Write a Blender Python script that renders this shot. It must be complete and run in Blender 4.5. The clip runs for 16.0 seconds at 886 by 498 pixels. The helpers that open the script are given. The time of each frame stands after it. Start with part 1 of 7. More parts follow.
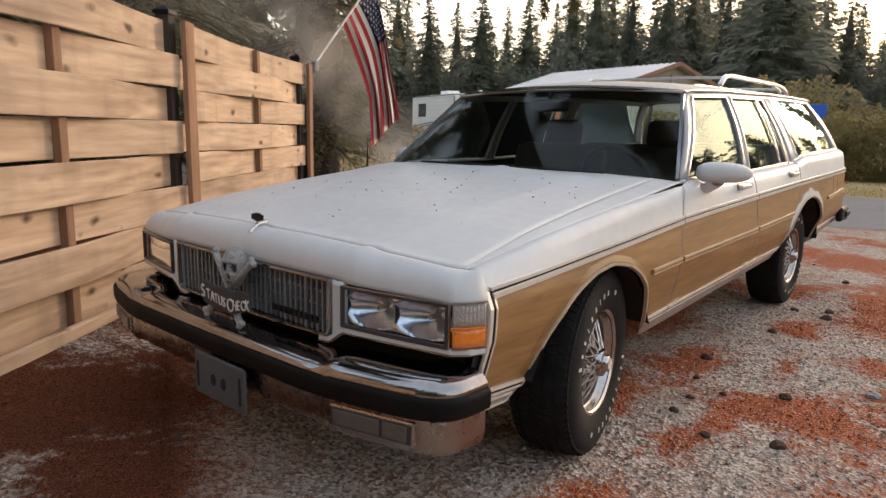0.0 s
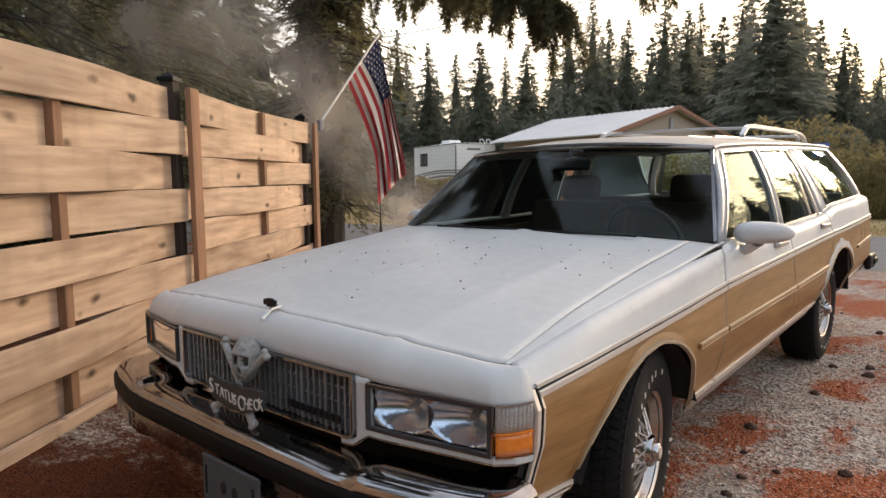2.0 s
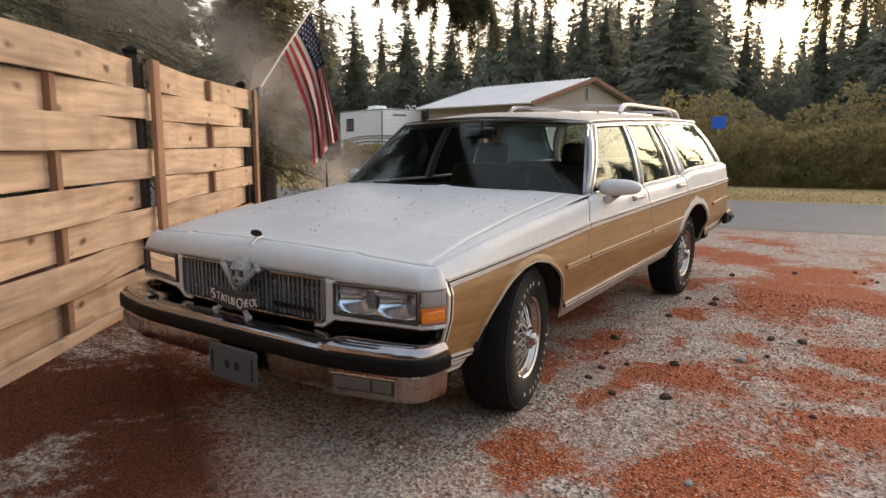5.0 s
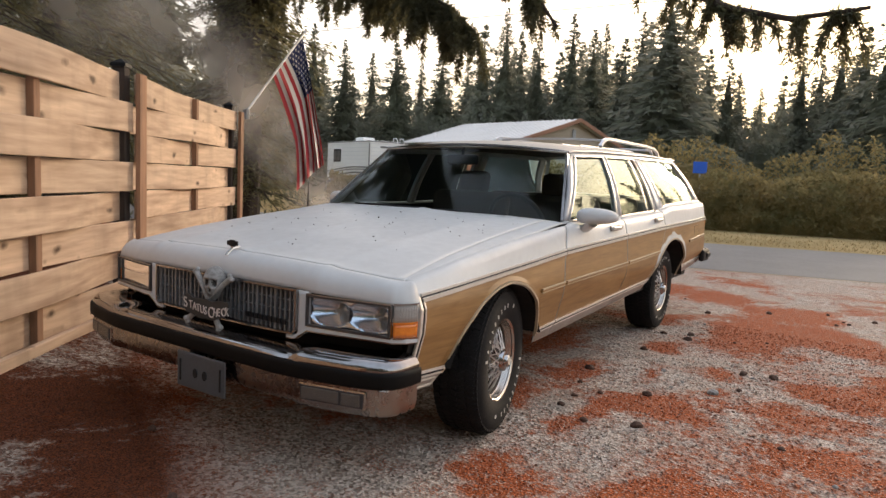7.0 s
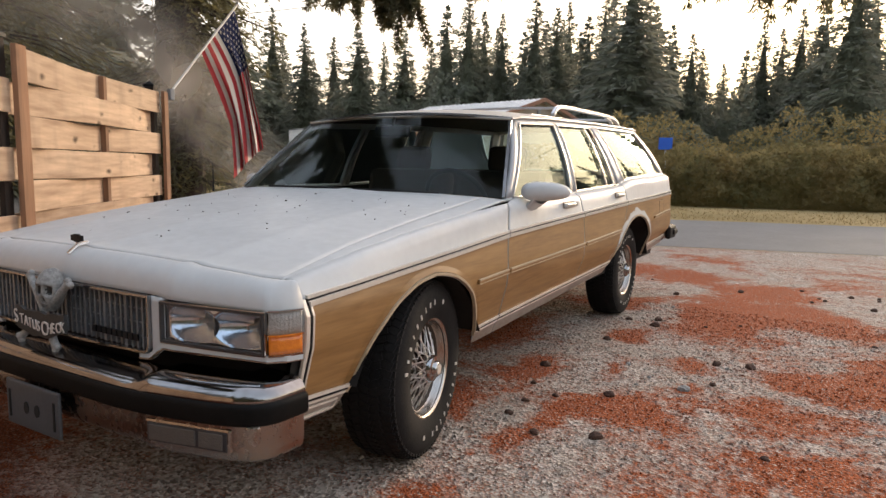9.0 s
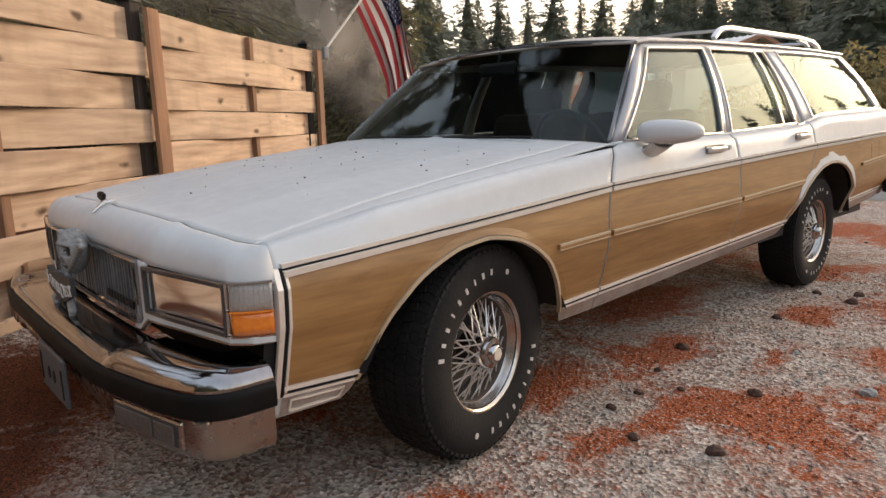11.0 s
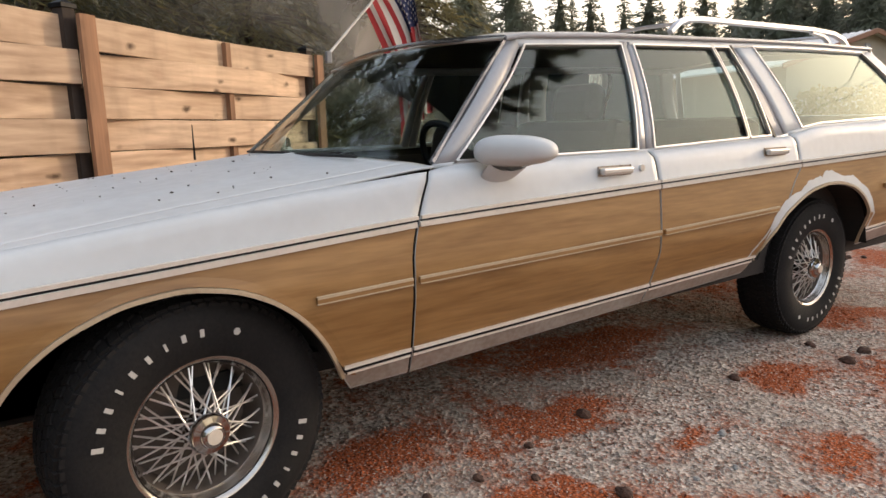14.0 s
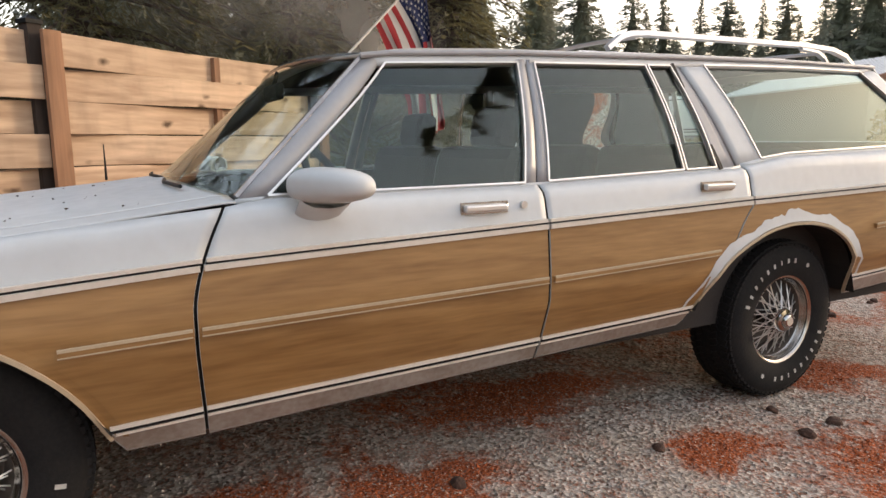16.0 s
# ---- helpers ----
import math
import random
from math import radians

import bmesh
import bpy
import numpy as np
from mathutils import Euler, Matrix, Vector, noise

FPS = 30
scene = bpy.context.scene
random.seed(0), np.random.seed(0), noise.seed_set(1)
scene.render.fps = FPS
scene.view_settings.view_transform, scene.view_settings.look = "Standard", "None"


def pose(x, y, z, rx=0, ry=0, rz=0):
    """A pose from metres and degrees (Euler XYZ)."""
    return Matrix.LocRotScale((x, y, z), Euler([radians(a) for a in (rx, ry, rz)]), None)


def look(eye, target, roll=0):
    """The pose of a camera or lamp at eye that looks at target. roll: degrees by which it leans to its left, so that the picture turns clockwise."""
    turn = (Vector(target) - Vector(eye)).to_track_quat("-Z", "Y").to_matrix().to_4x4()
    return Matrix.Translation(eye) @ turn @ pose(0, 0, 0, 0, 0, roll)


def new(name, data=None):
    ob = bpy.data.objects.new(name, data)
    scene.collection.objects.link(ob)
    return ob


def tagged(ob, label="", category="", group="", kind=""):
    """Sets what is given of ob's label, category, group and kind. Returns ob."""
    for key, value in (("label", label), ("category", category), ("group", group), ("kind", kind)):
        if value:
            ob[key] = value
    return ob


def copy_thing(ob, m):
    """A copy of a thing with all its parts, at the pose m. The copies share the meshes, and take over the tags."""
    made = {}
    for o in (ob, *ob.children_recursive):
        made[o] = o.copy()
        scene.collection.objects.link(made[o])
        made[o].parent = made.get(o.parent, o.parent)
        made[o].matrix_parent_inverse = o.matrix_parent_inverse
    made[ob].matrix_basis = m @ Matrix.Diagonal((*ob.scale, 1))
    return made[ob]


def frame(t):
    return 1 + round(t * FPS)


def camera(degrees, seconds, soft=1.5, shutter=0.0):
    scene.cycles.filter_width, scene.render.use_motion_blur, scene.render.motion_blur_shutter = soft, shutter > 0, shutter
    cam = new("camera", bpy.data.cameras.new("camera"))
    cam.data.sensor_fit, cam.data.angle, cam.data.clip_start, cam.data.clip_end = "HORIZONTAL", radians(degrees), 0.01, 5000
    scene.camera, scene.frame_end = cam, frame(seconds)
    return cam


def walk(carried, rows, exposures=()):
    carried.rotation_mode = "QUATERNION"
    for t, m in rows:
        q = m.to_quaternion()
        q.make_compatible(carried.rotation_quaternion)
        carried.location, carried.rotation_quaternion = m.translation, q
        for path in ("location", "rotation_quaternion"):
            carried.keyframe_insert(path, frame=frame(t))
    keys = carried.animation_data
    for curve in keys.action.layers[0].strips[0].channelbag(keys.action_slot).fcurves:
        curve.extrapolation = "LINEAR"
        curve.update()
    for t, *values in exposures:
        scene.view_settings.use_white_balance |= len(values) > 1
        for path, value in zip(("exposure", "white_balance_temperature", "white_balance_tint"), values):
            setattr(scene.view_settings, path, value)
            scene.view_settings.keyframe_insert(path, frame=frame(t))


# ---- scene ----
# The camera: seconds, x, y, z, yaw, pitch, roll. The car's front axle is y = 0, its middle x = 0, its nose points to -y.
cam = camera(68.0, 16.0, soft=1.5)
ROWS = [
    (0, 1.949, -2.135, 1.166, 40.40, -10.26, 1.32),
    (0.5, 1.838, -2.064, 1.204, 42.32, -9.76, 0.55),
    (1, 1.763, -2.054, 1.232, 43.21, -9.01, -0.35),
    (1.5, 1.735, -2.046, 1.239, 42.22, -6.93, -0.54),
    (2, 1.756, -2.035, 1.246, 40.74, -6.21, -0.40),
    (2.5, 1.770, -2.030, 1.239, 39.34, -7.11, -0.39),
    (3, 1.764, -2.039, 1.234, 37.73, -9.48, -0.62),
    (3.5, 1.957, -2.327, 1.252, 35.12, -10.93, -0.28),
    (6, 2.268, -2.741, 1.213, 33.62, -6.51, 1.71),
    (6.5, 2.273, -2.746, 1.183, 33.35, -5.92, 3.63),
    (7, 2.288, -2.712, 1.174, 32.80, -6.05, 2.85),
    (7.5, 2.262, -2.599, 1.153, 30.82, -6.52, 2.33),
    (8, 2.186, -2.445, 1.144, 29.65, -6.87, 1.28),
    (10.5, 2.189, -1.608, 1.074, 39.89, -9.90, -0.99),
    (11, 2.282, -1.441, 1.063, 47.80, -10.95, -1.32),
    (11.5, 2.387, -1.298, 1.084, 50.58, -11.70, -0.66),
    (12, 2.393, -1.117, 1.064, 50.48, -11.64, 0.00),
    (12.5, 2.413, -0.943, 1.071, 53.62, -11.45, -0.56),
    (13, 2.525, -0.751, 1.057, 57.54, -12.04, -1.35),
    (13.5, 2.545, -0.558, 1.071, 56.23, -11.22, -1.42),
    (14, 2.513, -0.362, 1.079, 56.38, -10.45, -1.35),
    (14.5, 2.552, -0.179, 1.075, 58.29, -10.41, -1.81),
    (15, 2.653, 0.010, 1.092, 61.68, -9.83, -1.64),
    (15.5, 2.670, 0.196, 1.094, 60.31, -10.04, -0.28),
    (16, 2.633, 0.393, 1.115, 62.57, -9.23, -0.46),
]
walk(cam, [(t, pose(x, y, z, 0, 0, yaw) @ pose(0, 0, 0, 90 + pitch, 0, 0) @ pose(0, 0, 0, 0, 0, roll)) for t, x, y, z, yaw, pitch, roll in ROWS],
     exposures=[(0.0, 3.18), (8.0, 3.18), (11.0, 3.22), (13.5, 3.27), (16.0, 3.27)])

# World: a smoky evening sky, the sun low behind the trees past the car's tail.
SUN_AZ, SUN_EL = 4.0, 11.0  # degrees to the right of +y, degrees up
world = bpy.data.worlds.new("evening_sky")
scene.world = world
world.use_nodes = True
wn = world.node_tree.nodes
sky = wn.new("ShaderNodeTexSky")
sky.sky_type = "NISHITA"
sky.sun_disc = False
sky.sun_elevation = radians(SUN_EL)
sky.sun_rotation = radians(SUN_AZ)
sky.air_density, sky.dust_density, sky.ozone_density = 1.0, 5.0, 1.0
# wildfire smoke evens the sky out: its range is drawn together and warmed
haze, warm = wn.new("ShaderNodeGamma"), wn.new("ShaderNodeMix")
haze.inputs["Gamma"].default_value = 0.35
warm.data_type, warm.blend_type = "RGBA", "MULTIPLY"
warm.inputs["Factor"].default_value, warm.inputs["B"].default_value = 1.0, (1.06, 0.935, 0.875, 1)
world.node_tree.links.new(sky.outputs[0], haze.inputs["Color"])
rich = wn.new("ShaderNodeHueSaturation")
rich.inputs["Saturation"].default_value = 1.6
world.node_tree.links.new(haze.outputs[0], rich.inputs["Color"])
world.node_tree.links.new(rich.outputs[0], warm.inputs["A"])
wn["Background"].inputs["Strength"].default_value = 0.15
world.node_tree.links.new(warm.outputs["Result"], wn["Background"].inputs["Color"])
sun = new("sun", bpy.data.lights.new("sun", "SUN"))
sun.data.energy, sun.data.angle, sun.data.color = 0.4, radians(8), (1.0, 0.78, 0.55)
sun_dir = Vector((math.sin(radians(SUN_AZ)) * math.cos(radians(SUN_EL)), math.cos(radians(SUN_AZ)) * math.cos(radians(SUN_EL)), math.sin(radians(SUN_EL))))
sun.matrix_world = look(sun_dir * 100, (0, 0, 0))


# ---- materials ----
def material(name, colour, rough=0.6, metal=0.0, coat=0.0, noise_scale=0.0, noise_mix=0.0, colour2=None, bump=0.0, bump_scale=60.0, stretch=None, rough_var=0.0, rand=0.0, spec=0.5):
    """Principled surface with two scales of colour variation and a fine relief."""
    m = bpy.data.materials.new(name)
    m.use_nodes = True
    nt = m.node_tree
    n, l = nt.nodes, nt.links
    p = n["Principled BSDF"]
    p.inputs["Roughness"].default_value, p.inputs["Metallic"].default_value = rough, metal
    p.inputs["Coat Weight"].default_value = coat
    p.inputs["Coat Roughness"].default_value = 0.22
    p.inputs["Specular IOR Level"].default_value = spec
    p.inputs["Base Color"].default_value = (*colour, 1)
    tc = n.new("ShaderNodeTexCoord")
    vec = tc.outputs["Object"]
    if stretch:
        mp = n.new("ShaderNodeMapping")
        mp.inputs["Scale"].default_value = stretch
        l.new(vec, mp.inputs["Vector"])
        vec = mp.outputs[0]
    if noise_mix > 0:
        big, fine = n.new("ShaderNodeTexNoise"), n.new("ShaderNodeTexNoise")
        big.inputs["Scale"].default_value, fine.inputs["Scale"].default_value = noise_scale, noise_scale * 9
        fine.inputs["Detail"].default_value = 6
        for k in (big, fine):
            l.new(vec, k.inputs["Vector"])
        add = n.new("ShaderNodeMath")
        add.operation = "ADD"
        l.new(big.outputs["Fac"], add.inputs[0])
        l.new(fine.outputs["Fac"], add.inputs[1])
        ramp = n.new("ShaderNodeMapRange")
        ramp.inputs["From Min"].default_value, ramp.inputs["From Max"].default_value = 0.75, 1.25
        ramp.inputs["To Max"].default_value = noise_mix
        l.new(add.outputs[0], ramp.inputs["Value"])
        mix = n.new("ShaderNodeMix")
        mix.data_type = "RGBA"
        c2 = colour2 or tuple(c * 0.6 for c in colour)
        mix.inputs["A"].default_value, mix.inputs["B"].default_value = (*colour, 1), (*c2, 1)
        l.new(ramp.outputs[0], mix.inputs["Factor"])
        out = mix.outputs["Result"]
        if rand > 0:
            oi, hsv, mr = n.new("ShaderNodeObjectInfo"), n.new("ShaderNodeHueSaturation"), n.new("ShaderNodeMapRange")
            mr.inputs["To Min"].default_value, mr.inputs["To Max"].default_value = 1 - rand, 1 + rand
            l.new(oi.outputs["Random"], mr.inputs["Value"])
            l.new(mr.outputs[0], hsv.inputs["Value"])
            l.new(out, hsv.inputs["Color"])
            out = hsv.outputs[0]
        l.new(out, p.inputs["Base Color"])
        if rough_var > 0:
            rr = n.new("ShaderNodeMapRange")
            rr.inputs["From Min"].default_value, rr.inputs["From Max"].default_value = 0.7, 1.3
            rr.inputs["To Min"].default_value, rr.inputs["To Max"].default_value = max(rough - rough_var, 0.02), min(rough + rough_var, 1)
            l.new(add.outputs[0], rr.inputs["Value"])
            l.new(rr.outputs[0], p.inputs["Roughness"])
    if bump > 0:
        bn, bp = n.new("ShaderNodeTexNoise"), n.new("ShaderNodeBump")
        bn.inputs["Scale"].default_value, bn.inputs["Detail"].default_value = bump_scale, 8
        bp.inputs["Strength"].default_value, bp.inputs["Distance"].default_value = bump, 0.01
        l.new(vec, bn.inputs["Vector"])
        l.new(bn.outputs["Fac"], bp.inputs["Height"])
        l.new(bp.outputs[0], p.inputs["Normal"])
    return m


def glass(name, tint, gloss=0.06, ior=1.5, sheen=(1, 1, 1)):
    """A thin tinted pane: lets light through by its tint and mirrors by Fresnel."""
    m = bpy.data.materials.new(name)
    m.use_nodes = True
    n, l = m.node_tree.nodes, m.node_tree.links
    n.remove(n["Principled BSDF"])
    tr, gl, fr, mx = n.new("ShaderNodeBsdfTransparent"), n.new("ShaderNodeBsdfGlossy"), n.new("ShaderNodeFresnel"), n.new("ShaderNodeMixShader")
    tr.inputs["Color"].default_value = (*tint, 1)
    gl.inputs["Roughness"].default_value = gloss
    gl.inputs["Color"].default_value = (*sheen, 1)
    fr.inputs["IOR"].default_value = ior
    l.new(fr.outputs[0], mx.inputs[0])
    l.new(tr.outputs[0], mx.inputs[1])
    l.new(gl.outputs[0], mx.inputs[2])
    l.new(mx.outputs[0], n["Material Output"].inputs["Surface"])
    return m


def woodgrain(name, light, dark, scale, along, ring=5.0, knots=0.0, rough=0.6, bump=0.15, rand=0.0, coat=0.0):
    """Wood with grain along one axis ('x', 'y' or 'z'), streaks, and knots where asked."""
    m = bpy.data.materials.new(name)
    m.use_nodes = True
    n, l = m.node_tree.nodes, m.node_tree.links
    p = n["Principled BSDF"]
    p.inputs["Roughness"].default_value = rough
    p.inputs["Coat Weight"].default_value = coat
    p.inputs["Coat Roughness"].default_value = 0.12
    tc, oi = n.new("ShaderNodeTexCoord"), n.new("ShaderNodeObjectInfo")
    off = n.new("ShaderNodeVectorMath")
    off.operation = "MULTIPLY_ADD"
    off.inputs[1].default_value = (37.0, 53.0, 71.0)
    l.new(oi.outputs["Random"], off.inputs[0])
    l.new(tc.outputs["Object"], off.inputs[2])
    mp = n.new("ShaderNodeMapping")
    long, cross = 0.09, 1.0
    mp.inputs["Scale"].default_value = [long if a == along else cross for a in "xyz"]
    l.new(off.outputs[0] if rand > 0 else tc.outputs["Object"], mp.inputs["Vector"])
    a, b = n.new("ShaderNodeTexNoise"), n.new("ShaderNodeTexNoise")
    a.inputs["Scale"].default_value, a.inputs["Detail"].default_value, a.inputs["Distortion"].default_value = scale, 5, 1.2
    b.inputs["Scale"].default_value, b.inputs["Detail"].default_value = scale * ring, 8
    for k in (a, b):
        l.new(mp.outputs[0], k.inputs["Vector"])
    sm = n.new("ShaderNodeMath")
    sm.operation = "MULTIPLY_ADD"
    sm.inputs[1].default_value = 0.8
    l.new(b.outputs["Fac"], sm.inputs[0])
    l.new(a.outputs["Fac"], sm.inputs[2])
    mr = n.new("ShaderNodeMapRange")
    mr.inputs["From Min"].default_value, mr.inputs["From Max"].default_value = 0.62, 1.2
    l.new(sm.outputs[0], mr.inputs["Value"])
    mix = n.new("ShaderNodeMix")
    mix.data_type = "RGBA"
    mix.inputs["A"].default_value, mix.inputs["B"].default_value = (*light, 1), (*dark, 1)
    l.new(mr.outputs[0], mix.inputs["Factor"])
    out = mix.outputs["Result"]
    if knots > 0:
        v = n.new("ShaderNodeTexVoronoi")
        v.inputs["Scale"].default_value = 1.0
        mk = n.new("ShaderNodeMapping")
        mk.inputs["Scale"].default_value = [3.0 if a_ == along else 6.0 for a_ in "xyz"]
        l.new(off.outputs[0], mk.inputs["Vector"])
        dn, da = n.new("ShaderNodeTexNoise"), n.new("ShaderNodeVectorMath")
        dn.inputs["Scale"].default_value = 9
        da.operation = "MULTIPLY_ADD"
        da.inputs[1].default_value = (0.30, 0.30, 0.30)
        l.new(off.outputs[0], dn.inputs["Vector"])
        l.new(dn.outputs["Color"], da.inputs[0])
        l.new(mk.outputs[0], da.inputs[2])
        l.new(da.outputs[0], v.inputs["Vector"])
        kr = n.new("ShaderNodeMapRange")
        kr.inputs["From Min"].default_value, kr.inputs["From Max"].default_value = 0.19, 0.06
        kr.inputs["To Max"].default_value = knots
        l.new(v.outputs["Distance"], kr.inputs["Value"])
        km = n.new("ShaderNodeMix")
        km.data_type = "RGBA"
        km.inputs["B"].default_value = (0.07, 0.035, 0.015, 1)
        few = n.new("ShaderNodeSeparateColor")
        l.new(v.outputs["Color"], few.inputs[0])
        pick, kf = n.new("ShaderNodeMapRange"), n.new("ShaderNodeMath")
        pick.inputs["From Min"].default_value, pick.inputs["From Max"].default_value = 0.26, 0.36
        l.new(few.outputs[0], pick.inputs["Value"])
        kf.operation = "MULTIPLY"
        l.new(kr.outputs[0], kf.inputs[0])
        l.new(pick.outputs[0], kf.inputs[1])
        l.new(kf.outputs[0], km.inputs["Factor"])
        # rain streaks and grey weathering
        ws, wm, wr, wx = n.new("ShaderNodeTexNoise"), n.new("ShaderNodeMapping"), n.new("ShaderNodeMapRange"), n.new("ShaderNodeMix")
        wm.inputs["Scale"].default_value = (5.0, 5.0, 1.8)
        ws.inputs["Scale"].default_value, ws.inputs["Detail"].default_value = 1.0, 6
        wr.inputs["From Min"].default_value, wr.inputs["From Max"].default_value, wr.inputs["To Max"].default_value = 0.52, 0.85, 0.45
        wx.data_type = "RGBA"
        wx.inputs["B"].default_value = (0.17, 0.115, 0.075, 1)
        l.new(off.outputs[0], wm.inputs["Vector"])
        l.new(wm.outputs[0], ws.inputs["Vector"])
        l.new(ws.outputs["Fac"], wr.inputs["Value"])
        l.new(wr.outputs[0], wx.inputs["Factor"])
        l.new(out, wx.inputs["A"])
        out = wx.outputs["Result"]
        l.new(out, km.inputs["A"])
        out = km.outputs["Result"]
    if rand > 0:
        hsv, rr = n.new("ShaderNodeHueSaturation"), n.new("ShaderNodeMapRange")
        rr.inputs["To Min"].default_value, rr.inputs["To Max"].default_value = 1 - rand, 1 + rand
        l.new(oi.outputs["Random"], rr.inputs["Value"])
        l.new(rr.outputs[0], hsv.inputs["Value"])
        l.new(out, hsv.inputs["Color"])
        out = hsv.outputs[0]
    l.new(out, p.inputs["Base Color"])
    bp = n.new("ShaderNodeBump")
    bp.inputs["Strength"].default_value, bp.inputs["Distance"].default_value = bump, 0.004
    l.new(sm.outputs[0], bp.inputs["Height"])
    l.new(bp.outputs[0], p.inputs["Normal"])
    return m


def leafy(m, colour, share=0.45):
    """Lets light through the thin leaves of a foliage material."""
    n, l = m.node_tree.nodes, m.node_tree.links
    tr, mx = n.new("ShaderNodeBsdfTranslucent"), n.new("ShaderNodeMixShader")
    tr.inputs["Color"].default_value = (*colour, 1)
    mx.inputs[0].default_value = share
    l.new(n["Principled BSDF"].outputs[0], mx.inputs[1])
    l.new(tr.outputs[0], mx.inputs[2])
    l.new(mx.outputs[0], n["Material Output"].inputs["Surface"])
    return m


PAINT = material("cream_paint", (0.515, 0.53, 0.535), 0.50, 0.0, 0.08, 2.5, 0.5, (0.45, 0.46, 0.462), 0.03, 40, rough_var=0.1)
VINYL = woodgrain("vinyl_wood", (0.325, 0.182, 0.066), (0.185, 0.092, 0.028), 13.0, "y", 6.0, 0.0, 0.45, 0.04)
TRIMBRIGHT = material("bright_trim", (0.74, 0.70, 0.64), 0.28, 0.35, 0.0, 8, 0.4, (0.55, 0.49, 0.41))
RACKCHROME = material("rack_metal", (0.66, 0.68, 0.73), 0.28, 0.7, 0, 9, 0.5, (0.50, 0.50, 0.52), 0.03, 40)
GOLDTRIM = material("pale_trim", (0.66, 0.60, 0.51), 0.35, 0.15, 0.0, 8, 0.4, (0.5, 0.42, 0.32))
BLACKTRIM = material("black_trim", (0.009, 0.009, 0.010), 0.5, 0, 0, 6, 0.5, (0.025, 0.025, 0.025), 0.05, spec=0.15)
CHROME = material("chrome", (0.42, 0.42, 0.43), 0.11, 1.0, 0, 7, 0.6, (0.36, 0.34, 0.32), 0.02, 30, rough_var=0.08)
DULLCHROME = material("dull_chrome", (0.46, 0.44, 0.41), 0.3, 1.0, 0, 9, 0.8, (0.28, 0.2, 0.14), 0.05, 40, rough_var=0.12)
ROCKER = material("rocker_metal", (0.42, 0.39, 0.355), 0.42, 0.5, 0, 6, 0.6, (0.22, 0.16, 0.12), 0.06, 50)
RUBBER = material("tyre_rubber", (0.009, 0.009, 0.0095), 0.8, 0, 0, 12, 0.6, (0.020, 0.018, 0.017), 0.15, 90, spec=0.18)
WHITE = material("white_letter", (0.46, 0.445, 0.42), 0.7, 0, 0, 20, 0.5, (0.35, 0.33, 0.3))
DARK = material("dark_cavity", (0.01, 0.01, 0.01), 0.9, 0, 0, 5, 0.4, (0.02, 0.018, 0.015))
TRIMCLOTH = material("dark_upholstery", (0.024, 0.019, 0.017), 0.85, 0, 0, 14, 0.6, (0.012, 0.010, 0.009), 0.2, 120)
LENS = glass("lamp_lens", (0.88, 0.92, 0.95), 0.12, 1.25)
WINDOW = glass("tinted_glass", (0.76, 0.86, 0.84), 0.015, 1.61, (0.86, 1.0, 0.97))
SHIELD = glass("windshield_glass", (0.84, 0.93, 0.91), 0.015, 1.28, (0.92, 1.0, 1.0))
REFLECTOR = material("lamp_reflector", (0.80, 0.85, 0.92), 0.16, 1.0, 0, 10, 0.3, (0.45, 0.47, 0.5), 0.10, 5, (26, 26, 3))
AMBER = material("amber_lens", (0.80, 0.24, 0.02), 0.2, 0, 0.5, 60, 0.5, (0.5, 0.1, 0.01), 0.2, 150)
CLEARLENS = material("clear_lens", (0.36, 0.35, 0.335), 0.2, 0, 0.6, 60, 0.5, (0.35, 0.33, 0.3), 0.4, 160)
GREY = material("grey_plastic", (0.33, 0.34, 0.35), 0.5, 0, 0, 8, 0.5, (0.22, 0.22, 0.23), 0.05)
FENCE = woodgrain("cedar_board", (0.65, 0.475, 0.33), (0.34, 0.22, 0.143), 7.0, "x", 4.0, 0.95, 0.75, 0.5, 0.17)
POSTWOOD = woodgrain("post_wood", (0.34, 0.18, 0.10), (0.19, 0.10, 0.055), 9.0, "z", 4.0, 0.3, 0.8, 0.4, 0.12)
DARKWOOD = woodgrain("dark_post", (0.05, 0.035, 0.027), (0.02, 0.014, 0.011), 9.0, "z", 4.0, 0.0, 0.85, 0.4, 0.1)
ASPHALT = material("asphalt", (0.17, 0.165, 0.16), 0.9, 0, 0, 1.2, 0.6, (0.12, 0.117, 0.113), 0.3, 120, spec=0.3)
BARK = material("bark", (0.06, 0.042, 0.03), 0.9, 0, 0, 3, 0.8, (0.025, 0.018, 0.013), 0.8, 14, stretch=(1, 1, 0.25))
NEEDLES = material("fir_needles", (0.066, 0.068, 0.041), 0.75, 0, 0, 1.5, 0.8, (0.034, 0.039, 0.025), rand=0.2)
# paler than the near needles: the distance haze is put into this colour
HAZENEEDLES = material("hazed_far_needles", (0.135, 0.145, 0.090), 0.8, 0, 0, 0.2, 0.8, (0.095, 0.108, 0.066), rand=0.25)
HEDGE = material("hedge_leaves", (0.20, 0.150, 0.060), 0.75, 0, 0, 0.8, 1.0, (0.075, 0.098, 0.038))
DRYGRASS = material("dry_grass", (0.36, 0.26, 0.13), 0.95, 0, 0, 1.0, 0.8, (0.22, 0.16, 0.08))
RVWHITE = material("rv_white", (0.78, 0.77, 0.75), 0.4, 0, 0, 1.5, 0.3, (0.66, 0.64, 0.61))
ROOFMETAL = material("roof_metal", (0.66, 0.66, 0.66), 0.45, 0.3, 0, 0.6, 0.4, (0.5, 0.5, 0.5))
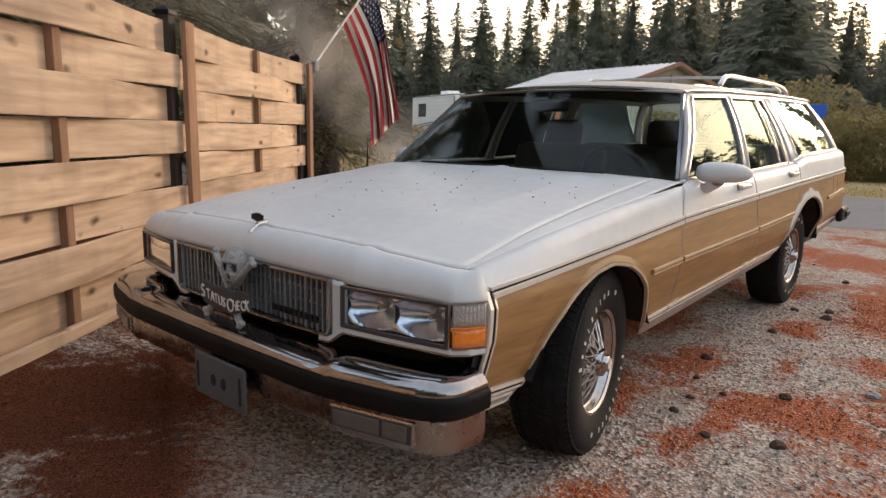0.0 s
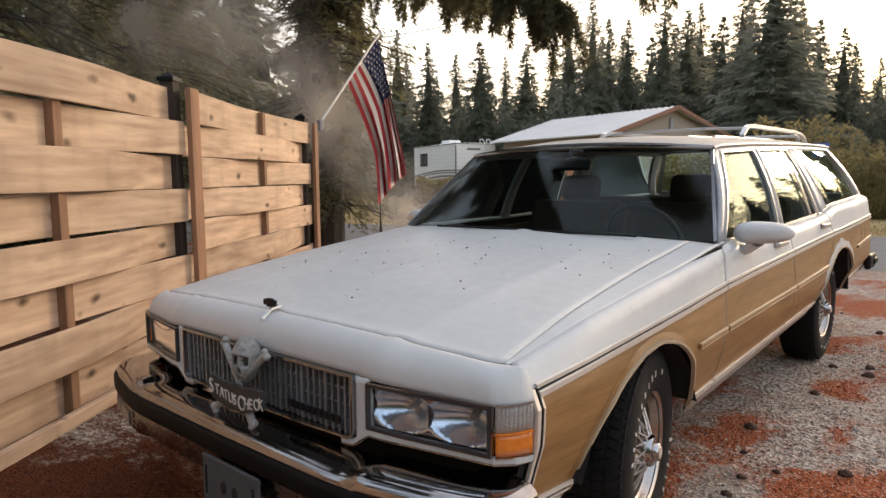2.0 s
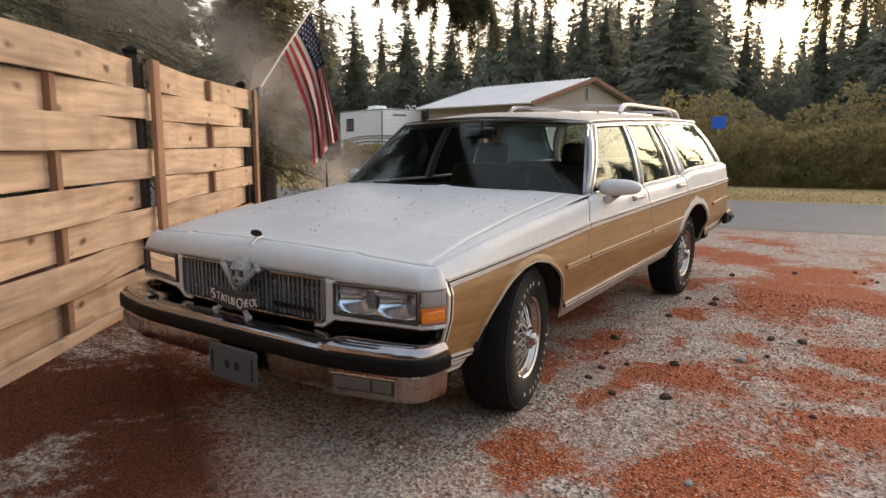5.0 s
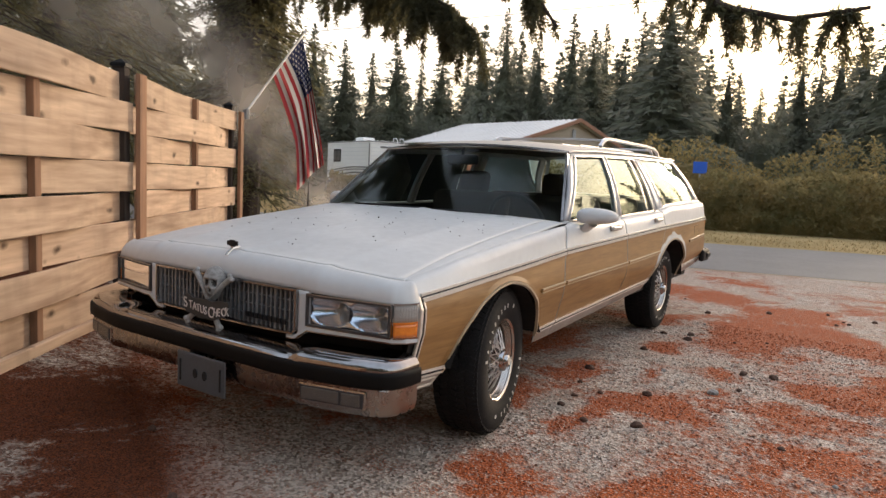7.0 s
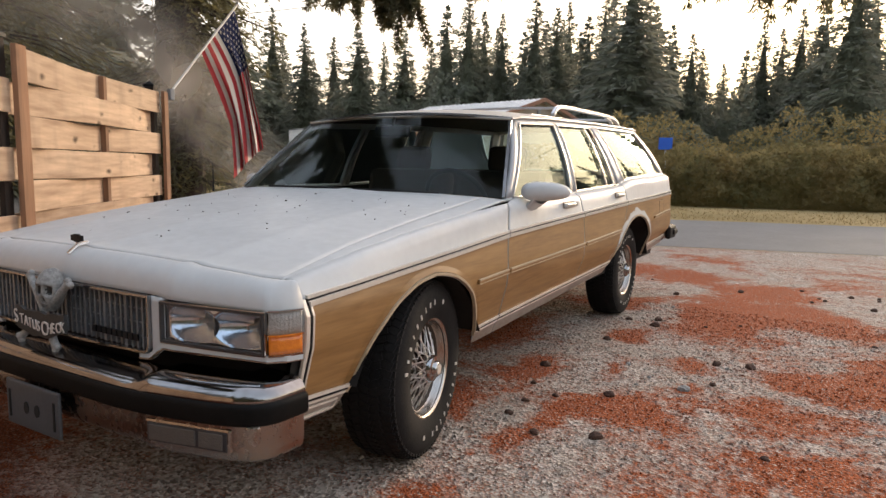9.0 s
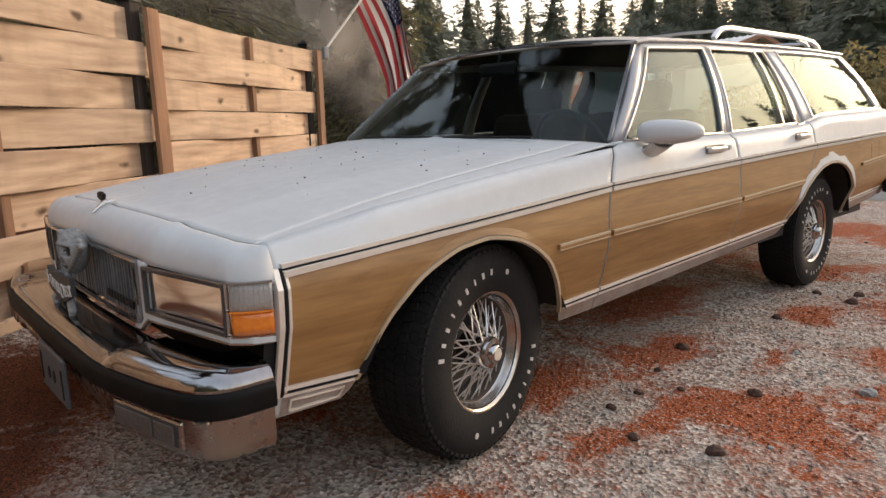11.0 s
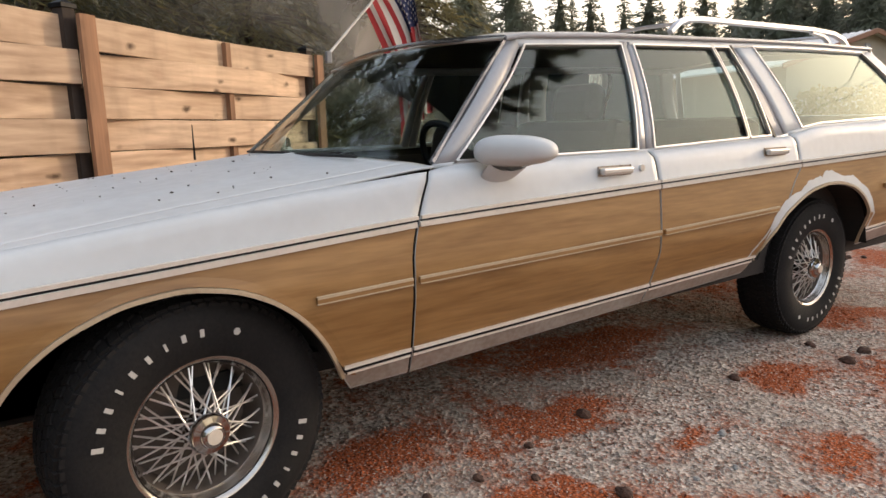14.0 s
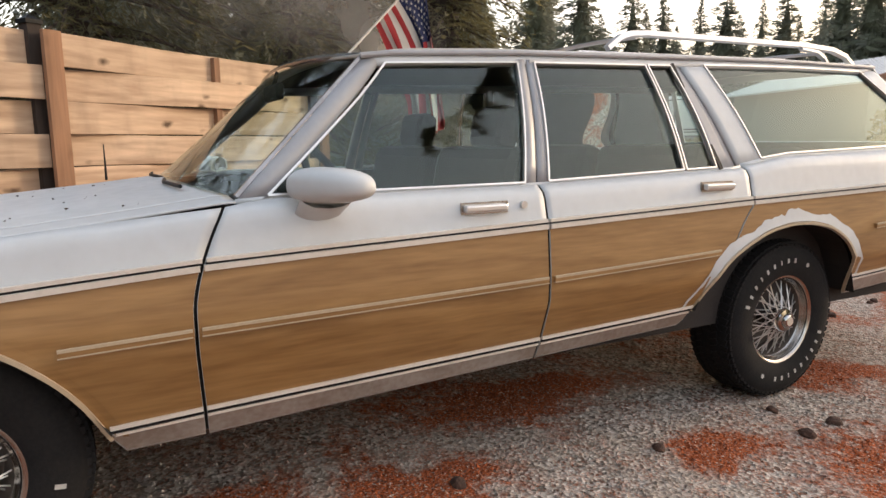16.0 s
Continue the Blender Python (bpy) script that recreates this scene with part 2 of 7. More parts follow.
SIDING = material("tan_siding", (0.36, 0.31, 0.25), 0.8, 0, 0, 0.8, 0.4, (0.28, 0.24, 0.19))
RUSTTRIM = material("brown_fascia", (0.26, 0.13, 0.08), 0.7, 0, 0, 2, 0.4)
GRILLEGREY = material("grille_grey", (0.20, 0.21, 0.225), 0.45, 0.3, 0, 8, 0.6, (0.06, 0.06, 0.065), 0.05)
MIRRORGREY = material("mirror_paint", (0.33, 0.33, 0.34), 0.4, 0, 0.2, 6, 0.4, (0.28, 0.28, 0.29))
PLATEGREY = material("bracket_grey", (0.075, 0.085, 0.095), 0.45, 0, 0, 8, 0.5, (0.045, 0.05, 0.055), 0.05)
leafy(NEEDLES, (0.17, 0.155, 0.075), 0.5)
# greyed translucence, part of the haze painted into the far wood
leafy(HAZENEEDLES, (0.20, 0.205, 0.175), 0.55)
leafy(HEDGE, (0.32, 0.25, 0.115), 0.55)
leafy(DRYGRASS, (0.4, 0.3, 0.14), 0.3)
LAMPDARK = material("dull_lens", (0.095, 0.088, 0.08), 0.3, 0, 0.3, 60, 0.5, (0.06, 0.058, 0.055), 0.3, 150)
BRIGHT = material("brightwork", (0.70, 0.69, 0.675), 0.30, 0.75, 0, 9, 0.4, (0.6, 0.58, 0.55))
EDGECHROME = material("dark_chrome", (0.30, 0.30, 0.31), 0.25, 1.0, 0, 9, 0.6, (0.16, 0.15, 0.15))
BEZEL = material("lamp_bezel", (0.035, 0.036, 0.04), 0.35, 0.2, 0, 12, 0.5, (0.06, 0.06, 0.062))
RUBSTRIP = material("rub_rubber", (0.005, 0.005, 0.005), 0.6, 0, 0, 8, 0.5, (0.012, 0.011, 0.010), 0.05, 60, spec=0.12)
VALANCE = material("tarnished_chrome", (0.30, 0.30, 0.30), 0.26, 1.0, 0, 5, 0.8, (0.36, 0.29, 0.24), 0.05, 40, rough_var=0.1)
RIMBACK = material("rim_dish", (0.085, 0.068, 0.055), 0.7, 0.0, 0, 12, 0.7, (0.06, 0.045, 0.035))
BUMPERCHROME = material("worn_chrome", (0.30, 0.29, 0.29), 0.09, 1.0, 0, 7, 0.6, (0.18, 0.16, 0.15), 0.03, 25, rough_var=0.07)
ROOFPAINT = material("weathered_roof_paint", (0.41, 0.385, 0.345), 0.6, 0, 0.05, 3, 0.5, (0.34, 0.31, 0.27), 0.02, 50, rough_var=0.1)
DULLGOLD = material("dull_gold_edge", (0.50, 0.41, 0.29), 0.4, 0.2, 0, 8, 0.5, (0.34, 0.26, 0.17))
RIMMETAL = material("rim_metal", (0.46, 0.44, 0.42), 0.24, 1.0, 0, 9, 0.6, (0.34, 0.29, 0.24), 0.03, 40)


# ---- building helpers ----
def world_of(o):
    return o.matrix_basis.copy() if not o.parent else world_of(o.parent) @ o.matrix_parent_inverse @ o.matrix_basis


def part(name, bm, mat, parent=None, label="", smooth=False, solid=0.0, bevel=0.0):
    """Links a bmesh as one mesh object under a thing or a part."""
    me = bpy.data.meshes.new(name)
    bm.to_mesh(me)
    bm.free()
    me.materials.append(mat)
    if smooth:
        me.polygons.foreach_set("use_smooth", [True] * len(me.polygons))
        me.set_sharp_from_angle(angle=radians(smooth if smooth is not True else 40))
    ob = new(name, me)
    if parent is not None:
        ob.parent = parent
        ob.matrix_parent_inverse = world_of(parent).inverted()
    if label:
        ob["label"] = label
    if solid:
        s = ob.modifiers.new("thickness", "SOLIDIFY")
        s.thickness, s.offset = abs(solid), -1 if solid > 0 else 1
    if bevel:
        b = ob.modifiers.new("edges", "BEVEL")
        b.width, b.segments, b.limit_method = bevel, 2, "ANGLE"
    return ob


def thing(name, label, category, at=(0, 0, 0), group="", kind=""):
    ob = new(name)
    ob.location = at
    ob.empty_display_size = 0.1
    return tagged(ob, label, category, group, kind)


def grid(fn, us, vs, flip=False, bm=None):
    """A sheet of quads through fn(u, v)."""
    bm = bm or bmesh.new()
    rows = [[bm.verts.new(fn(u, v)) for v in vs] for u in us]
    for a, b in zip(rows, rows[1:]):
        for i in range(len(vs) - 1):
            q = (a[i], b[i], b[i + 1], a[i + 1])
            if len({tuple(round(c, 6) for c in k.co) for k in q}) == 4:
                bm.faces.new(q[::-1] if flip else q)
    return bm


def box(size, centre=(0, 0, 0), bm=None, m=None):
    bm = bm or bmesh.new()
    r = bmesh.ops.create_cube(bm, size=1.0)
    mat = Matrix.Translation(centre) @ Matrix.Diagonal((*size, 1))
    bmesh.ops.transform(bm, matrix=(m @ mat) if m else mat, verts=r["verts"])
    return bm


def cyl(r1, r2, depth, m=None, seg=24, bm=None):
    bm = bm or bmesh.new()
    r = bmesh.ops.create_cone(bm, cap_ends=True, segments=seg, radius1=r1, radius2=r2, depth=depth)
    if m:
        bmesh.ops.transform(bm, matrix=m, verts=r["verts"])
    return bm


def tube(points, r, seg=8, bm=None, caps=True):
    """A round bar through points; r may be a list."""
    bm = bm or bmesh.new()
    pts = [Vector(p) for p in points]
    rs = r if isinstance(r, (list, tuple)) else [r] * len(pts)
    rings, ref = [], Vector((0.13, 0.29, 0.95)).normalized()
    for i, p in enumerate(pts):
        d = (pts[min(i + 1, len(pts) - 1)] - pts[max(i - 1, 0)]).normalized()
        if abs(d.dot(ref)) > 0.97:
            ref = Vector((1, 0.1, 0)).normalized()
        a = d.cross(ref).normalized()
        b = d.cross(a)
        rings.append([bm.verts.new(p + (a * math.cos(k * math.tau / seg) + b * math.sin(k * math.tau / seg)) * rs[i]) for k in range(seg)])
    for a, b in zip(rings, rings[1:]):
        for k in range(seg):
            bm.faces.new((a[k], a[(k + 1) % seg], b[(k + 1) % seg], b[k]))
    if caps:
        bm.faces.new(rings[0][::-1])
        bm.faces.new(rings[-1])
    return bm


def strip(points, out, width, depth, bm=None):
    """A flat bar along points: depth along out, width across it."""
    bm = bm or bmesh.new()
    pts = [Vector(p) for p in points]
    rings = []
    for i, p in enumerate(pts):
        o = Vector(out[i]) if isinstance(out[0], (tuple, list, Vector)) else Vector(out)
        o.normalize()
        d = (pts[min(i + 1, len(pts) - 1)] - pts[max(i - 1, 0)]).normalized()
        w = d.cross(o).normalized() * width / 2
        rings.append([bm.verts.new(q) for q in (p - w, p - w * 0.8 + o * depth, p + w * 0.8 + o * depth, p + w)])
    for a, b in zip(rings, rings[1:]):
        for k in range(4):
            bm.faces.new((a[k], a[(k + 1) % 4], b[(k + 1) % 4], b[k]))
    bm.faces.new(rings[0][::-1])
    bm.faces.new(rings[-1])
    bmesh.ops.recalc_face_normals(bm, faces=bm.faces[:])
    return bm


def lathe(profile, seg=48, m=None, bm=None):
    """Turns (radius, x) pairs round the x axis."""
    bm = bm or bmesh.new()
    rings = []
    for r, x in profile:
        rings.append([bm.verts.new(Vector((x, r * math.cos(k * math.tau / seg), r * math.sin(k * math.tau / seg)))) for k in range(seg)])
    made = [v for ring in rings for v in ring]
    for a, b in zip(rings, rings[1:]):
        for k in range(seg):
            bm.faces.new((a[k], b[k], b[(k + 1) % seg], a[(k + 1) % seg]))
    if m:
        bmesh.ops.transform(bm, matrix=m, verts=made)
    return bm


def mirrored(bm):
    """The same, on the other side of x = 0."""
    c = bm.copy()
    for v in c.verts:
        v.co.x = -v.co.x
    bmesh.ops.reverse_faces(c, faces=c.faces[:])
    return c


def pair(name, bm, mat, parent, label="", **kw):
    """One part on each side of the car; takes the bmesh of the side x > 0."""
    c = mirrored(bm)
    return part(name, bm, mat, parent, label, **kw), part(name, c, mat, parent, label, **kw)


def span(a, b, n):
    return [a + (b - a) * i / (n - 1) for i in range(n)]


def lerp(x, xs, ys):
    return float(np.interp(x, xs, ys))


# ---- the ground ----
FA, FD = Vector((-2.354, 0.131, 0)), Vector((-0.577, 0.817, 0)).normalized()  # a fence post's foot, the fence's way
FN = Vector((FD.y, -FD.x, 0))  # the fence's front


def ground_z(x, y):
    d = (Vector((x, y, 0)) - FA).dot(FN)
    s = (Vector((x, y, 0)) - FA).dot(FD)
    near = max(0.0, 1 - max(d, 0) / 0.9) * max(0.0, min(1.0, (3.3 - s) / 0.8)) * (1 if d > -2 else max(0.0, 1 + (d + 2) / 2))
    far = max(0.0, min(1.0, (y - 5.0) / 4))
    h = 0.10 * near ** 1.5 + 0.012 * noise.noise((x * 1.3, y * 1.3, 0)) * (1 - far)
    return h - 0.01 if abs(x) < 40 and abs(y) < 60 else -0.01


DRIFTS = ((0.66, 0.62, 0.16, 0.34), (0.80, 1.26, 0.09, 0.30), (1.10, 0.31, 0.10, 0.15), (1.15, 0.63, 0.07, 0.12), (1.28, 0.86, 0.12, 0.15), (1.50, 0.96, 0.22, 0.18), (1.68, 1.12, 0.16, 0.15), (1.24, 1.54, 0.10, 0.28), (1.50, 1.80, 0.15, 0.16), (1.08, 2.30, 0.12, 0.20), (1.59, 1.39, 0.09, 0.10),
          (1.10, -0.42, 0.13, 0.24), (1.54, 3.35, 0.36, 0.50), (2.15, 3.68, 0.36, 0.50), (0.82, 3.54, 0.22, 0.30), (2.04, 1.18, 0.30, 0.24), (2.31, 0.68, 0.30, 0.26), (2.34, 1.79, 0.30, 0.26), (0.35, 2.05, 0.18, 0.50),
          (0.75, 5.26, 0.50, 0.50), (1.7, 4.6, 0.5, 0.4), (2.9, 2.6, 0.5, 0.35), (3.0, 0.6, 0.45, 0.4))


def gravel_material():
    """Grey crushed stone with rust-red needle litter drifted over it in patches."""
    m = bpy.data.materials.new("gravel_and_needles")
    m.use_nodes = True
    n, l = m.node_tree.nodes, m.node_tree.links
    p = n["Principled BSDF"]
    p.inputs["Roughness"].default_value = 0.95
    p.inputs["Specular IOR Level"].default_value = 0.04
    geo = n.new("ShaderNodeNewGeometry")
    pos = geo.outputs["Position"]

    def tex(kind, scale, **kw):
        t = n.new(kind)
        t.inputs["Scale"].default_value = scale
        for k, v in kw.items():
            t.inputs[k].default_value = v
        l.new(pos, t.inputs["Vector"])
        return t

    def rng(src, a, b, lo=0.0, hi=1.0):
        r = n.new("ShaderNodeMapRange")
        for k, v in zip(("From Min", "From Max", "To Min", "To Max"), (a, b, lo, hi)):
            r.inputs[k].default_value = v
        l.new(src, r.inputs["Value"])
        return r.outputs[0]

    def mix(f, a, b):
        x = n.new("ShaderNodeMix")
        x.data_type = "RGBA"
        for key, val in (("Factor", f), ("A", a), ("B", b)):
            if isinstance(val, tuple):
                x.inputs[key].default_value = (*val, 1)
            else:
                l.new(val, x.inputs[key])
        return x.outputs["Result"]

    def math_(op, a, b):
        x = n.new("ShaderNodeMath")
        x.operation = op
        for i, val in enumerate((a, b)):
            if isinstance(val, (int, float)):
                x.inputs[i].default_value = val
            else:
                l.new(val, x.inputs[i])
        return x.outputs[0]

    stones = tex("ShaderNodeTexVoronoi", 75.0)
    tone = n.new("ShaderNodeSeparateColor")
    l.new(stones.outputs["Color"], tone.inputs[0])
    grey = mix(tone.outputs[0], (0.10, 0.084, 0.070), (0.60, 0.535, 0.465))
    dust = tex("ShaderNodeTexNoise", 2.3, Detail=5)
    grey = mix(rng(dust.outputs["Fac"], 0.4, 0.7, 0, 0.55), grey, (0.33, 0.275, 0.225))
    litter_a = tex("ShaderNodeTexNoise", 0.85, Detail=6, Roughness=0.68, Distortion=0.4)
    litter_b = tex("ShaderNodeTexNoise", 28.0, Detail=5)
    sep = n.new("ShaderNodeSeparateXYZ")
    l.new(pos, sep.inputs[0])
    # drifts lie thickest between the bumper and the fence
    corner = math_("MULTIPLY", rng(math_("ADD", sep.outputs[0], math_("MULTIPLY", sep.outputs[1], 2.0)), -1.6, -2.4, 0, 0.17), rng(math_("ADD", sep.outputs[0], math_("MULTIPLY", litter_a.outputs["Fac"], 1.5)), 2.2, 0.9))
    # feet and wheels have scuffed the stone bare before the bumper
    dx, dy = math_("SUBTRACT", sep.outputs[0], 0.48), math_("SUBTRACT", sep.outputs[1], -0.86)
    bare = rng(math_("ADD", math_("MULTIPLY", dx, dx), math_("MULTIPLY", math_("MULTIPLY", dy, dy), 1.5)), 0.62, 0.12, 0, 0.20)
    # drifts that wind and wheels have left beside the car: centre, half widths
    warp = tex("ShaderNodeTexNoise", 2.6, Detail=7, Roughness=0.72)
    bent = n.new("ShaderNodeVectorMath")
    bent.operation = "MULTIPLY_ADD"
    bent.inputs[1].default_value = (0.55, 0.55, 0.0)
    l.new(warp.outputs["Color"], bent.inputs[0])
    l.new(pos, bent.inputs[2])
    drift = None
    for cx, cy, rx, ry in DRIFTS:
        mp, ln = n.new("ShaderNodeMapping"), n.new("ShaderNodeVectorMath")
        mp.inputs["Scale"].default_value = (1 / rx, 1 / ry, 0)
        mp.inputs["Location"].default_value = (-(cx + 0.275) / rx, -(cy + 0.275) / ry, 0)
        ln.operation = "LENGTH"
        l.new(bent.outputs[0], mp.inputs["Vector"])
        l.new(mp.outputs[0], ln.inputs[0])
        one = rng(ln.outputs["Value"], 1.6, 0.4)
        drift = one if drift is None else math_("MAXIMUM", drift, one)
    fac = math_("ADD", math_("ADD", litter_a.outputs["Fac"], math_("SUBTRACT", corner, bare)), math_("MULTIPLY", litter_b.outputs["Fac"], 0.22))
    fac = math_("ADD", fac, math_("SUBTRACT", math_("MULTIPLY", drift, 0.17), 0.035))
    fac = rng(fac, 0.555, 0.665)
    fac = math_("MULTIPLY", fac, rng(sep.outputs[1], 9.5, 7.0))
    bits = tex("ShaderNodeTexNoise", 95.0, Detail=3)
    fac = math_("MULTIPLY", fac, rng(bits.outputs["Fac"], 0.30, 0.46))
    thin = tex("ShaderNodeTexNoise", 5.5, Detail=6, Roughness=0.7)
    crumbs = math_("MULTIPLY", rng(thin.outputs["Fac"], 0.42, 0.66, 0.08, 0.75), rng(bits.outputs["Fac"], 0.47, 0.56))
    fac = math_("MAXIMUM", fac, math_("MULTIPLY", crumbs, rng(sep.outputs[1], 9.5, 7.0)))
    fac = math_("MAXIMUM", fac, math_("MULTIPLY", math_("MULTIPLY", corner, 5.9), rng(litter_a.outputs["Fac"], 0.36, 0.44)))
    fine = tex("ShaderNodeTexNoise", 140.0, Detail=4)
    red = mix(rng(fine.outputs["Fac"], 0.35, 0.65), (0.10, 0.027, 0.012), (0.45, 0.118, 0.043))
    # wet litter, darkened further: shade of bumper and fence put into its colour
    damp_shaded = mix(rng(fine.outputs["Fac"], 0.38, 0.64), (0.028, 0.011, 0.007), (0.125, 0.041, 0.018))
    red = mix(math_("MULTIPLY", corner, 5.6), red, damp_shaded)  # packed and damp there, with the shade painted in
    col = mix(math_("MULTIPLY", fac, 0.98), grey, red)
    soil = tex("ShaderNodeTexNoise", 0.12, Detail=5)
    field = mix(rng(soil.outputs["Fac"], 0.4, 0.65), (0.38, 0.28, 0.14), (0.22, 0.17, 0.08))
    u = math_("SUBTRACT", sep.outputs[1], math_("MULTIPLY", sep.outputs[0], 0.31))
    col = mix(rng(u, 7.7, 8.3), col, field)
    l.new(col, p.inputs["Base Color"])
    bump = n.new("ShaderNodeBump")
    bump.inputs["Strength"].default_value, bump.inputs["Distance"].default_value = 0.8, 0.010
    l.new(math_("ADD", stones.outputs["Distance"], math_("MULTIPLY", fine.outputs["Fac"], 0.5)), bump.inputs["Height"])
    l.new(bump.outputs[0], p.inputs["Normal"])
    return m


GRAVEL = gravel_material()


def make_ground():
    xs = sorted(set([-400, -150, -60] + span(-30, -4, 14) + span(-4, 4, 90) + span(4, 30, 14) + [60, 150, 400]))
    ys = sorted(set([-400, -100, -30, -10] + span(-4, 7, 110) + span(7, 40, 18) + [60, 100, 200, 600]))
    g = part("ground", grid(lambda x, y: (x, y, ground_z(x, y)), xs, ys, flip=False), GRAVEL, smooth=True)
    return tagged(g, "grey gravel ground with drifts of rust-red fir needles", "ground", kind="structure")


make_ground()
ROAD_P, ROAD_D = Vector((0.4, 8.05, 0)), Vector((0.955, 0.297, 0)).normalized()
ROAD_N = Vector((-ROAD_D.y, ROAD_D.x, 0))
road = part("road", grid(lambda s, w: ROAD_P + ROAD_D * s + ROAD_N * (w + 0.05 * noise.noise((s * 0.7, w, 3))) + Vector((0, 0, -0.006 + 0.034 * math.sin(w / 5.6 * math.pi))), span(-60, 60, 121), span(0, 5.6, 9), flip=False), ASPHALT, smooth=True)
tagged(road, "worn grey asphalt road beyond the gravel", "road", kind="structure")


# ---- the fence ----
def fence_m(s, d, z):
    """The pose of a piece at s metres along the fence, d in front of it, z up, its x along the fence."""
    rot = Matrix((FD, -FN, Vector((0, 0, 1)))).transposed().to_4x4()
    return Matrix.Translation(FA + FD * s + FN * d + Vector((0, 0, z))) @ rot


def fence_board(length, height, bow, end_bow, seed):
    """A rough board that weaves past its studs: x along it, -y its front."""
    rnd = random.Random(seed)
    sag, lift, ph = rnd.uniform(-0.008, 0.008), rnd.uniform(-0.007, 0.007), rnd.uniform(0, 9)
    bm = bmesh.new()
    rings = []
    for i in range(13):
        u = i / 12
        off = -(bow * math.sin(math.pi * u) ** 1.5 + end_bow * abs(math.cos(math.pi * u)) ** 3)
        wob = 0.004 * noise.noise((u * 5, ph, 0))
        z0, z1 = sag * math.sin(math.pi * u) + lift * (u - 0.5) + wob, height + sag * math.sin(math.pi * u) + lift * (u - 0.5) + 0.005 * noise.noise((u * 4, ph, 5))
        x = (u - 0.5) * length
        rings.append([bm.verts.new(q) for q in ((x, off + 0.011, z0), (x, off - 0.008, z0), (x, off - 0.011, z0 + 0.004), (x, off - 0.011, z1 - 0.004), (x, off - 0.008, z1), (x, off + 0.011, z1))])
    for a, b in zip(rings, rings[1:]):
        for k in range(6):
            bm.faces.new((a[k], a[(k + 1) % 6], b[(k + 1) % 6], b[k]))
    bm.faces.new(rings[0][::-1])
    bm.faces.new(rings[-1])
    bmesh.ops.recalc_face_normals(bm, faces=bm.faces[:])
    return bm


BAY, MID = 2.745, 1.44
ROW_H, ROW_0, ROWS_N = 0.2135, 0.12, 8


def make_fence():
    f = thing("wooden_fence", "tall basket-weave fence of weathered cedar boards on dark posts", "fence", FA)
    for b in (-2, -1, 0):
        s0 = b * BAY
        mid = s0 + (MID if b == 0 else BAY - 1.22)
        for r in range(ROWS_N):
            over = (r + b) % 2 == 0  # passes in front of the stud and behind at the posts
            bow, end = (0.045, -0.045) if over else (-0.030, 0.035)
            ob = part("board", fence_board(BAY - 0.07, ROW_H - 0.004, bow, end, 31 * b + r), FENCE, f)
            ob.matrix_basis = fence_m(s0 + BAY / 2, 0, ROW_0 + r * ROW_H)
        st = part("stud", box((0.06, 0.045, ROW_0 + ROWS_N * ROW_H - 0.13), (0, 0, (ROW_0 + ROWS_N * ROW_H + 0.10) / 2)), POSTWOOD, f, bevel=0.004)
        st.matrix_basis = fence_m(mid, 0.005, 0.0)
        sill = part("sill_board", box((BAY - 0.1, 0.04, 0.075), (0, 0, 0.0375)), FENCE, f, bevel=0.006)
        sill.matrix_basis = fence_m(s0 + BAY / 2, 0.05, 0.065)
    for b in (-2, -1, 0, 1):
        s0 = b * BAY
        top = ROW_0 + ROWS_N * ROW_H
        ps = part("post", box((0.09, 0.09, top + 0.04), (0, 0, (top + 0.04) / 2)), DARKWOOD, f, "dark-stained square post", bevel=0.004)
        ps.matrix_basis = fence_m(s0 - 0.035, -0.04, 0.0)
        fr = part("front_batten", box((0.12, 0.035, top - 0.08), (0, 0, top / 2 + 0.04)), POSTWOOD, f, "reddish-brown upright batten", bevel=0.004)
        fr.matrix_basis = fence_m(s0 + 0.015, 0.085, 0.0)
        bm = box((0.11, 0.11, 0.025), (0, 0, 0.0125))
        v = bmesh.ops.create_cone(bm, cap_ends=True, segments=4, radius1=0.074, radius2=0.004, depth=0.035)["verts"]
        bmesh.ops.transform(bm, matrix=Matrix.Translation((0, 0, 0.042)) @ Matrix.Rotation(radians(45), 4, "Z"), verts=v)
        cp = part("post_cap", bm, BLACKTRIM, f, "black pyramid post cap")
        cp.matrix_basis = fence_m(s0 - 0.035, -0.04, top + 0.04)
    return f


fence = make_fence()


# ---- the car ----
def trim_z(y):
    return lerp(y, [-0.72, 0.588, 1.65, 2.58, 4.2], [0.728, 0.821, 0.855, 0.883, 0.92])


def low_z(y):
    return lerp(y, [-0.72, -0.485, 0.35, 0.587, 1.678, 2.34, 3.35, 4.2], [0.417, 0.404, 0.418, 0.428, 0.460, 0.480, 0.50, 0.53])


def bot_z(y):
    return lerp(y, [-0.72, -0.5, 0.35, 0.6, 1.65, 2.34, 3.3, 4.2], [0.336, 0.334, 0.345, 0.350, 0.388, 0.412, 0.415, 0.45])


def mould_z(y):
    return lerp(y, [0.27, 0.56, 1.65, 2.45, 3.4, 4.15], [0.646, 0.655, 0.677, 0.70, 0.735, 0.765])


def belt_z(y):
    return lerp(y, [-0.74, -0.4, 0, 0.4, 0.66, 0.79, 1.6, 2.58, 2.85, 4.2], [0.79, 0.845, 0.893, 0.935, 0.966, 0.972, 0.976, 1.005, 1.045, 1.085])


def half_w(y):
    return lerp(y, [-0.76, -0.5, 0.2, 3.4, 4.2], [0.926, 0.938, 0.953, 0.953, 0.932])


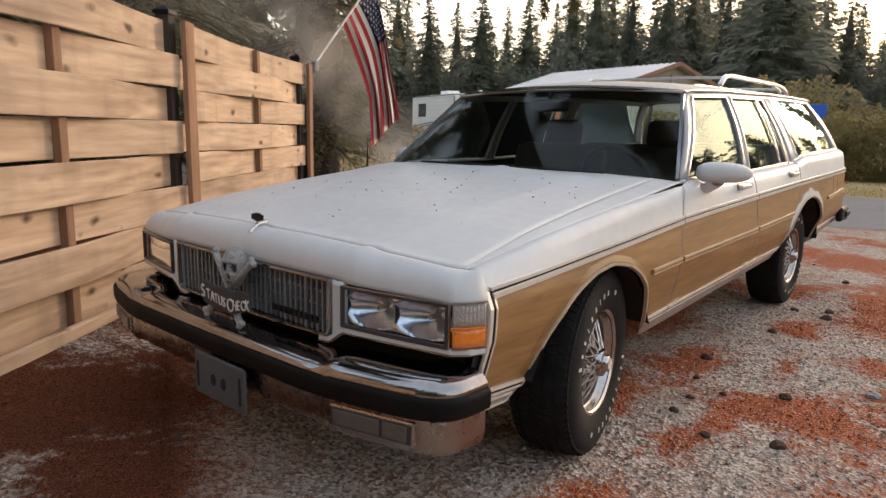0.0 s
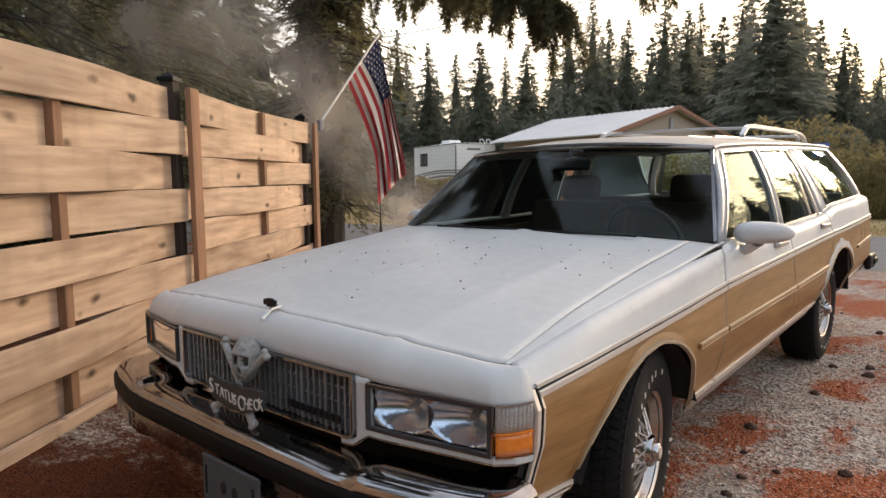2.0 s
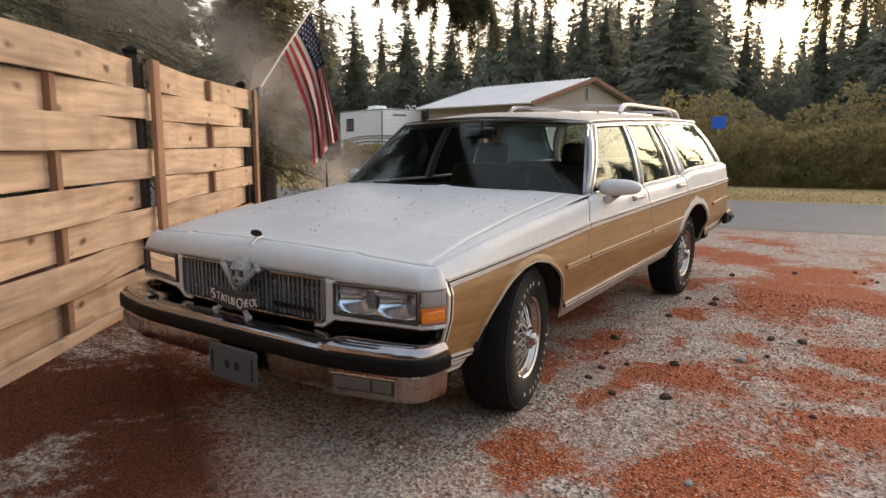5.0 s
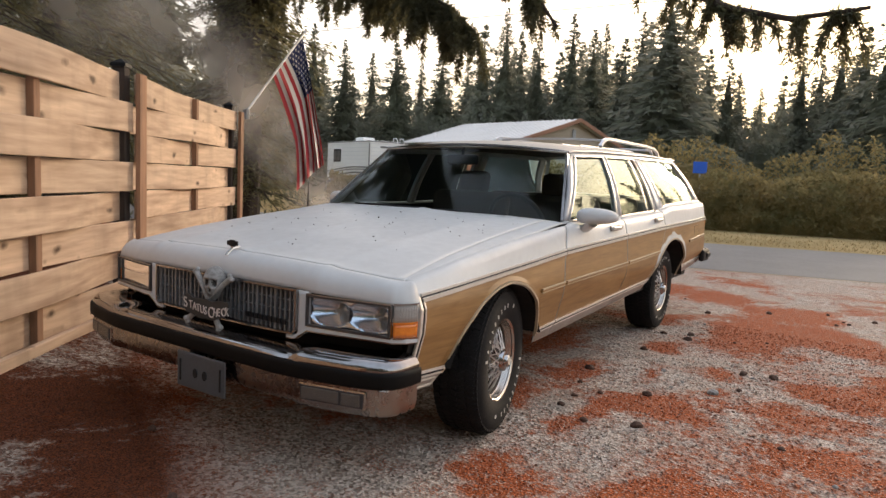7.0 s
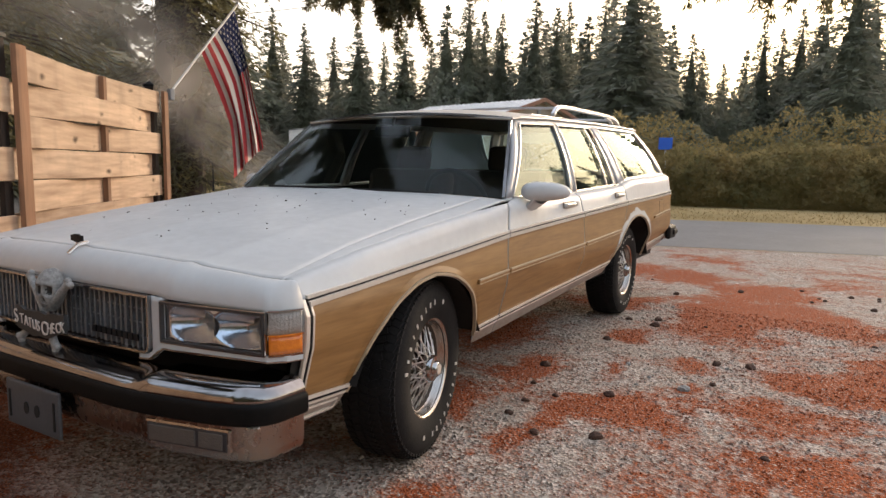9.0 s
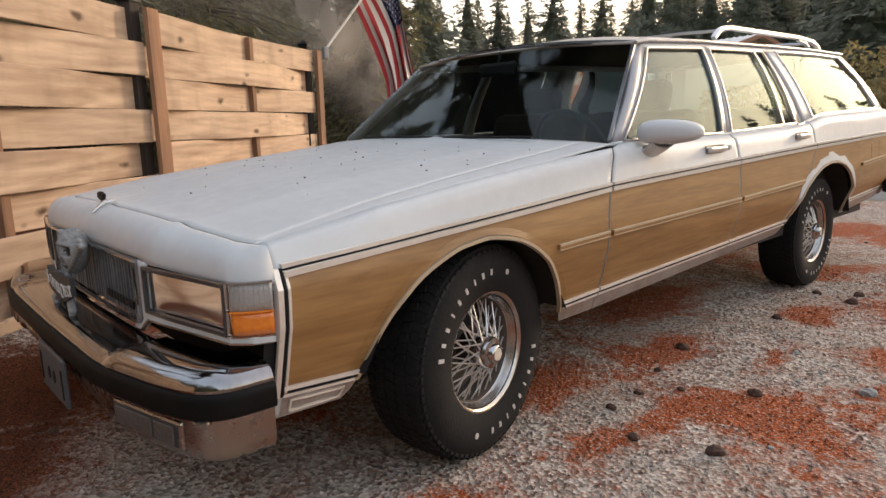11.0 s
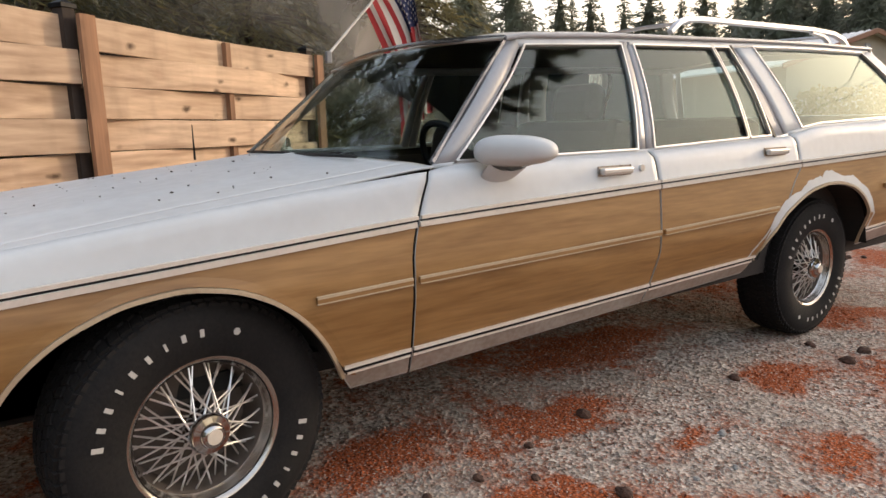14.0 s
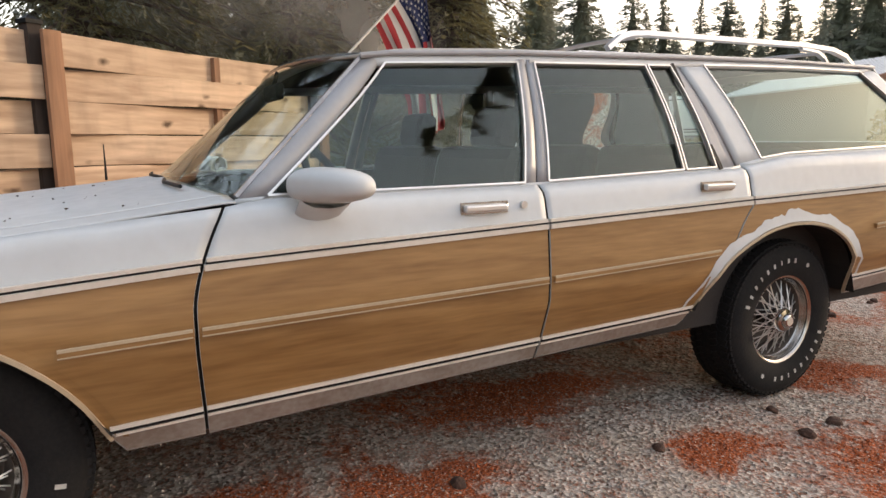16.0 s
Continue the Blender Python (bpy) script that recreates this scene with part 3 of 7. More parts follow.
def side_x(y, z):
    b, t = bot_z(y), trim_z(y)
    return half_w(y) + lerp(z, [b, low_z(y), 0.60, 0.69, t, belt_z(y) - 0.035, belt_z(y) - 0.012, belt_z(y)], [-0.085, -0.052, -0.002, 0.0, -0.014, -0.036, -0.05, -0.075])


F_ARCH = ([-0.53, -0.50, -0.47, -0.434, -0.37, -0.30, -0.18, -0.042, 0.08, 0.17, 0.25, 0.315, 0.355, 0.40], [0.30, 0.37, 0.45, 0.525, 0.60, 0.65, 0.70, 0.716, 0.695, 0.652, 0.585, 0.50, 0.42, 0.30])
R_ARCH = ([2.30, 2.34, 2.39, 2.47, 2.57, 2.71, 2.85, 2.99, 3.12, 3.24, 3.31, 3.35, 3.38], [0.30, 0.44, 0.55, 0.645, 0.70, 0.752, 0.772, 0.768, 0.74, 0.67, 0.58, 0.50, 0.30])


def smooth_arch(a):
    ys, k = np.linspace(a[0][0], a[0][-1], 160), np.hanning(25)
    zs = np.interp(ys, *a)
    return (list(ys), list(np.convolve(np.r_[[zs[0]] * 12, zs, [zs[-1]] * 12], k / k.sum(), "valid")))


F_ARCH, R_ARCH = smooth_arch(F_ARCH), smooth_arch(R_ARCH)


def arch_z(y):
    return max(lerp(y, *F_ARCH) if -0.53 < y < 0.40 else 0, lerp(y, *R_ARCH) if 2.30 < y < 3.38 else 0)


def roof_z(y):
    return lerp(y, [1.10, 1.2, 1.67, 2.3, 2.6, 3.2, 3.85], [1.372, 1.388, 1.412, 1.432, 1.442, 1.456, 1.46])


def roof_x(y):
    return lerp(y, [1.1, 1.7, 2.6, 3.8], [0.690, 0.697, 0.676, 0.655])


def glass_pt(y, s, inset=0.0):
    """A point of the side windows' surface: s = 0 at the belt, 1 at the roof's edge."""
    x = (side_x(y, belt_z(y)) - 0.004) * (1 - s) + roof_x(y) * s + 0.022 * math.sin(math.pi * s)
    return Vector((x - inset, y, belt_z(y) * (1 - s) + roof_z(y) * s))


def quad_on(fn, bl, br, tl, tr, nu=8, nv=8, inset=0.0, bm=None):
    """A sheet on the window surface between two slanting lines; corners are (y, s)."""
    def pt(u, v):
        a, b = (bl[0] + (br[0] - bl[0]) * u, bl[1] + (br[1] - bl[1]) * u), (tl[0] + (tr[0] - tl[0]) * u, tl[1] + (tr[1] - tl[1]) * u)
        return fn(a[0] + (b[0] - a[0]) * v, a[1] + (b[1] - a[1]) * v, inset)
    return grid(pt, span(0, 1, nu), span(0, 1, nv), bm=bm)


CAR = thing("station_wagon", "off-white station wagon with wood-grain side panels, parked on gravel", "car", (0, 1.47, 0))


def side_panel(y0, y1, z_lo, z_hi, proud=0.0, n=24, m=14, lead=None):
    """A sheet of the car's flank between two height functions; lead slants the ends by height."""
    ys = span(y0, y1, n)

    def pt(y, v):
        lo = max(z_lo(y), arch_z(y) + (0.008 if proud else 0))
        hi = max(z_hi(y), lo + 0.002)
        z = lo + (hi - lo) * v
        yy = y + (lead(y, z) if lead else 0)
        return (side_x(yy, z) + proud, yy, z)
    return grid(pt, ys, span(0, 1, m))


def bend(y_at, amount):
    """The front doors' seams bow forward at the shoulder."""
    def f(y, z):
        k = max(0.0, 1 - abs(y - y_at) / 0.25)
        return k * amount * max(0.0, (z - 0.62) / 0.36) ** 2
    return f


GAP = 0.0042
SEAMS = (("fender", -0.735, 0.575 - GAP), ("front_door", 0.575 + GAP, 1.652 - GAP), ("rear_door", 1.652 + GAP, 2.62 - GAP), ("quarter_panel", 2.62 + GAP, 4.17))


def cut_lead(y, z):
    """Seams lean: the front door's front edge runs back up to the mirror, the rear door's rear edge follows the arch."""
    k = max(0.0, 1 - abs(y - 0.575) / 0.3)
    a = k * (0.105 * max(0.0, (z - 0.70) / 0.28) ** 1.6 + 0.02 * max(0.0, (0.6 - z) / 0.25))
    k2 = max(0.0, 1 - abs(y - 2.62) / 0.24)
    b = k2 * (-0.24 * max(0.0, (0.86 - z) / 0.40) ** 0.8)
    return a + b


for nm, y0, y1 in SEAMS:
    n = int((y1 - y0) / 0.022)
    p = pair(nm, side_panel(y0, y1, bot_z, belt_z, 0, n, 26, cut_lead), PAINT, CAR, "chalky off-white painted steel", smooth=50, solid=0.003)
    pair("inner_shell", side_panel(y0 - 0.03, y1 + 0.03, lambda y: bot_z(y) + 0.01, lambda y: belt_z(y) - 0.01, -0.010, n, 10, cut_lead), DARK, CAR, "dark inner shell behind the seams")
    w_lo, w_hi = (lambda y: low_z(y) + 0.010), (lambda y: trim_z(y) - 0.012)
    a0, a1 = y0 + (0.022 if nm == "fender" else 0.001), y1 - 0.001
    for q, c in zip(p, (0, 1)):
        bm = side_panel(a0, a1, w_lo, w_hi, 0.0025, n, 14, cut_lead)
        part("wood_panel", mirrored(bm) if c else bm, VINYL, q, "brown wood-grain vinyl", smooth=50)
        for zf, mat, wd, dp, label in ((lambda y: trim_z(y) + 0.011, TRIMBRIGHT, 0.012, 0.010, "bright trim strip"), (lambda y: trim_z(y) - 0.008, TRIMBRIGHT, 0.018, 0.010, "bright trim strip"), (lambda y: trim_z(y) + 0.003, BLACKTRIM, 0.006, 0.007, "black trim strip"),
                                       (lambda y: low_z(y) + 0.009, TRIMBRIGHT, 0.012, 0.009, "bright trim strip"), (lambda y: low_z(y) - 0.012, TRIMBRIGHT, 0.009, 0.007, "bright trim strip"), (lambda y: low_z(y) - 0.002, BLACKTRIM, 0.010, 0.005, "black trim strip")):
            runs, cur = [], []
            for y in span(a0, a1, n * 2):
                z = zf(y)
                if z > arch_z(y) + 0.012:
                    yy = y + cut_lead(y, z)
                    cur.append((side_x(yy, z) + 0.001, yy, z))
                elif cur:
                    runs.append(cur)
                    cur = []
            runs.append(cur)
            for r in runs:
                if len(r) > 2:
                    bm = strip(r, (1, 0, 0), wd, dp)
                    part("trim_strip", mirrored(bm) if c else bm, mat, q, label)
        if nm != "quarter_panel":
            m0, m1 = {"fender": (0.275, y1 - 0.006), "front_door": (y0 + 0.008, y1 - 0.008), "rear_door": (y0 + 0.008, 2.43)}[nm]
        else:
            m0, m1 = 3.42, 4.10
        bm = strip([(side_x(y, mould_z(y)) + 0.002, y + cut_lead(y, mould_z(y)) * (nm in ("fender", "front_door")), mould_z(y)) for y in span(m0, m1, 16)], (1, 0, 0), 0.018, 0.013)
        mo = part("side_moulding", mirrored(bm) if c else bm, VINYL, q, "wood-tone rub strip with pale edges")
        for dz, ew in ((0.0075, 0.0085), (-0.0090, 0.0035)):
            bm = strip([(side_x(y, mould_z(y)) + 0.009, y + cut_lead(y, mould_z(y)) * (nm in ("fender", "front_door")), mould_z(y) + dz) for y in span(m0, m1, 16)], (1, 0, 0), ew, 0.008)
            part("moulding_edge", mirrored(bm) if c else bm, DULLGOLD, mo)
        # ribbed sill below the wood
        bm = side_panel(a0, a1, lambda y: bot_z(y) + 0.006, lambda y: low_z(y) - 0.020, 0.002, n, 4, cut_lead)
        part("sill_trim", mirrored(bm) if c else bm, ROCKER, q, "scuffed grey metal sill")

# the wood panel's front edge trim
for dx, wide, mat in ((-0.001, 0.018, TRIMBRIGHT), (0.013, 0.007, BLACKTRIM), (0.021, 0.009, TRIMBRIGHT)):
    pair("trim_strip", strip([(side_x(-0.728 + dx, z) + 0.001, -0.728 + dx, z) for z in span(0.402, 0.735, 8)], (1, 0, 0), wide, 0.007), mat, CAR)
# the raised frame on the fender's lower front panel
y_end = max(y for y in span(-0.70, -0.25, 60) if arch_z(y) < bot_z(y) + 0.004) - 0.022
lip = [(y, bot_z(y) + 0.016) for y in span(-0.690, y_end, 6)] + [(y, low_z(y) - 0.030) for y in span(y_end + 0.012, -0.690, 6)]
pair("sill_frame", strip([(side_x(y, z) + 0.004, y, z) for y, z in lip + lip[:1]], (1, 0, 0), 0.007, 0.006), TRIMBRIGHT, CAR, "raised pale frame on the lower fender")
# arch mouldings
for arch, lo in ((F_ARCH, 0.37), (R_ARCH, 0.42)):
    ys = [y for y in span(arch[0][0], arch[0][-1], 60) if lerp(y, *arch) > lo]
    pts_ = [(side_x(y, max(lerp(y, *arch), bot_z(y))) - 0.002, y, lerp(y, *arch) + 0.008) for y in ys]
    pair("arch_moulding", strip(pts_, (1, 0, 0), 0.013, 0.014), DULLGOLD, CAR, "dull bright wheel-arch moulding")
    yc = 0.5 * (ys[0] + ys[-1])
    rag = (lambda i: 0.0) if arch is F_ARCH else (lambda i: 0.020 + 0.034 * noise.noise((i * 0.16, 2, 0)) + 0.016 * noise.noise((i * 0.7, 5, 0)))
    flare = [(side_x(y, z) + 0.004, y, z) for y, z in ((yc + (y - yc) * (1.09 + 1.5 * rag(i)), lerp(y, *arch) + (0.038 + rag(i)) * (0.25 + 0.75 * math.sin(math.pi * i / (len(ys) - 1)))) for i, y in enumerate(ys))]
    bm = bmesh.new()
    inner, outer = [bm.verts.new((p[0] + 0.008, p[1], p[2] + 0.008)) for p in pts_], [bm.verts.new(f) for f in flare]
    for i in range(len(inner) - 1):
        bm.faces.new((inner[i], inner[i + 1], outer[i + 1], outer[i]))
    bmesh.ops.recalc_face_normals(bm, faces=bm.faces[:])
    pair("arch_flare", bm, VINYL if arch is F_ARCH else PAINT, CAR, "wood-grain arch flare" if arch is F_ARCH else "bare off-white arch where the wood film has peeled", smooth=True)
    # inner wheel house
    house = grid(lambda y, x: (x, y, max(lerp(y, *arch), 0.40) + 0.012), span(ys[0], ys[-1], 26), span(0.50, 0.925, 4))
    pair("wheel_house", house, DARK, CAR, "black wheel house")
    pair("wheel_house", grid(lambda y, z: (0.50, y, 0.34 + (max(lerp(y, *arch), 0.40) - 0.33) * z), span(ys[0], ys[-1], 20), span(0, 1, 3)), DARK, CAR)


# hood, header and cowl
def top_z(x, y):
    xe = side_x(y, belt_z(y))
    k = min(abs(x) / xe, 1.0)
    ridge = 0.010 * math.exp(-((abs(x) - 0.50 - 0.03 * max(0, -y)) / 0.030) ** 2) * max(0.0, min(1.0, (0.6 - y) / 0.9))
    lift = 0.004 * max(0.0, min(1.0, (0.60 - abs(x)) / 0.14))
    return belt_z(y) + 0.03 * (1 - k ** 2.2) + ridge * 0.6 + lift + 0.005 * max(0.0, 1 - abs(x) / 0.05)


def seam_y(x):
    return lerp(abs(x), [0, 0.50, 0.54, 0.80, 0.88], [-0.812, -0.798, -0.790, -0.766, -0.735])


def hood_half(y):
    return lerp(y, [-0.8, -0.3, 0.3, 0.7], [0.845, 0.80, 0.765, 0.76])


def hood_pt(u, v):
    y0 = seam_y(u * 0.85) + 0.004
    y1 = lerp(abs(u), [0, 0.6, 1], [0.605, 0.64, 0.70])
    y = y0 + (y1 - y0) * v
    x = u * (hood_half(y) - 0.0014)
    return (x, y, top_z(x, y))


hood = part("hood", grid(hood_pt, span(-1, 1, 61), span(0, 1, 50)), PAINT, CAR, "chalky off-white hood, dirty with bits of bark", smooth=50, solid=0.006)


def fender_top(u, v):
    y = -0.765 + (0.70 + 0.765) * v
    x0, x1 = hood_half(y) + 0.0014, side_x(y, belt_z(y))
    x = x0 + (x1 - x0) * u
    y = max(y, seam_y(x) + 0.004)
    return (x, y, top_z(x, y))


pair("fender_top", grid(fender_top, span(0, 1, 8), span(0, 1, 50)), PAINT, CAR, smooth=50, solid=0.006)


def front_y(x):
    return lerp(abs(x), [0, 0.46, 0.545, 0.87, 0.905, 0.925], [-0.893, -0.887, -0.885, -0.825, -0.79, -0.735])


def header_pt(u, v):
    xa = u * 0.89
    ys, zs = seam_y(xa) - 0.002, top_z(xa, seam_y(xa)) - 0.001
    xb = u * 0.925
    yf, zl = front_y(xb), lerp(abs(xb), [0, 0.46, 0.52, 0.9], [0.722, 0.722, 0.716, 0.706])
    a = v * math.pi / 2
    x = xa + (xb - xa) * v
    groove = 0.006 * math.exp(-((abs(x) - 0.50) / 0.020) ** 2) * min(1.0, v * 3) * (1 - v ** 4)
    return (x, ys + (yf - ys) * math.sin(a) + 0.0, zl + (zs - zl) * (math.cos(a) ** 0.85) + groove)


part("header_panel", grid(header_pt, span(-1, 1, 161), span(0, 1, 16), flip=True), PAINT, CAR, "off-white painted nose above the grille", smooth=60, solid=0.006)
# painted columns between grille and lamps, and the sill under the lamps
def column_pt(u, v):
    x = 0.452 + 0.052 * u
    tuck = 0.014 * abs(2 * u - 1) ** 6
    low = lerp(x, [0.452, 0.48, 0.504], [0.535, 0.552, 0.570])
    return (x, front_y(x) + tuck, 0.7185 + (low - 0.7185) * v)


pair("nose_column", grid(column_pt, span(0, 1, 15), span(0, 1, 10)), PAINT, CAR, smooth=60, solid=0.006)
sill_pts = [(x, front_y(x) + 0.003, lerp(x, [0.42, 0.45, 0.475, 0.51, 0.9], [0.529, 0.533, 0.552, 0.574, 0.577])) for x in (0.40, 0.43, 0.45, 0.465, 0.485, 0.51, 0.56, 0.7, 0.87, 0.905, 0.92)]
sill_n = [(0, -1, 0)] * 8 + [(0.3, -1, 0), (0.7, -0.7, 0), (1, -0.3, 0)]
sills = pair("lamp_sill", strip(sill_pts, sill_n, 0.019, 0.012), PAINT, CAR, "off-white sill under the lamps")
for q, c in zip(sills, (0, 1)):
    bm = strip([(x, y - 0.004, z - 0.008) for x, y, z in sill_pts], sill_n, 0.006, 0.010)
    part("sill_edge", mirrored(bm) if c else bm, CHROME, q, "thin chrome edge")
part("nose_cavity", box((1.66, 0.02, 0.26), (0, -0.70, 0.56)), DARK, CAR, "dark space behind the bumper")
pair("nose_corner", grid(lambda z, u: (0.925 - 0.05 * u, front_y(0.925) + 0.002 - 0.03 * u, z), span(0.562, 0.712, 6), span(0, 1, 3)), PAINT, CAR, solid=0.004)
pair("nose_corner", grid(lambda z, u: (0.846 - 0.006 * u, front_y(0.925) + 0.002 + 0.03 * u, z), span(0.42, 0.562, 4), span(0, 1, 3)), DARK, CAR, solid=0.004)

# grille
gr_edge = [(-0.450, -0.888, 0.716), (-0.450, -0.888, 0.575), (-0.446, -0.888, 0.555), (-0.432, -0.888, 0.543), (-0.2, -0.891, 0.538), (0, -0.892, 0.537), (0.2, -0.891, 0.538), (0.432, -0.888, 0.543), (0.446, -0.888, 0.555), (0.450, -0.888, 0.575), (0.450, -0.888, 0.716)]
bm = strip(gr_edge, [(0, -1, 0)] * len(gr_edge), 0.009, 0.014)
strip([(-0.454, -0.888, 0.716), (0, -0.893, 0.716), (0.454, -0.888, 0.716)], (0, -1, 0), 0.009, 0.014, bm)
grille = part("grille", bm, CHROME, CAR, "grey grille in a thin chrome frame")
part("grille_back", box((0.90, 0.01, 0.172), (0, -0.862, 0.628)), DARK, grille)
for i in range(33):
    x = -0.432 + i * 0.027
    part("grille_bar", box((0.0085 if i % 4 else 0.0125, 0.016, 0.166), (x, -0.878 if i % 4 else -0.880, 0.628), None), GRILLEGREY, grille)
for i in range(3):
    part("grille_rail", box((0.88, 0.010, 0.005), (0, -0.876, 0.583 + i * 0.043)), GRILLEGREY, grille)
for i in range(9):
    part("badge_bar", box((0.019, 0.006, 0.021), (0.165 + i * 0.027, -0.892, 0.580)), BLACKTRIM, grille, "small dark badge lettering")


# headlamps and corner lamps
def lamp_frame(z, dx=0.0):
    return [(x, front_y(x) - 0.002, z) for x in (0.504 + dx, 0.62, 0.74, 0.866 - dx)]


for sgn in (1, -1):
    lamp = bmesh.new()
    for z in (0.5905, 0.7045):
        strip(lamp_frame(z), (0, -1, 0), 0.009, 0.012, lamp)
    for x in (0.5075, 0.8625):
        strip([(x, front_y(x) - 0.002, z) for z in span(0.588, 0.707, 3)], (0, -1, 0), 0.009, 0.012, lamp)
    lamp = part("headlamp", lamp if sgn > 0 else mirrored(lamp), BEZEL, CAR, "wide headlamp in a dark bezel")
    rimm = bmesh.new()
    for z in (0.5845, 0.7105):
        strip(lamp_frame(z), (0, -1, 0), 0.003, 0.010, rimm)
    strip([(0.8685, front_y(0.8685) - 0.002, z) for z in span(0.584, 0.711, 3)], (0, -1, 0), 0.003, 0.010, rimm)
    part("lamp_edge", rimm if sgn > 0 else mirrored(rimm), CHROME, lamp, "thin chrome edge")
    for x0, x1 in ((0.511, 0.685), (0.685, 0.859)):
        def bowl(u, v):
            x, z = x0 + (x1 - x0) * u, 0.594 + 0.108 * v
            r = min(1.0, 0.75 * (2 * u - 1) ** 2 + (2 * v - 1) ** 2)
            return (x, front_y(x) + 0.008 + 0.060 * (1 - r), z)
        b = grid(bowl, span(0, 1, 34), span(0, 1, 24))
        part("reflector", b if sgn > 0 else mirrored(b), REFLECTOR, lamp, "silvered bowl reflector", smooth=True)
        b = cyl(0.010, 0.006, 0.03, pose((x0 + x1) / 2, front_y((x0 + x1) / 2) + 0.055, 0.648, 90), 12)
        part("bulb", b if sgn > 0 else mirrored(b), CLEARLENS, lamp)
    part("cell_divider", (lambda q: q if sgn > 0 else mirrored(q))(box((0.004, 0.05, 0.108), (0.685, front_y(0.685) + 0.034, 0.648))), BEZEL, lamp)
    b = grid(lambda u, v: (0.511 + 0.348 * u, front_y(0.511 + 0.348 * u) + 0.002 - 0.006 * math.sin(math.pi * u) * math.sin(math.pi * v), 0.594 + 0.108 * v), span(0, 1, 16), span(0, 1, 8), flip=True)
    part("lens", b if sgn > 0 else mirrored(b), LENS, lamp, "clear glass lens", smooth=True)
    flute = bmesh.new()
    for k in range(1, 29):
        if k % 14:
            x = 0.511 + 0.348 * k / 28
            strip([(x, front_y(x) + 0.0035, z) for z in (0.598, 0.622, 0.650)], (0, -1, 0), 0.0018, 0.0014, flute)
    part("lens_flute", flute if sgn > 0 else mirrored(flute), LENS, lamp, "fine upright flutes in the glass")
    cl = [(0.873, -0.826), (0.894, -0.806), (0.911, -0.776), (0.9235, -0.744)]

    def corner(u, v, z0, z1):
        i = u * 3
        k = min(int(i), 2)
        x, y = cl[k][0] + (cl[k + 1][0] - cl[k][0]) * (i - k), cl[k][1] + (cl[k + 1][1] - cl[k][1]) * (i - k)
        return (x + 0.003, y - 0.002, z0 + (z1 - z0) * v)
    b = grid(lambda u, v: corner(u, v, 0.645, 0.711), span(0, 1, 10), span(0, 1, 4))
    cr = part("corner_lamp", b if sgn > 0 else mirrored(b), CLEARLENS, CAR, "clear and amber corner lamp", smooth=True, solid=0.02)
    bm = bmesh.new()
    for k in range(9):
        strip([Vector(corner(k / 9 + 0.05, v, 0.648, 0.709)) + Vector((0.0008, -0.0008, 0)) for v in (0, 1)], (0.7, -0.7, 0), 0.0014, 0.0015, bm)
    part("lens_grid", bm if sgn > 0 else mirrored(bm), CLEARLENS, cr, "fine moulded grid")
    b = grid(lambda u, v: corner(u, v, 0.588, 0.643), span(0, 1, 10), span(0, 1, 4))
    part("amber_lens", b if sgn > 0 else mirrored(b), AMBER, cr, "amber turn-signal lens", smooth=True, solid=0.02)
    for z in (0.585, 0.644, 0.714):
        b = strip([(x + 0.002, y - 0.002, z) for x, y in cl], [(0.5, -0.8, 0), (0.7, -0.7, 0), (0.8, -0.5, 0), (1, -0.2, 0)], 0.004, 0.007)
        part("lamp_edge", b if sgn > 0 else mirrored(b), CHROME if z != 0.644 else AMBER, cr)


# bumpers
def bumper_y(x):
    return lerp(abs(x), [0, 0.50, 0.62, 0.80, 0.88, 0.920, 0.945, 0.958, 0.962], [-1.045, -1.040, -1.025, -0.985, -0.958, -0.935, -0.905, -0.868, -0.79])


def bumper_path(n=61):
    """Even steps along the plan's curve from end to end."""
    xs = [0.962 * math.sin(math.pi / 2 * (k / 60)) for k in range(60)] + [0.9605, 0.962]
    half = [(x, bumper_y(x)) for x in xs]
    half = [half[0]] + [((half[i - 1][0] + 2 * half[i][0] + half[i + 1][0]) / 4, (half[i - 1][1] + 2 * half[i][1] + half[i + 1][1]) / 4) for i in range(1, len(half) - 1)] + [(0.962, -0.778)]
    return [(-x, y) for x, y in half[:0:-1]] + half


def bumper_bar(profile, mat, name, label, parent=CAR, sag=0.0, back=0.0):
    """Sweeps an (out, z) outline round the bumper's plan; sag and back step its middle down and in."""
    pth = bumper_path()
    bm = bmesh.new()
    rings = []
    for i, (x, y) in enumerate(pth):
        a, b = pth[max(i - 1, 0)], pth[min(i + 1, len(pth) - 1)]
        d = Vector((b[0] - a[0], b[1] - a[1], 0)).normalized()
        o = Vector((d.y, -d.x, 0))
        k = max(0.0, min(1.0, (0.61 - abs(x)) / 0.07))
        k = k * k * (3 - 2 * k)
        rings.append([bm.verts.new((x + o.x * (p - back * k), y + o.y * (p - back * k), z - (sag * k if z > 0.50 else 0))) for p, z in profile])
    for a, b in zip(rings, rings[1:]):
        for k in range(len(profile)):
            j = (k + 1) % len(profile)
            bm.faces.new((a[k], b[k], b[j], a[j]))
    bm.faces.new(rings[0])
    bm.faces.new(rings[-1][::-1])
    bmesh.ops.recalc_face_normals(bm, faces=bm.faces[:])
    return part(name, bm, mat, parent, label, smooth=40)


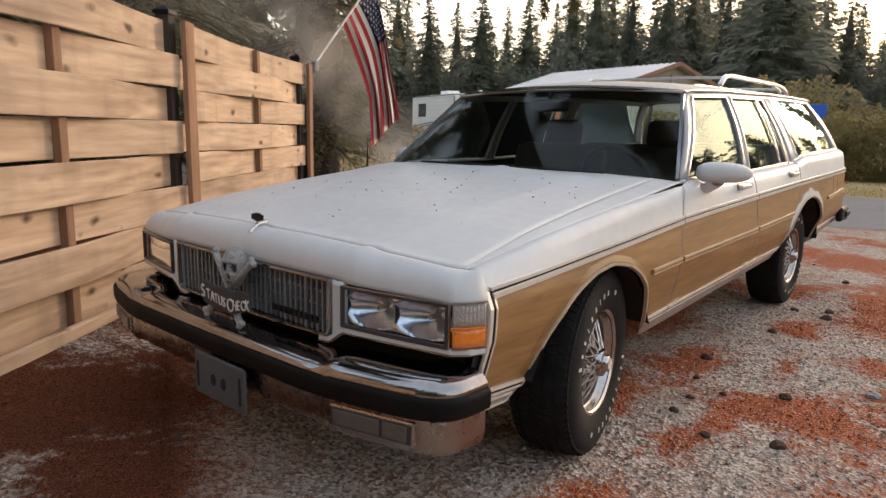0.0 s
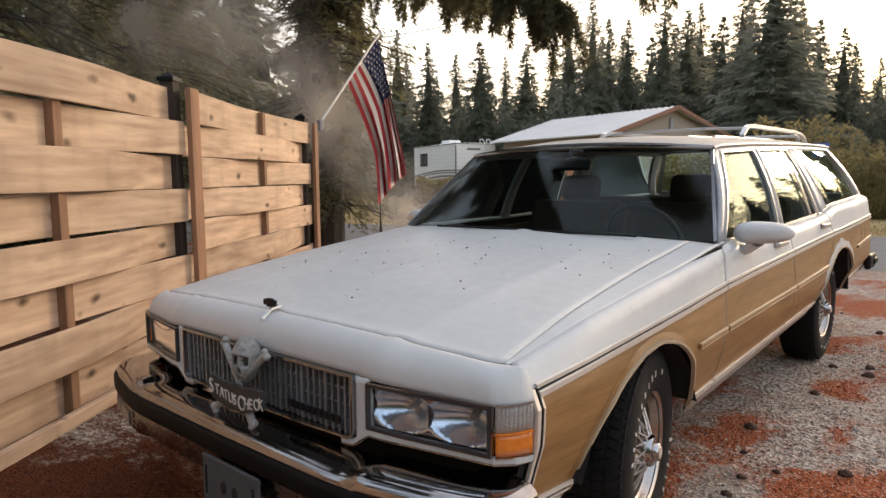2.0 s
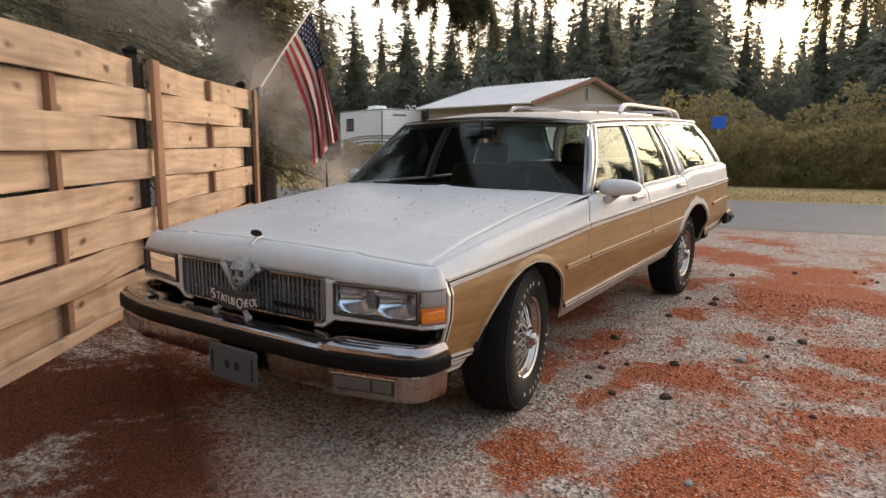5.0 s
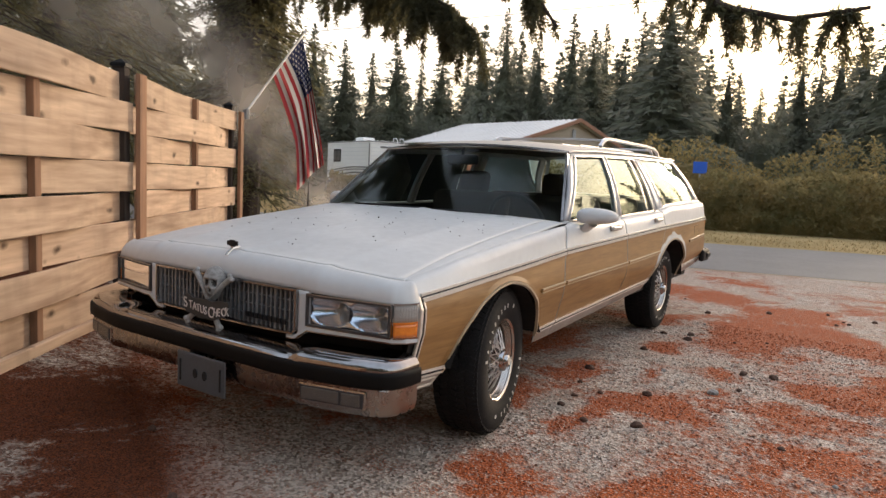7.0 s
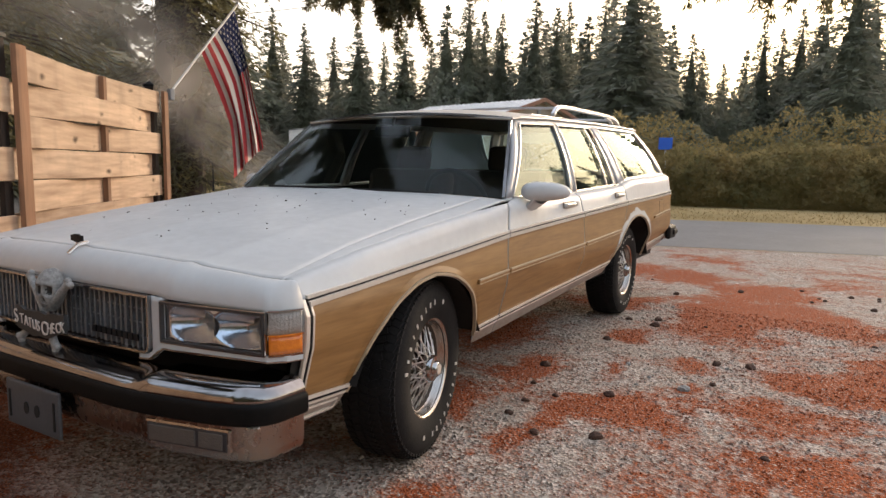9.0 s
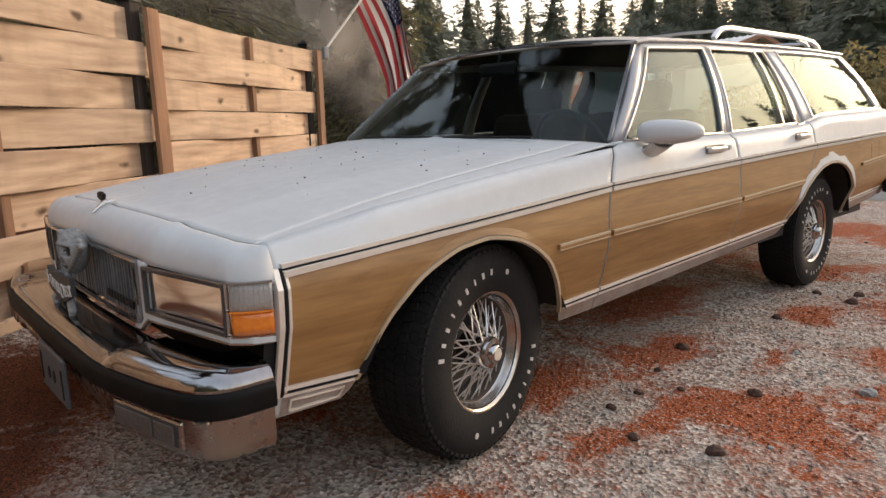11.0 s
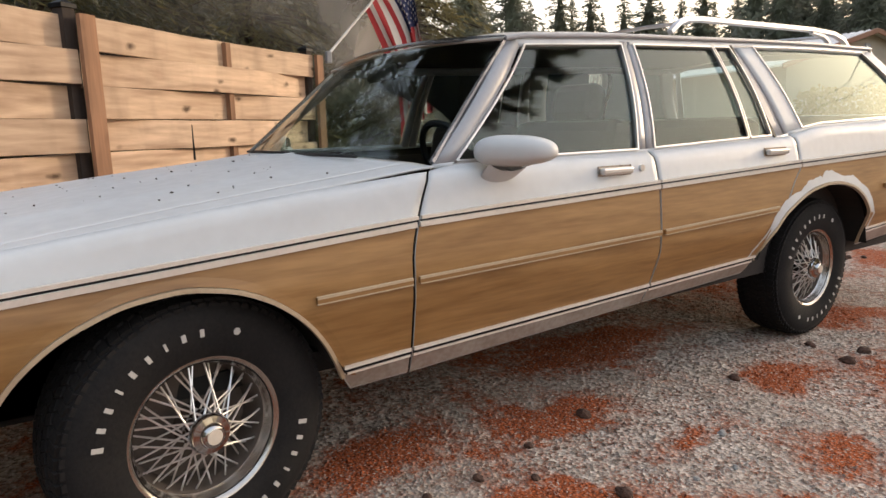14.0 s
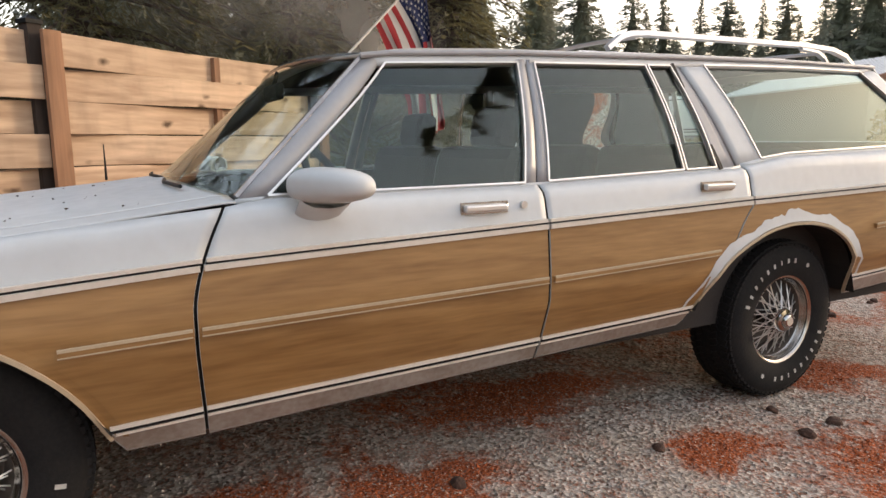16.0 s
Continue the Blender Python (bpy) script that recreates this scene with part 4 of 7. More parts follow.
bumper = bumper_bar([(-0.15, 0.531), (-0.075, 0.532), (-0.045, 0.530), (-0.022, 0.525), (-0.008, 0.516), (0.0, 0.504), (0.003, 0.493), (0.0, 0.478), (-0.10, 0.47)], BUMPERCHROME, "front_bumper", "chrome front bumper with a black rub strip", CAR, 0.018)
bumper_bar([(-0.02, 0.492), (0.008, 0.489), (0.013, 0.483), (0.014, 0.474), (0.014, 0.442), (0.011, 0.433), (0.004, 0.428), (-0.02, 0.424)], RUBSTRIP, "rub_strip", "black rubber rub strip", bumper)
bumper_bar([(-0.06, 0.435), (-0.004, 0.435), (-0.003, 0.41), (-0.004, 0.36), (-0.009, 0.335), (-0.018, 0.323), (-0.036, 0.317), (-0.09, 0.317)], VALANCE, "bumper_valance", "tarnished lower bumper face", bumper, 0.0, 0.020)
for sgn in (1, -1):
    x = sgn * 0.735
    m = Matrix.Translation((x, bumper_y(x) + 0.016, 0.382)) @ Matrix.Rotation(radians(sgn * 13.5), 4, "Z")
    fl = part("fog_lamp", box((0.275, 0.03, 0.072), (0, 0, 0), None, m), VALANCE, bumper, "long lamp in a chrome lip let into the lower bumper", bevel=0.008)
    part("recess", box((0.255, 0.012, 0.054), (0, -0.0125, 0), None, m), BEZEL, fl, bevel=0.003)
    part("lens", box((0.150, 0.010, 0.044), (-sgn * 0.045, -0.0165, 0), None, m), LAMPDARK, fl, bevel=0.003)
    part("clear_end", box((0.075, 0.010, 0.044), (sgn * 0.078, -0.0165, 0), None, m), LAMPDARK, fl, bevel=0.003)
    m = Matrix.Translation((sgn * 0.925, bumper_y(0.925) - 0.006, 0.425)) @ Matrix.Rotation(radians(sgn * 40), 4, "Z")
    part("scrape", box((0.04, 0.02, 0.016), (0, 0, 0), None, m), VALANCE, bumper, "torn corner of the rub strip", bevel=0.006)
plate = part("plate_bracket", box((0.30, 0.012, 0.150), (0.08, -1.050, 0.342), None), PLATEGREY, bumper, "empty grey plastic plate bracket", bevel=0.008)
for dx, w, h in ((-0.03, 0.026, 0.040), (0.03, 0.026, 0.040), (-0.125, 0.008, 0.09), (0.125, 0.008, 0.09)):
    part("slot", cyl(0.5, 0.5, 1, Matrix.Translation((0.08 + dx, -1.056, 0.338)) @ Matrix.Diagonal((w, 0.006, h, 1)) @ Matrix.Rotation(radians(90), 4, "X"), 16) if abs(dx) < 0.05 else box((w, 0.006, h), (0.08 + dx, -1.056, 0.338), None), DARK, plate)

# windshield and greenhouse
def shield_pt(u, v, inset=0.0):
    k = 1 - abs(u) ** 2.0
    x = u * (0.862 * (1 - v) + 0.690 * v)
    y = 0.705 - 0.115 * k + (0.425 + 0.045 * k) * v + inset * 0.7
    z = 0.975 + 0.012 * k + (0.400 + 0.02 * k) * v - inset
    return (x, y, z)


shield = part("windshield", grid(shield_pt, span(-0.985, 0.985, 31), span(0.01, 0.965, 14)), SHIELD, CAR, "wide tinted windshield", smooth=True)
shield.visible_shadow = False
edge = [shield_pt(-1, v) for v in span(0, 1, 14)] + [shield_pt(u, 1) for u in span(-0.95, 0.95, 30)] + [shield_pt(1, v) for v in span(1, 0, 14)]
part("windshield_trim", strip(edge, [(0, -0.6, 0.7)] * len(edge), 0.018, 0.010), EDGECHROME, CAR, "dull grey windshield surround")
part("cowl_vent", grid(lambda u, v: (u * 0.80, lerp(abs(u), [0, 0.6, 1], [0.585, 0.62, 0.69]) - 0.02 + 0.07 * v, 0.972 - 0.012 * abs(u)), span(-1, 1, 21), span(0, 1, 3)), BLACKTRIM, CAR, "black cowl vent at the foot of the glass")
for x0 in (-0.55, 0.05):
    part("wiper", tube([(x0, 0.60, 0.992), (x0 + 0.28, 0.575, 0.996), (x0 + 0.52, 0.60, 0.994)], 0.006), BLACKTRIM, CAR)

sheet = lambda *a, **k: pair(a[0], a[1], MIRRORGREY if "pillar" in a[0] and "tail" not in a[0] and "rear" not in a[0] else PAINT, CAR, smooth=50, solid=0.02, **k)
sheet("windshield_pillar", quad_on(glass_pt, (0.70, 0), (0.785, 0), (1.125, 1.0), (1.205, 1.0), 3, 10))
sheet("door_pillar", quad_on(glass_pt, (1.605, 0), (1.648, 0), (1.675, 0.95), (1.708, 0.95), 3, 8))
sheet("door_pillar", quad_on(glass_pt, (1.656, 0), (1.70, 0), (1.716, 0.95), (1.745, 0.95), 3, 8))
sheet("rear_pillar", quad_on(glass_pt, (2.612, 0), (2.745, 0), (2.452, 0.95), (2.590, 0.95), 5, 8))
sheet("door_frame_pillar", quad_on(glass_pt, (2.495, 0), (2.598, 0), (2.400, 0.95), (2.440, 0.95), 4, 8, 0.006))
sheet("tail_pillar", quad_on(glass_pt, (4.00, 0), (4.13, 0), (3.66, 0.95), (3.80, 0.95), 5, 8))
sheet("roof_rail", quad_on(glass_pt, (1.17, 0.92), (3.70, 0.92), (1.12, 1.0), (3.82, 1.0), 50, 3))
sheet("quarter_shoulder", quad_on(glass_pt, (2.62, -0.02), (4.15, -0.02), (2.62, 0.03), (4.12, 0.03), 30, 3))
sheet("door_shoulder", quad_on(glass_pt, (0.70, -0.02), (2.62, -0.02), (0.70, 0.015), (2.62, 0.015), 30, 3))

panes = {"front_window": ((0.785, 0.015), (1.605, 0.015), (1.195, 0.92), (1.675, 0.92)), "rear_window": ((1.70, 0.015), (2.315, 0.02), (1.745, 0.92), (2.262, 0.92)),
         "vent_window": ((2.33, 0.02), (2.487, 0.02), (2.277, 0.92), (2.395, 0.92)), "quarter_window": ((2.740, 0.03), (4.00, 0.03), (2.588, 0.93), (3.66, 0.93))}
for nm, (bl, br, tl, tr) in panes.items():
    pr = pair(nm, quad_on(glass_pt, bl, br, tl, tr, 14, 10, 0.012), WINDOW, CAR, "tinted side glass mirroring the sky", smooth=True)
    for q, c in zip(pr, (0, 1)):
        q.visible_shadow = False
        ring = [bl, br, tr, tl, bl]
        bm = bmesh.new()
        for a, b in zip(ring, ring[1:]):
            strip([glass_pt(a[0] + (b[0] - a[0]) * k, a[1] + (b[1] - a[1]) * k, 0.004) for k in span(0, 1, 9)], (0.92, 0, 0.38), 0.0075, 0.009, bm)
        part("window_trim", mirrored(bm) if c else bm, BRIGHT, q, "bright window surround")
# black strip ahead of the rear pillar
pair("pillar_strip", strip([glass_pt(2.512, 0.0, 0.0), glass_pt(2.408, 0.94, 0.0)], (0.92, 0, 0.38), 0.022, 0.006), BLACKTRIM, CAR)


def roof_pt(u, v):
    y = 1.105 + (3.83 - 1.105) * v
    y += -0.035 * (1 - u * u) * (1 - v) ** 3 + 0.05 * (1 - u * u) * v ** 4
    x = u * (roof_x(y) + 0.006)
    return (x, y, roof_z(min(max(y, 1.1), 3.85)) + 0.058 * (1 - abs(u) ** 2.6) * min(1, 0.35 + v * 6) + 0.006 - 0.03 * max(0, v - 0.93) / 0.07)


part("roof", grid(roof_pt, span(-1, 1, 41), span(0, 1, 50)), ROOFPAINT, CAR, "weathered tan-off-white steel roof", smooth=50, solid=0.012)
pair("drip_rail", tube([glass_pt(y, 1.0, -0.008) for y in span(1.12, 3.80, 30)], 0.009), MIRRORGREY, CAR)
# roof rack
rack = part("roof_rack", strip([(0.47, 2.27, 1.486), (0.47, 2.30, 1.508), (0.47, 2.34, 1.536), (0.47, 2.39, 1.551), (0.47, 2.48, 1.558), (0.47, 3.50, 1.570), (0.47, 3.74, 1.560), (0.47, 3.85, 1.535), (0.47, 3.92, 1.49)], (1, 0, 0.1), 0.026, 0.026), RACKCHROME, CAR, "chrome roof luggage rack")
part("rail", strip([(-0.47, 2.27, 1.486), (-0.47, 2.30, 1.508), (-0.47, 2.34, 1.536), (-0.47, 2.39, 1.551), (-0.47, 2.48, 1.558), (-0.47, 3.50, 1.570), (-0.47, 3.74, 1.560), (-0.47, 3.85, 1.535), (-0.47, 3.92, 1.49)], (-1, 0, 0.1), 0.026, 0.026), RACKCHROME, rack)
for y in (2.44, 3.70):
    part("cross_bar", tube([(-0.47, y, 1.545), (-0.2, y, 1.555), (0.2, y, 1.555), (0.47, y, 1.545)], 0.010), RACKCHROME, rack)
for x in (-0.32, -0.16, 0, 0.16, 0.32):
    part("roof_slat", strip([(x, 2.25, roof_pt(x / 0.68, 0.42)[2] + 0.002), (x, 3.6, roof_pt(x / 0.68, 0.9)[2] + 0.004)], (0, 0, 1), 0.022, 0.010), RACKCHROME, rack)
for x in (-0.47, 0.47):
    part("rack_foot", strip([(x, 3.50, 1.556), (x, 3.62, 1.545), (x, 3.68, 1.520), (x, 3.71, 1.490)], (1, 0, 0.1), 0.020, 0.022), RACKCHROME, rack)

# tail
part("tailgate", grid(lambda u, v: (u * (side_x(4.15, 0.5 + 0.58 * v) - 0.03 * v), lerp(v, [0, 0.7, 1], [4.235, 4.215, 4.16]) - 0.05 * u * u, 0.47 + 0.60 * v), span(-1, 1, 21), span(0, 1, 12)), PAINT, CAR, "off-white tailgate", smooth=50, solid=0.02)
bg = part("tailgate_glass", grid(lambda u, v: (u * (0.80 - 0.17 * v), 4.155 - 0.31 * v - 0.04 * u * u, 1.08 + 0.38 * v), span(-0.97, 0.97, 15), span(0.03, 0.97, 8)), WINDOW, CAR, "rear glass", smooth=True)
bg.visible_shadow = False
part("tailgate_frame", strip([(-0.80, 4.115, 1.08), (-0.63, 3.81, 1.46), (0, 3.85, 1.475), (0.63, 3.81, 1.46), (0.80, 4.115, 1.08), (0, 4.155, 1.08), (-0.80, 4.115, 1.08)], (0, 0.8, 0.5), 0.05, 0.012), PAINT, CAR)
rb = part("rear_bumper", box((1.90, 0.13, 0.13), (0, 4.30, 0.55)), CHROME, CAR, "chrome rear bumper", bevel=0.03)
part("rub_strip", box((1.94, 0.15, 0.05), (0, 4.30, 0.55)), BLACKTRIM, rb, "black rubber strip", bevel=0.012)
pair("bumper_end", box((0.05, 0.26, 0.12), (0.93, 4.24, 0.55)), BLACKTRIM, rb, bevel=0.02)
pair("tail_lamp", box((0.03, 0.05, 0.20), (0.905, 4.185, 0.84)), AMBER, CAR, "red tail lamp", bevel=0.008)

# floor pan and cabin
part("floor_pan", box((1.56, 4.4, 0.05), (0, 1.9, 0.42)), DARK, CAR, "dark underbody")
pair("frame_rail", box((0.13, 2.05, 0.11), (0.58, 1.42, 0.385)), DARK, CAR, "dark frame rail under the sill")
pair("splash_panel", box((0.30, 0.03, 0.20), (0.69, 0.44, 0.50)), DARK, CAR, "black splash panel behind the wheel")
pair("splash_panel", box((0.30, 0.03, 0.20), (0.69, -0.56, 0.52)), DARK, CAR)
part("gearbox_cover", box((0.5, 2.6, 0.14), (0, 1.3, 0.33)), DARK, CAR)
part("firewall", box((1.5, 0.03, 0.52), (0, 0.62, 0.62)), DARK, CAR)
part("engine_bay", box((1.0, 1.2, 0.35), (0, -0.05, 0.5)), DARK, CAR)
part("headliner", grid(lambda u, v: (u * 0.64, 1.16 + 2.6 * v, roof_z(1.16 + 2.6 * v) - 0.006 + 0.03 * (1 - u * u)), span(-1, 1, 9), span(0, 1, 9)), TRIMCLOTH, CAR)
for sgn in (1, -1):
    b = grid(lambda y, z: (0.80, y, z), span(0.70, 4.05, 6), (0.36, 0.93))
    part("door_card", b if sgn > 0 else mirrored(b), TRIMCLOTH, CAR, "dark brown door lining", solid=0.03)
part("dashboard", grid(lambda u, v: (u * 0.80, 0.66 + 0.36 * math.sin(v * math.pi / 2), 0.955 - 0.015 * u * u - 0.20 * (1 - math.cos(v * math.pi / 2))), span(-1, 1, 15), span(0, 1, 8)), TRIMCLOTH, CAR, "dark dashboard", smooth=True, solid=0.03)


def rounded(size, at, rx=0, bevel=0.06, name="seat", parent=CAR, label="", mat=TRIMCLOTH):
    return part(name, box(size, (0, 0, 0), None, Matrix.Translation(at) @ Matrix.Rotation(radians(rx), 4, "X")), mat, parent, label, bevel=bevel)


for y0, nm in ((1.55, "front_seat"), (2.45, "rear_seat")):
    st = rounded((1.42, 0.52, 0.18), (0, y0 - 0.12, 0.58), 4, 0.05, nm, CAR, "dark brown cloth bench seat")
    for x in (-0.36, 0.36):
        rounded((0.66, 0.16, 0.52), (x, y0 + 0.18, 0.84), -12, 0.06, "backrest", st)
        if nm == "front_seat":
            rounded((0.26, 0.10, 0.17), (x, y0 + 0.26, 1.17), -10, 0.04, "headrest", st)
            part("headrest_post", tube([(x, y0 + 0.24, 1.05), (x, y0 + 0.25, 1.12)], 0.008), CHROME, st)
wheel_m = Matrix.Translation((0.37, 1.13, 0.93)) @ Matrix.Rotation(radians(-62), 4, "X")
sw = part("steering_wheel", tube([wheel_m @ Vector((0.19 * math.cos(a), 0.19 * math.sin(a), 0)) for a in span(0, math.tau, 33)], 0.014, caps=False), BLACKTRIM, CAR, "dark steering wheel", smooth=True)
part("spoke", box((0.36, 0.05, 0.02), (0, 0, 0), None, wheel_m), BLACKTRIM, sw, bevel=0.008)
part("column", tube([wheel_m @ Vector((0, 0, 0)), wheel_m @ Vector((0, 0, -0.28))], 0.035), BLACKTRIM, sw)
part("rear_view_mirror", box((0.24, 0.03, 0.065), (0, 1.02, 1.31)), BLACKTRIM, CAR, "inside rear-view mirror", bevel=0.015)
part("mirror_stem", tube([(0, 1.02, 1.33), (0, 1.04, 1.39)], 0.008), BLACKTRIM, CAR)


# door mirrors, handles, locks
def mirror_shell():
    bm = bmesh.new()
    bmesh.ops.create_uvsphere(bm, u_segments=28, v_segments=16, radius=1.0)
    for v in bm.verts:
        x, y, z = v.co
        p = 0.78
        s = lambda k: math.copysign(abs(k) ** p, k)
        v.co = (s(x) * 0.124, s(y) * 0.062 + (0.020 * x), s(z) * (0.050 if z > 0 else 0.042) * (1 - 0.16 * x))
        if v.co.y > 0.030:
            v.co.y = 0.030
    bmesh.ops.transform(bm, matrix=Matrix.Translation((0.985, 0.925, 1.003)) @ Matrix.Rotation(radians(30), 4, "Z"), verts=bm.verts[:])
    return bm


mr = pair("door_mirror", mirror_shell(), PAINT, CAR, "pale grey door mirror", smooth=60)
for q, c in zip(mr, (0, 1)):
    bm = bmesh.new()
    rings = []
    for x, y, z, a, b in ((0.875, 0.885, 0.938, 0.062, 0.022), (0.925, 0.905, 0.932, 0.062, 0.022), (0.968, 0.92, 0.975, 0.070, 0.030)):
        rings.append([bm.verts.new((x + 0.4 * b * math.cos(t), y + a * math.cos(t), z + b * math.sin(t))) for t in span(0, math.tau * 11 / 12, 12)])
    for r0, r1 in zip(rings, rings[1:]):
        for k in range(12):
            bm.faces.new((r0[k], r0[(k + 1) % 12], r1[(k + 1) % 12], r1[k]))
    bmesh.ops.recalc_face_normals(bm, faces=bm.faces[:])
    part("mirror_arm", mirrored(bm) if c else bm, PAINT, q, smooth=True)
    bm = cyl(0.05, 0.05, 0.004, Matrix.Translation((0.975, 0.957, 1.003)) @ Matrix.Rotation(radians(30), 4, "Z") @ Matrix.Rotation(radians(90), 4, "X") @ Matrix.Diagonal((1.5, 0.9, 1, 1)), 24)
    part("mirror_glass", mirrored(bm) if c else bm, REFLECTOR, q)
for y0 in (1.36, 2.37):
    z = 0.918 if y0 < 2 else 0.945
    hx = side_x(y0, z)
    hd = pair("door_handle", box((0.024, 0.150, 0.024), (hx + 0.018, y0 + 0.06, z)), BRIGHT, CAR, "chrome pull handle", bevel=0.007)
    for q, c in zip(hd, (0, 1)):
        bm = box((0.006, 0.165, 0.036), (hx + 0.004, y0 + 0.062, z))
        part("handle_plate", mirrored(bm) if c else bm, DULLCHROME, q)
pair("door_lock", cyl(0.012, 0.012, 0.012, pose(side_x(1.565, 0.92) + 0.004, 1.565, 0.92, 0, 90, 0), 16), BRIGHT, CAR, "round chrome key lock")
fl = part("fuel_door", strip([(side_x(3.66, 0.76) + 0.002, 3.66, 0.74), (side_x(3.66, 0.86) + 0.002, 3.66, 0.86), (side_x(3.84, 0.9) + 0.002, 3.84, 0.87), (side_x(3.84, 0.75) + 0.002, 3.84, 0.75), (side_x(3.66, 0.76) + 0.002, 3.66, 0.74)], (1, 0, 0), 0.006, 0.003), DULLCHROME, CAR, "outline of the fuel filler door")


# wheels
def make_wheel(m, right=False):
    """A white-lettered tyre on a chrome wire wheel; its outer face looks to +x."""
    prof = [(0.180, 0.094), (0.203, 0.110), (0.262, 0.119), (0.300, 0.115), (0.326, 0.103), (0.337, 0.088), (0.343, 0.050), (0.345, 0.0), (0.343, -0.050), (0.337, -0.088), (0.326, -0.103), (0.300, -0.115), (0.25, -0.118), (0.205, -0.10)]
    tyre = part("wheel", lathe(prof, 72, m), RUBBER, CAR, "black all-terrain tyre with white lettering", smooth=35)
    bm = bmesh.new()
    for k in range(72):
        a = k * math.tau / 72
        for j, (x, sk) in enumerate(((-0.078, 0.3), (-0.039, 0.35), (0.0, -0.35), (0.039, 0.35), (0.078, -0.3))):
            rm = m @ Matrix.Rotation(a + 0.02 * (j % 2), 4, "X") @ Matrix.Translation((x, 0, 0.3425 if abs(x) < 0.05 else 0.337)) @ Matrix.Rotation(sk, 4, "Z") @ Matrix.Rotation((0.16 if x > 0 else -0.16) if abs(x) > 0.05 else 0, 4, "Y")
            box((0.032, 0.0245, 0.010), (0, 0, 0.002), bm, rm)
        box((0.008, 0.020, 0.014), (0, 0, 0), bm, m @ Matrix.Rotation(a, 4, "X") @ Matrix.Translation((0.101, 0, 0.325)))
    part("tread", bm, RUBBER, tyre, "deep block tread")
    for start in (-0.80, -0.80 + math.pi):
        for k in range(9):
            a = start + k * 0.172
            rm = m @ Matrix.Rotation(-a, 4, "X") @ Matrix.Translation((0.1185, 0, 0.262))
            w, h = ((0.019, 0.029), (0.010, 0.023), (0.017, 0.022), (0.018, 0.022))[0 if k == 0 else 1 + (k * 5) % 3]
            bm = box((0.003, w * 0.62, h * 0.86), (0, 0, 0), None, rm)
            part("letter_bar", bm, WHITE, tyre, "raised white sidewall lettering")
        bm = cyl(0.010, 0.010, 0.004, m @ Matrix.Rotation(-(start + 1.72), 4, "X") @ Matrix.Translation((0.1185, 0, 0.262)) @ Matrix.Rotation(radians(90), 4, "Y"), 6)
        part("letter_bar", bm, WHITE, tyre)
    rim = part("rim", lathe([(0.170, 0.066), (0.176, 0.074), (0.179, 0.090), (0.188, 0.103), (0.195, 0.105), (0.198, 0.098), (0.185, 0.086), (0.183, -0.09)], 64, m), RIMMETAL, tyre, "dulled chrome rim", smooth=40)
    part("barrel", lathe([(0.152, -0.06), (0.159, 0.03), (0.170, 0.0655)], 48, m), RIMBACK, rim, "brown-stained inside of the rim", smooth=40)
    part("rim_back", lathe([(0.0, -0.03), (0.09, -0.025), (0.159, -0.02)], 40, m), RIMBACK, rim, smooth=True)
    for k in range(52):
        a = k * math.tau / 52
        outer = k % 2
        tw = 0.8 if k % 4 < 2 else -0.8
        p0 = Vector((0.112 if outer else 0.07, 0.042 * math.cos(a + tw), 0.042 * math.sin(a + tw)))
        p1 = Vector((0.052 if outer else 0.03, 0.166 * math.cos(a), 0.166 * math.sin(a)))
        part("spoke", tube([m @ p0, m @ p1], 0.0027, 5), BRIGHT, rim)
    part("hub_cap", lathe([(0.0, 0.142), (0.024, 0.141), (0.029, 0.137), (0.032, 0.126), (0.048, 0.122), (0.053, 0.112), (0.053, 0.05), (0.058, 0.02)], 32, m), CHROME, tyre, "chrome centre cap", smooth=40)
    part("cap_badge", lathe([(0.0, 0.1435), (0.019, 0.143), (0.020, 0.141)], 24, m), GOLDTRIM, tyre)
    return tyre


STEER = 9.5
for x, y, st in ((0.802, -0.026, STEER), (0.752, 2.972, 0.0)):
    for sgn in (1, -1):
        make_wheel(Matrix.Translation((sgn * x, y, 0.343)) @ Matrix.Rotation(radians(st + (0 if sgn > 0 else 180)), 4, "Z") @ Matrix.Rotation(0.6 + y, 4, "X"))
    part("axle", cyl(0.04, 0.04, 1.4, pose(0, y, 0.34, 0, 90, 0), 12), DARK, CAR)


# ---- trees, hedge and what stands beyond ----
def mesh_thing(name, verts, faces, mat, parent=None):
    me = bpy.data.meshes.new(name)
    me.from_pydata(verts, [], faces)
    me.materials.append(mat)
    ob = new(name, me)
    if parent is not None:
        ob.parent = parent
        ob.matrix_parent_inverse = world_of(parent).inverted()
    return ob


def blades(centres, dirs, length, width, rs, size=1.0):
    """Many small pointed needle sprays as folded quads: numpy arrays of places and directions."""
    n = len(centres)
    d = dirs / np.linalg.norm(dirs, axis=1, keepdims=True)
    r = rs.normal(size=(n, 3))
    w = np.cross(d, r)
    w /= np.linalg.norm(w, axis=1, keepdims=True) + 1e-9
    ln = (length * rs.uniform(0.6, 1.4, n) * size)[:, None]
    wd = (width * rs.uniform(0.6, 1.4, n) * size)[:, None]
    v = np.empty((n, 4, 3))
    v[:, 0] = centres
    v[:, 1] = centres + d * ln * 0.45 + w * wd
    v[:, 2] = centres + d * ln
    v[:, 3] = centres + d * ln * 0.45 - w * wd
    return v.reshape(-1, 3), np.arange(n * 4).reshape(n, 4)


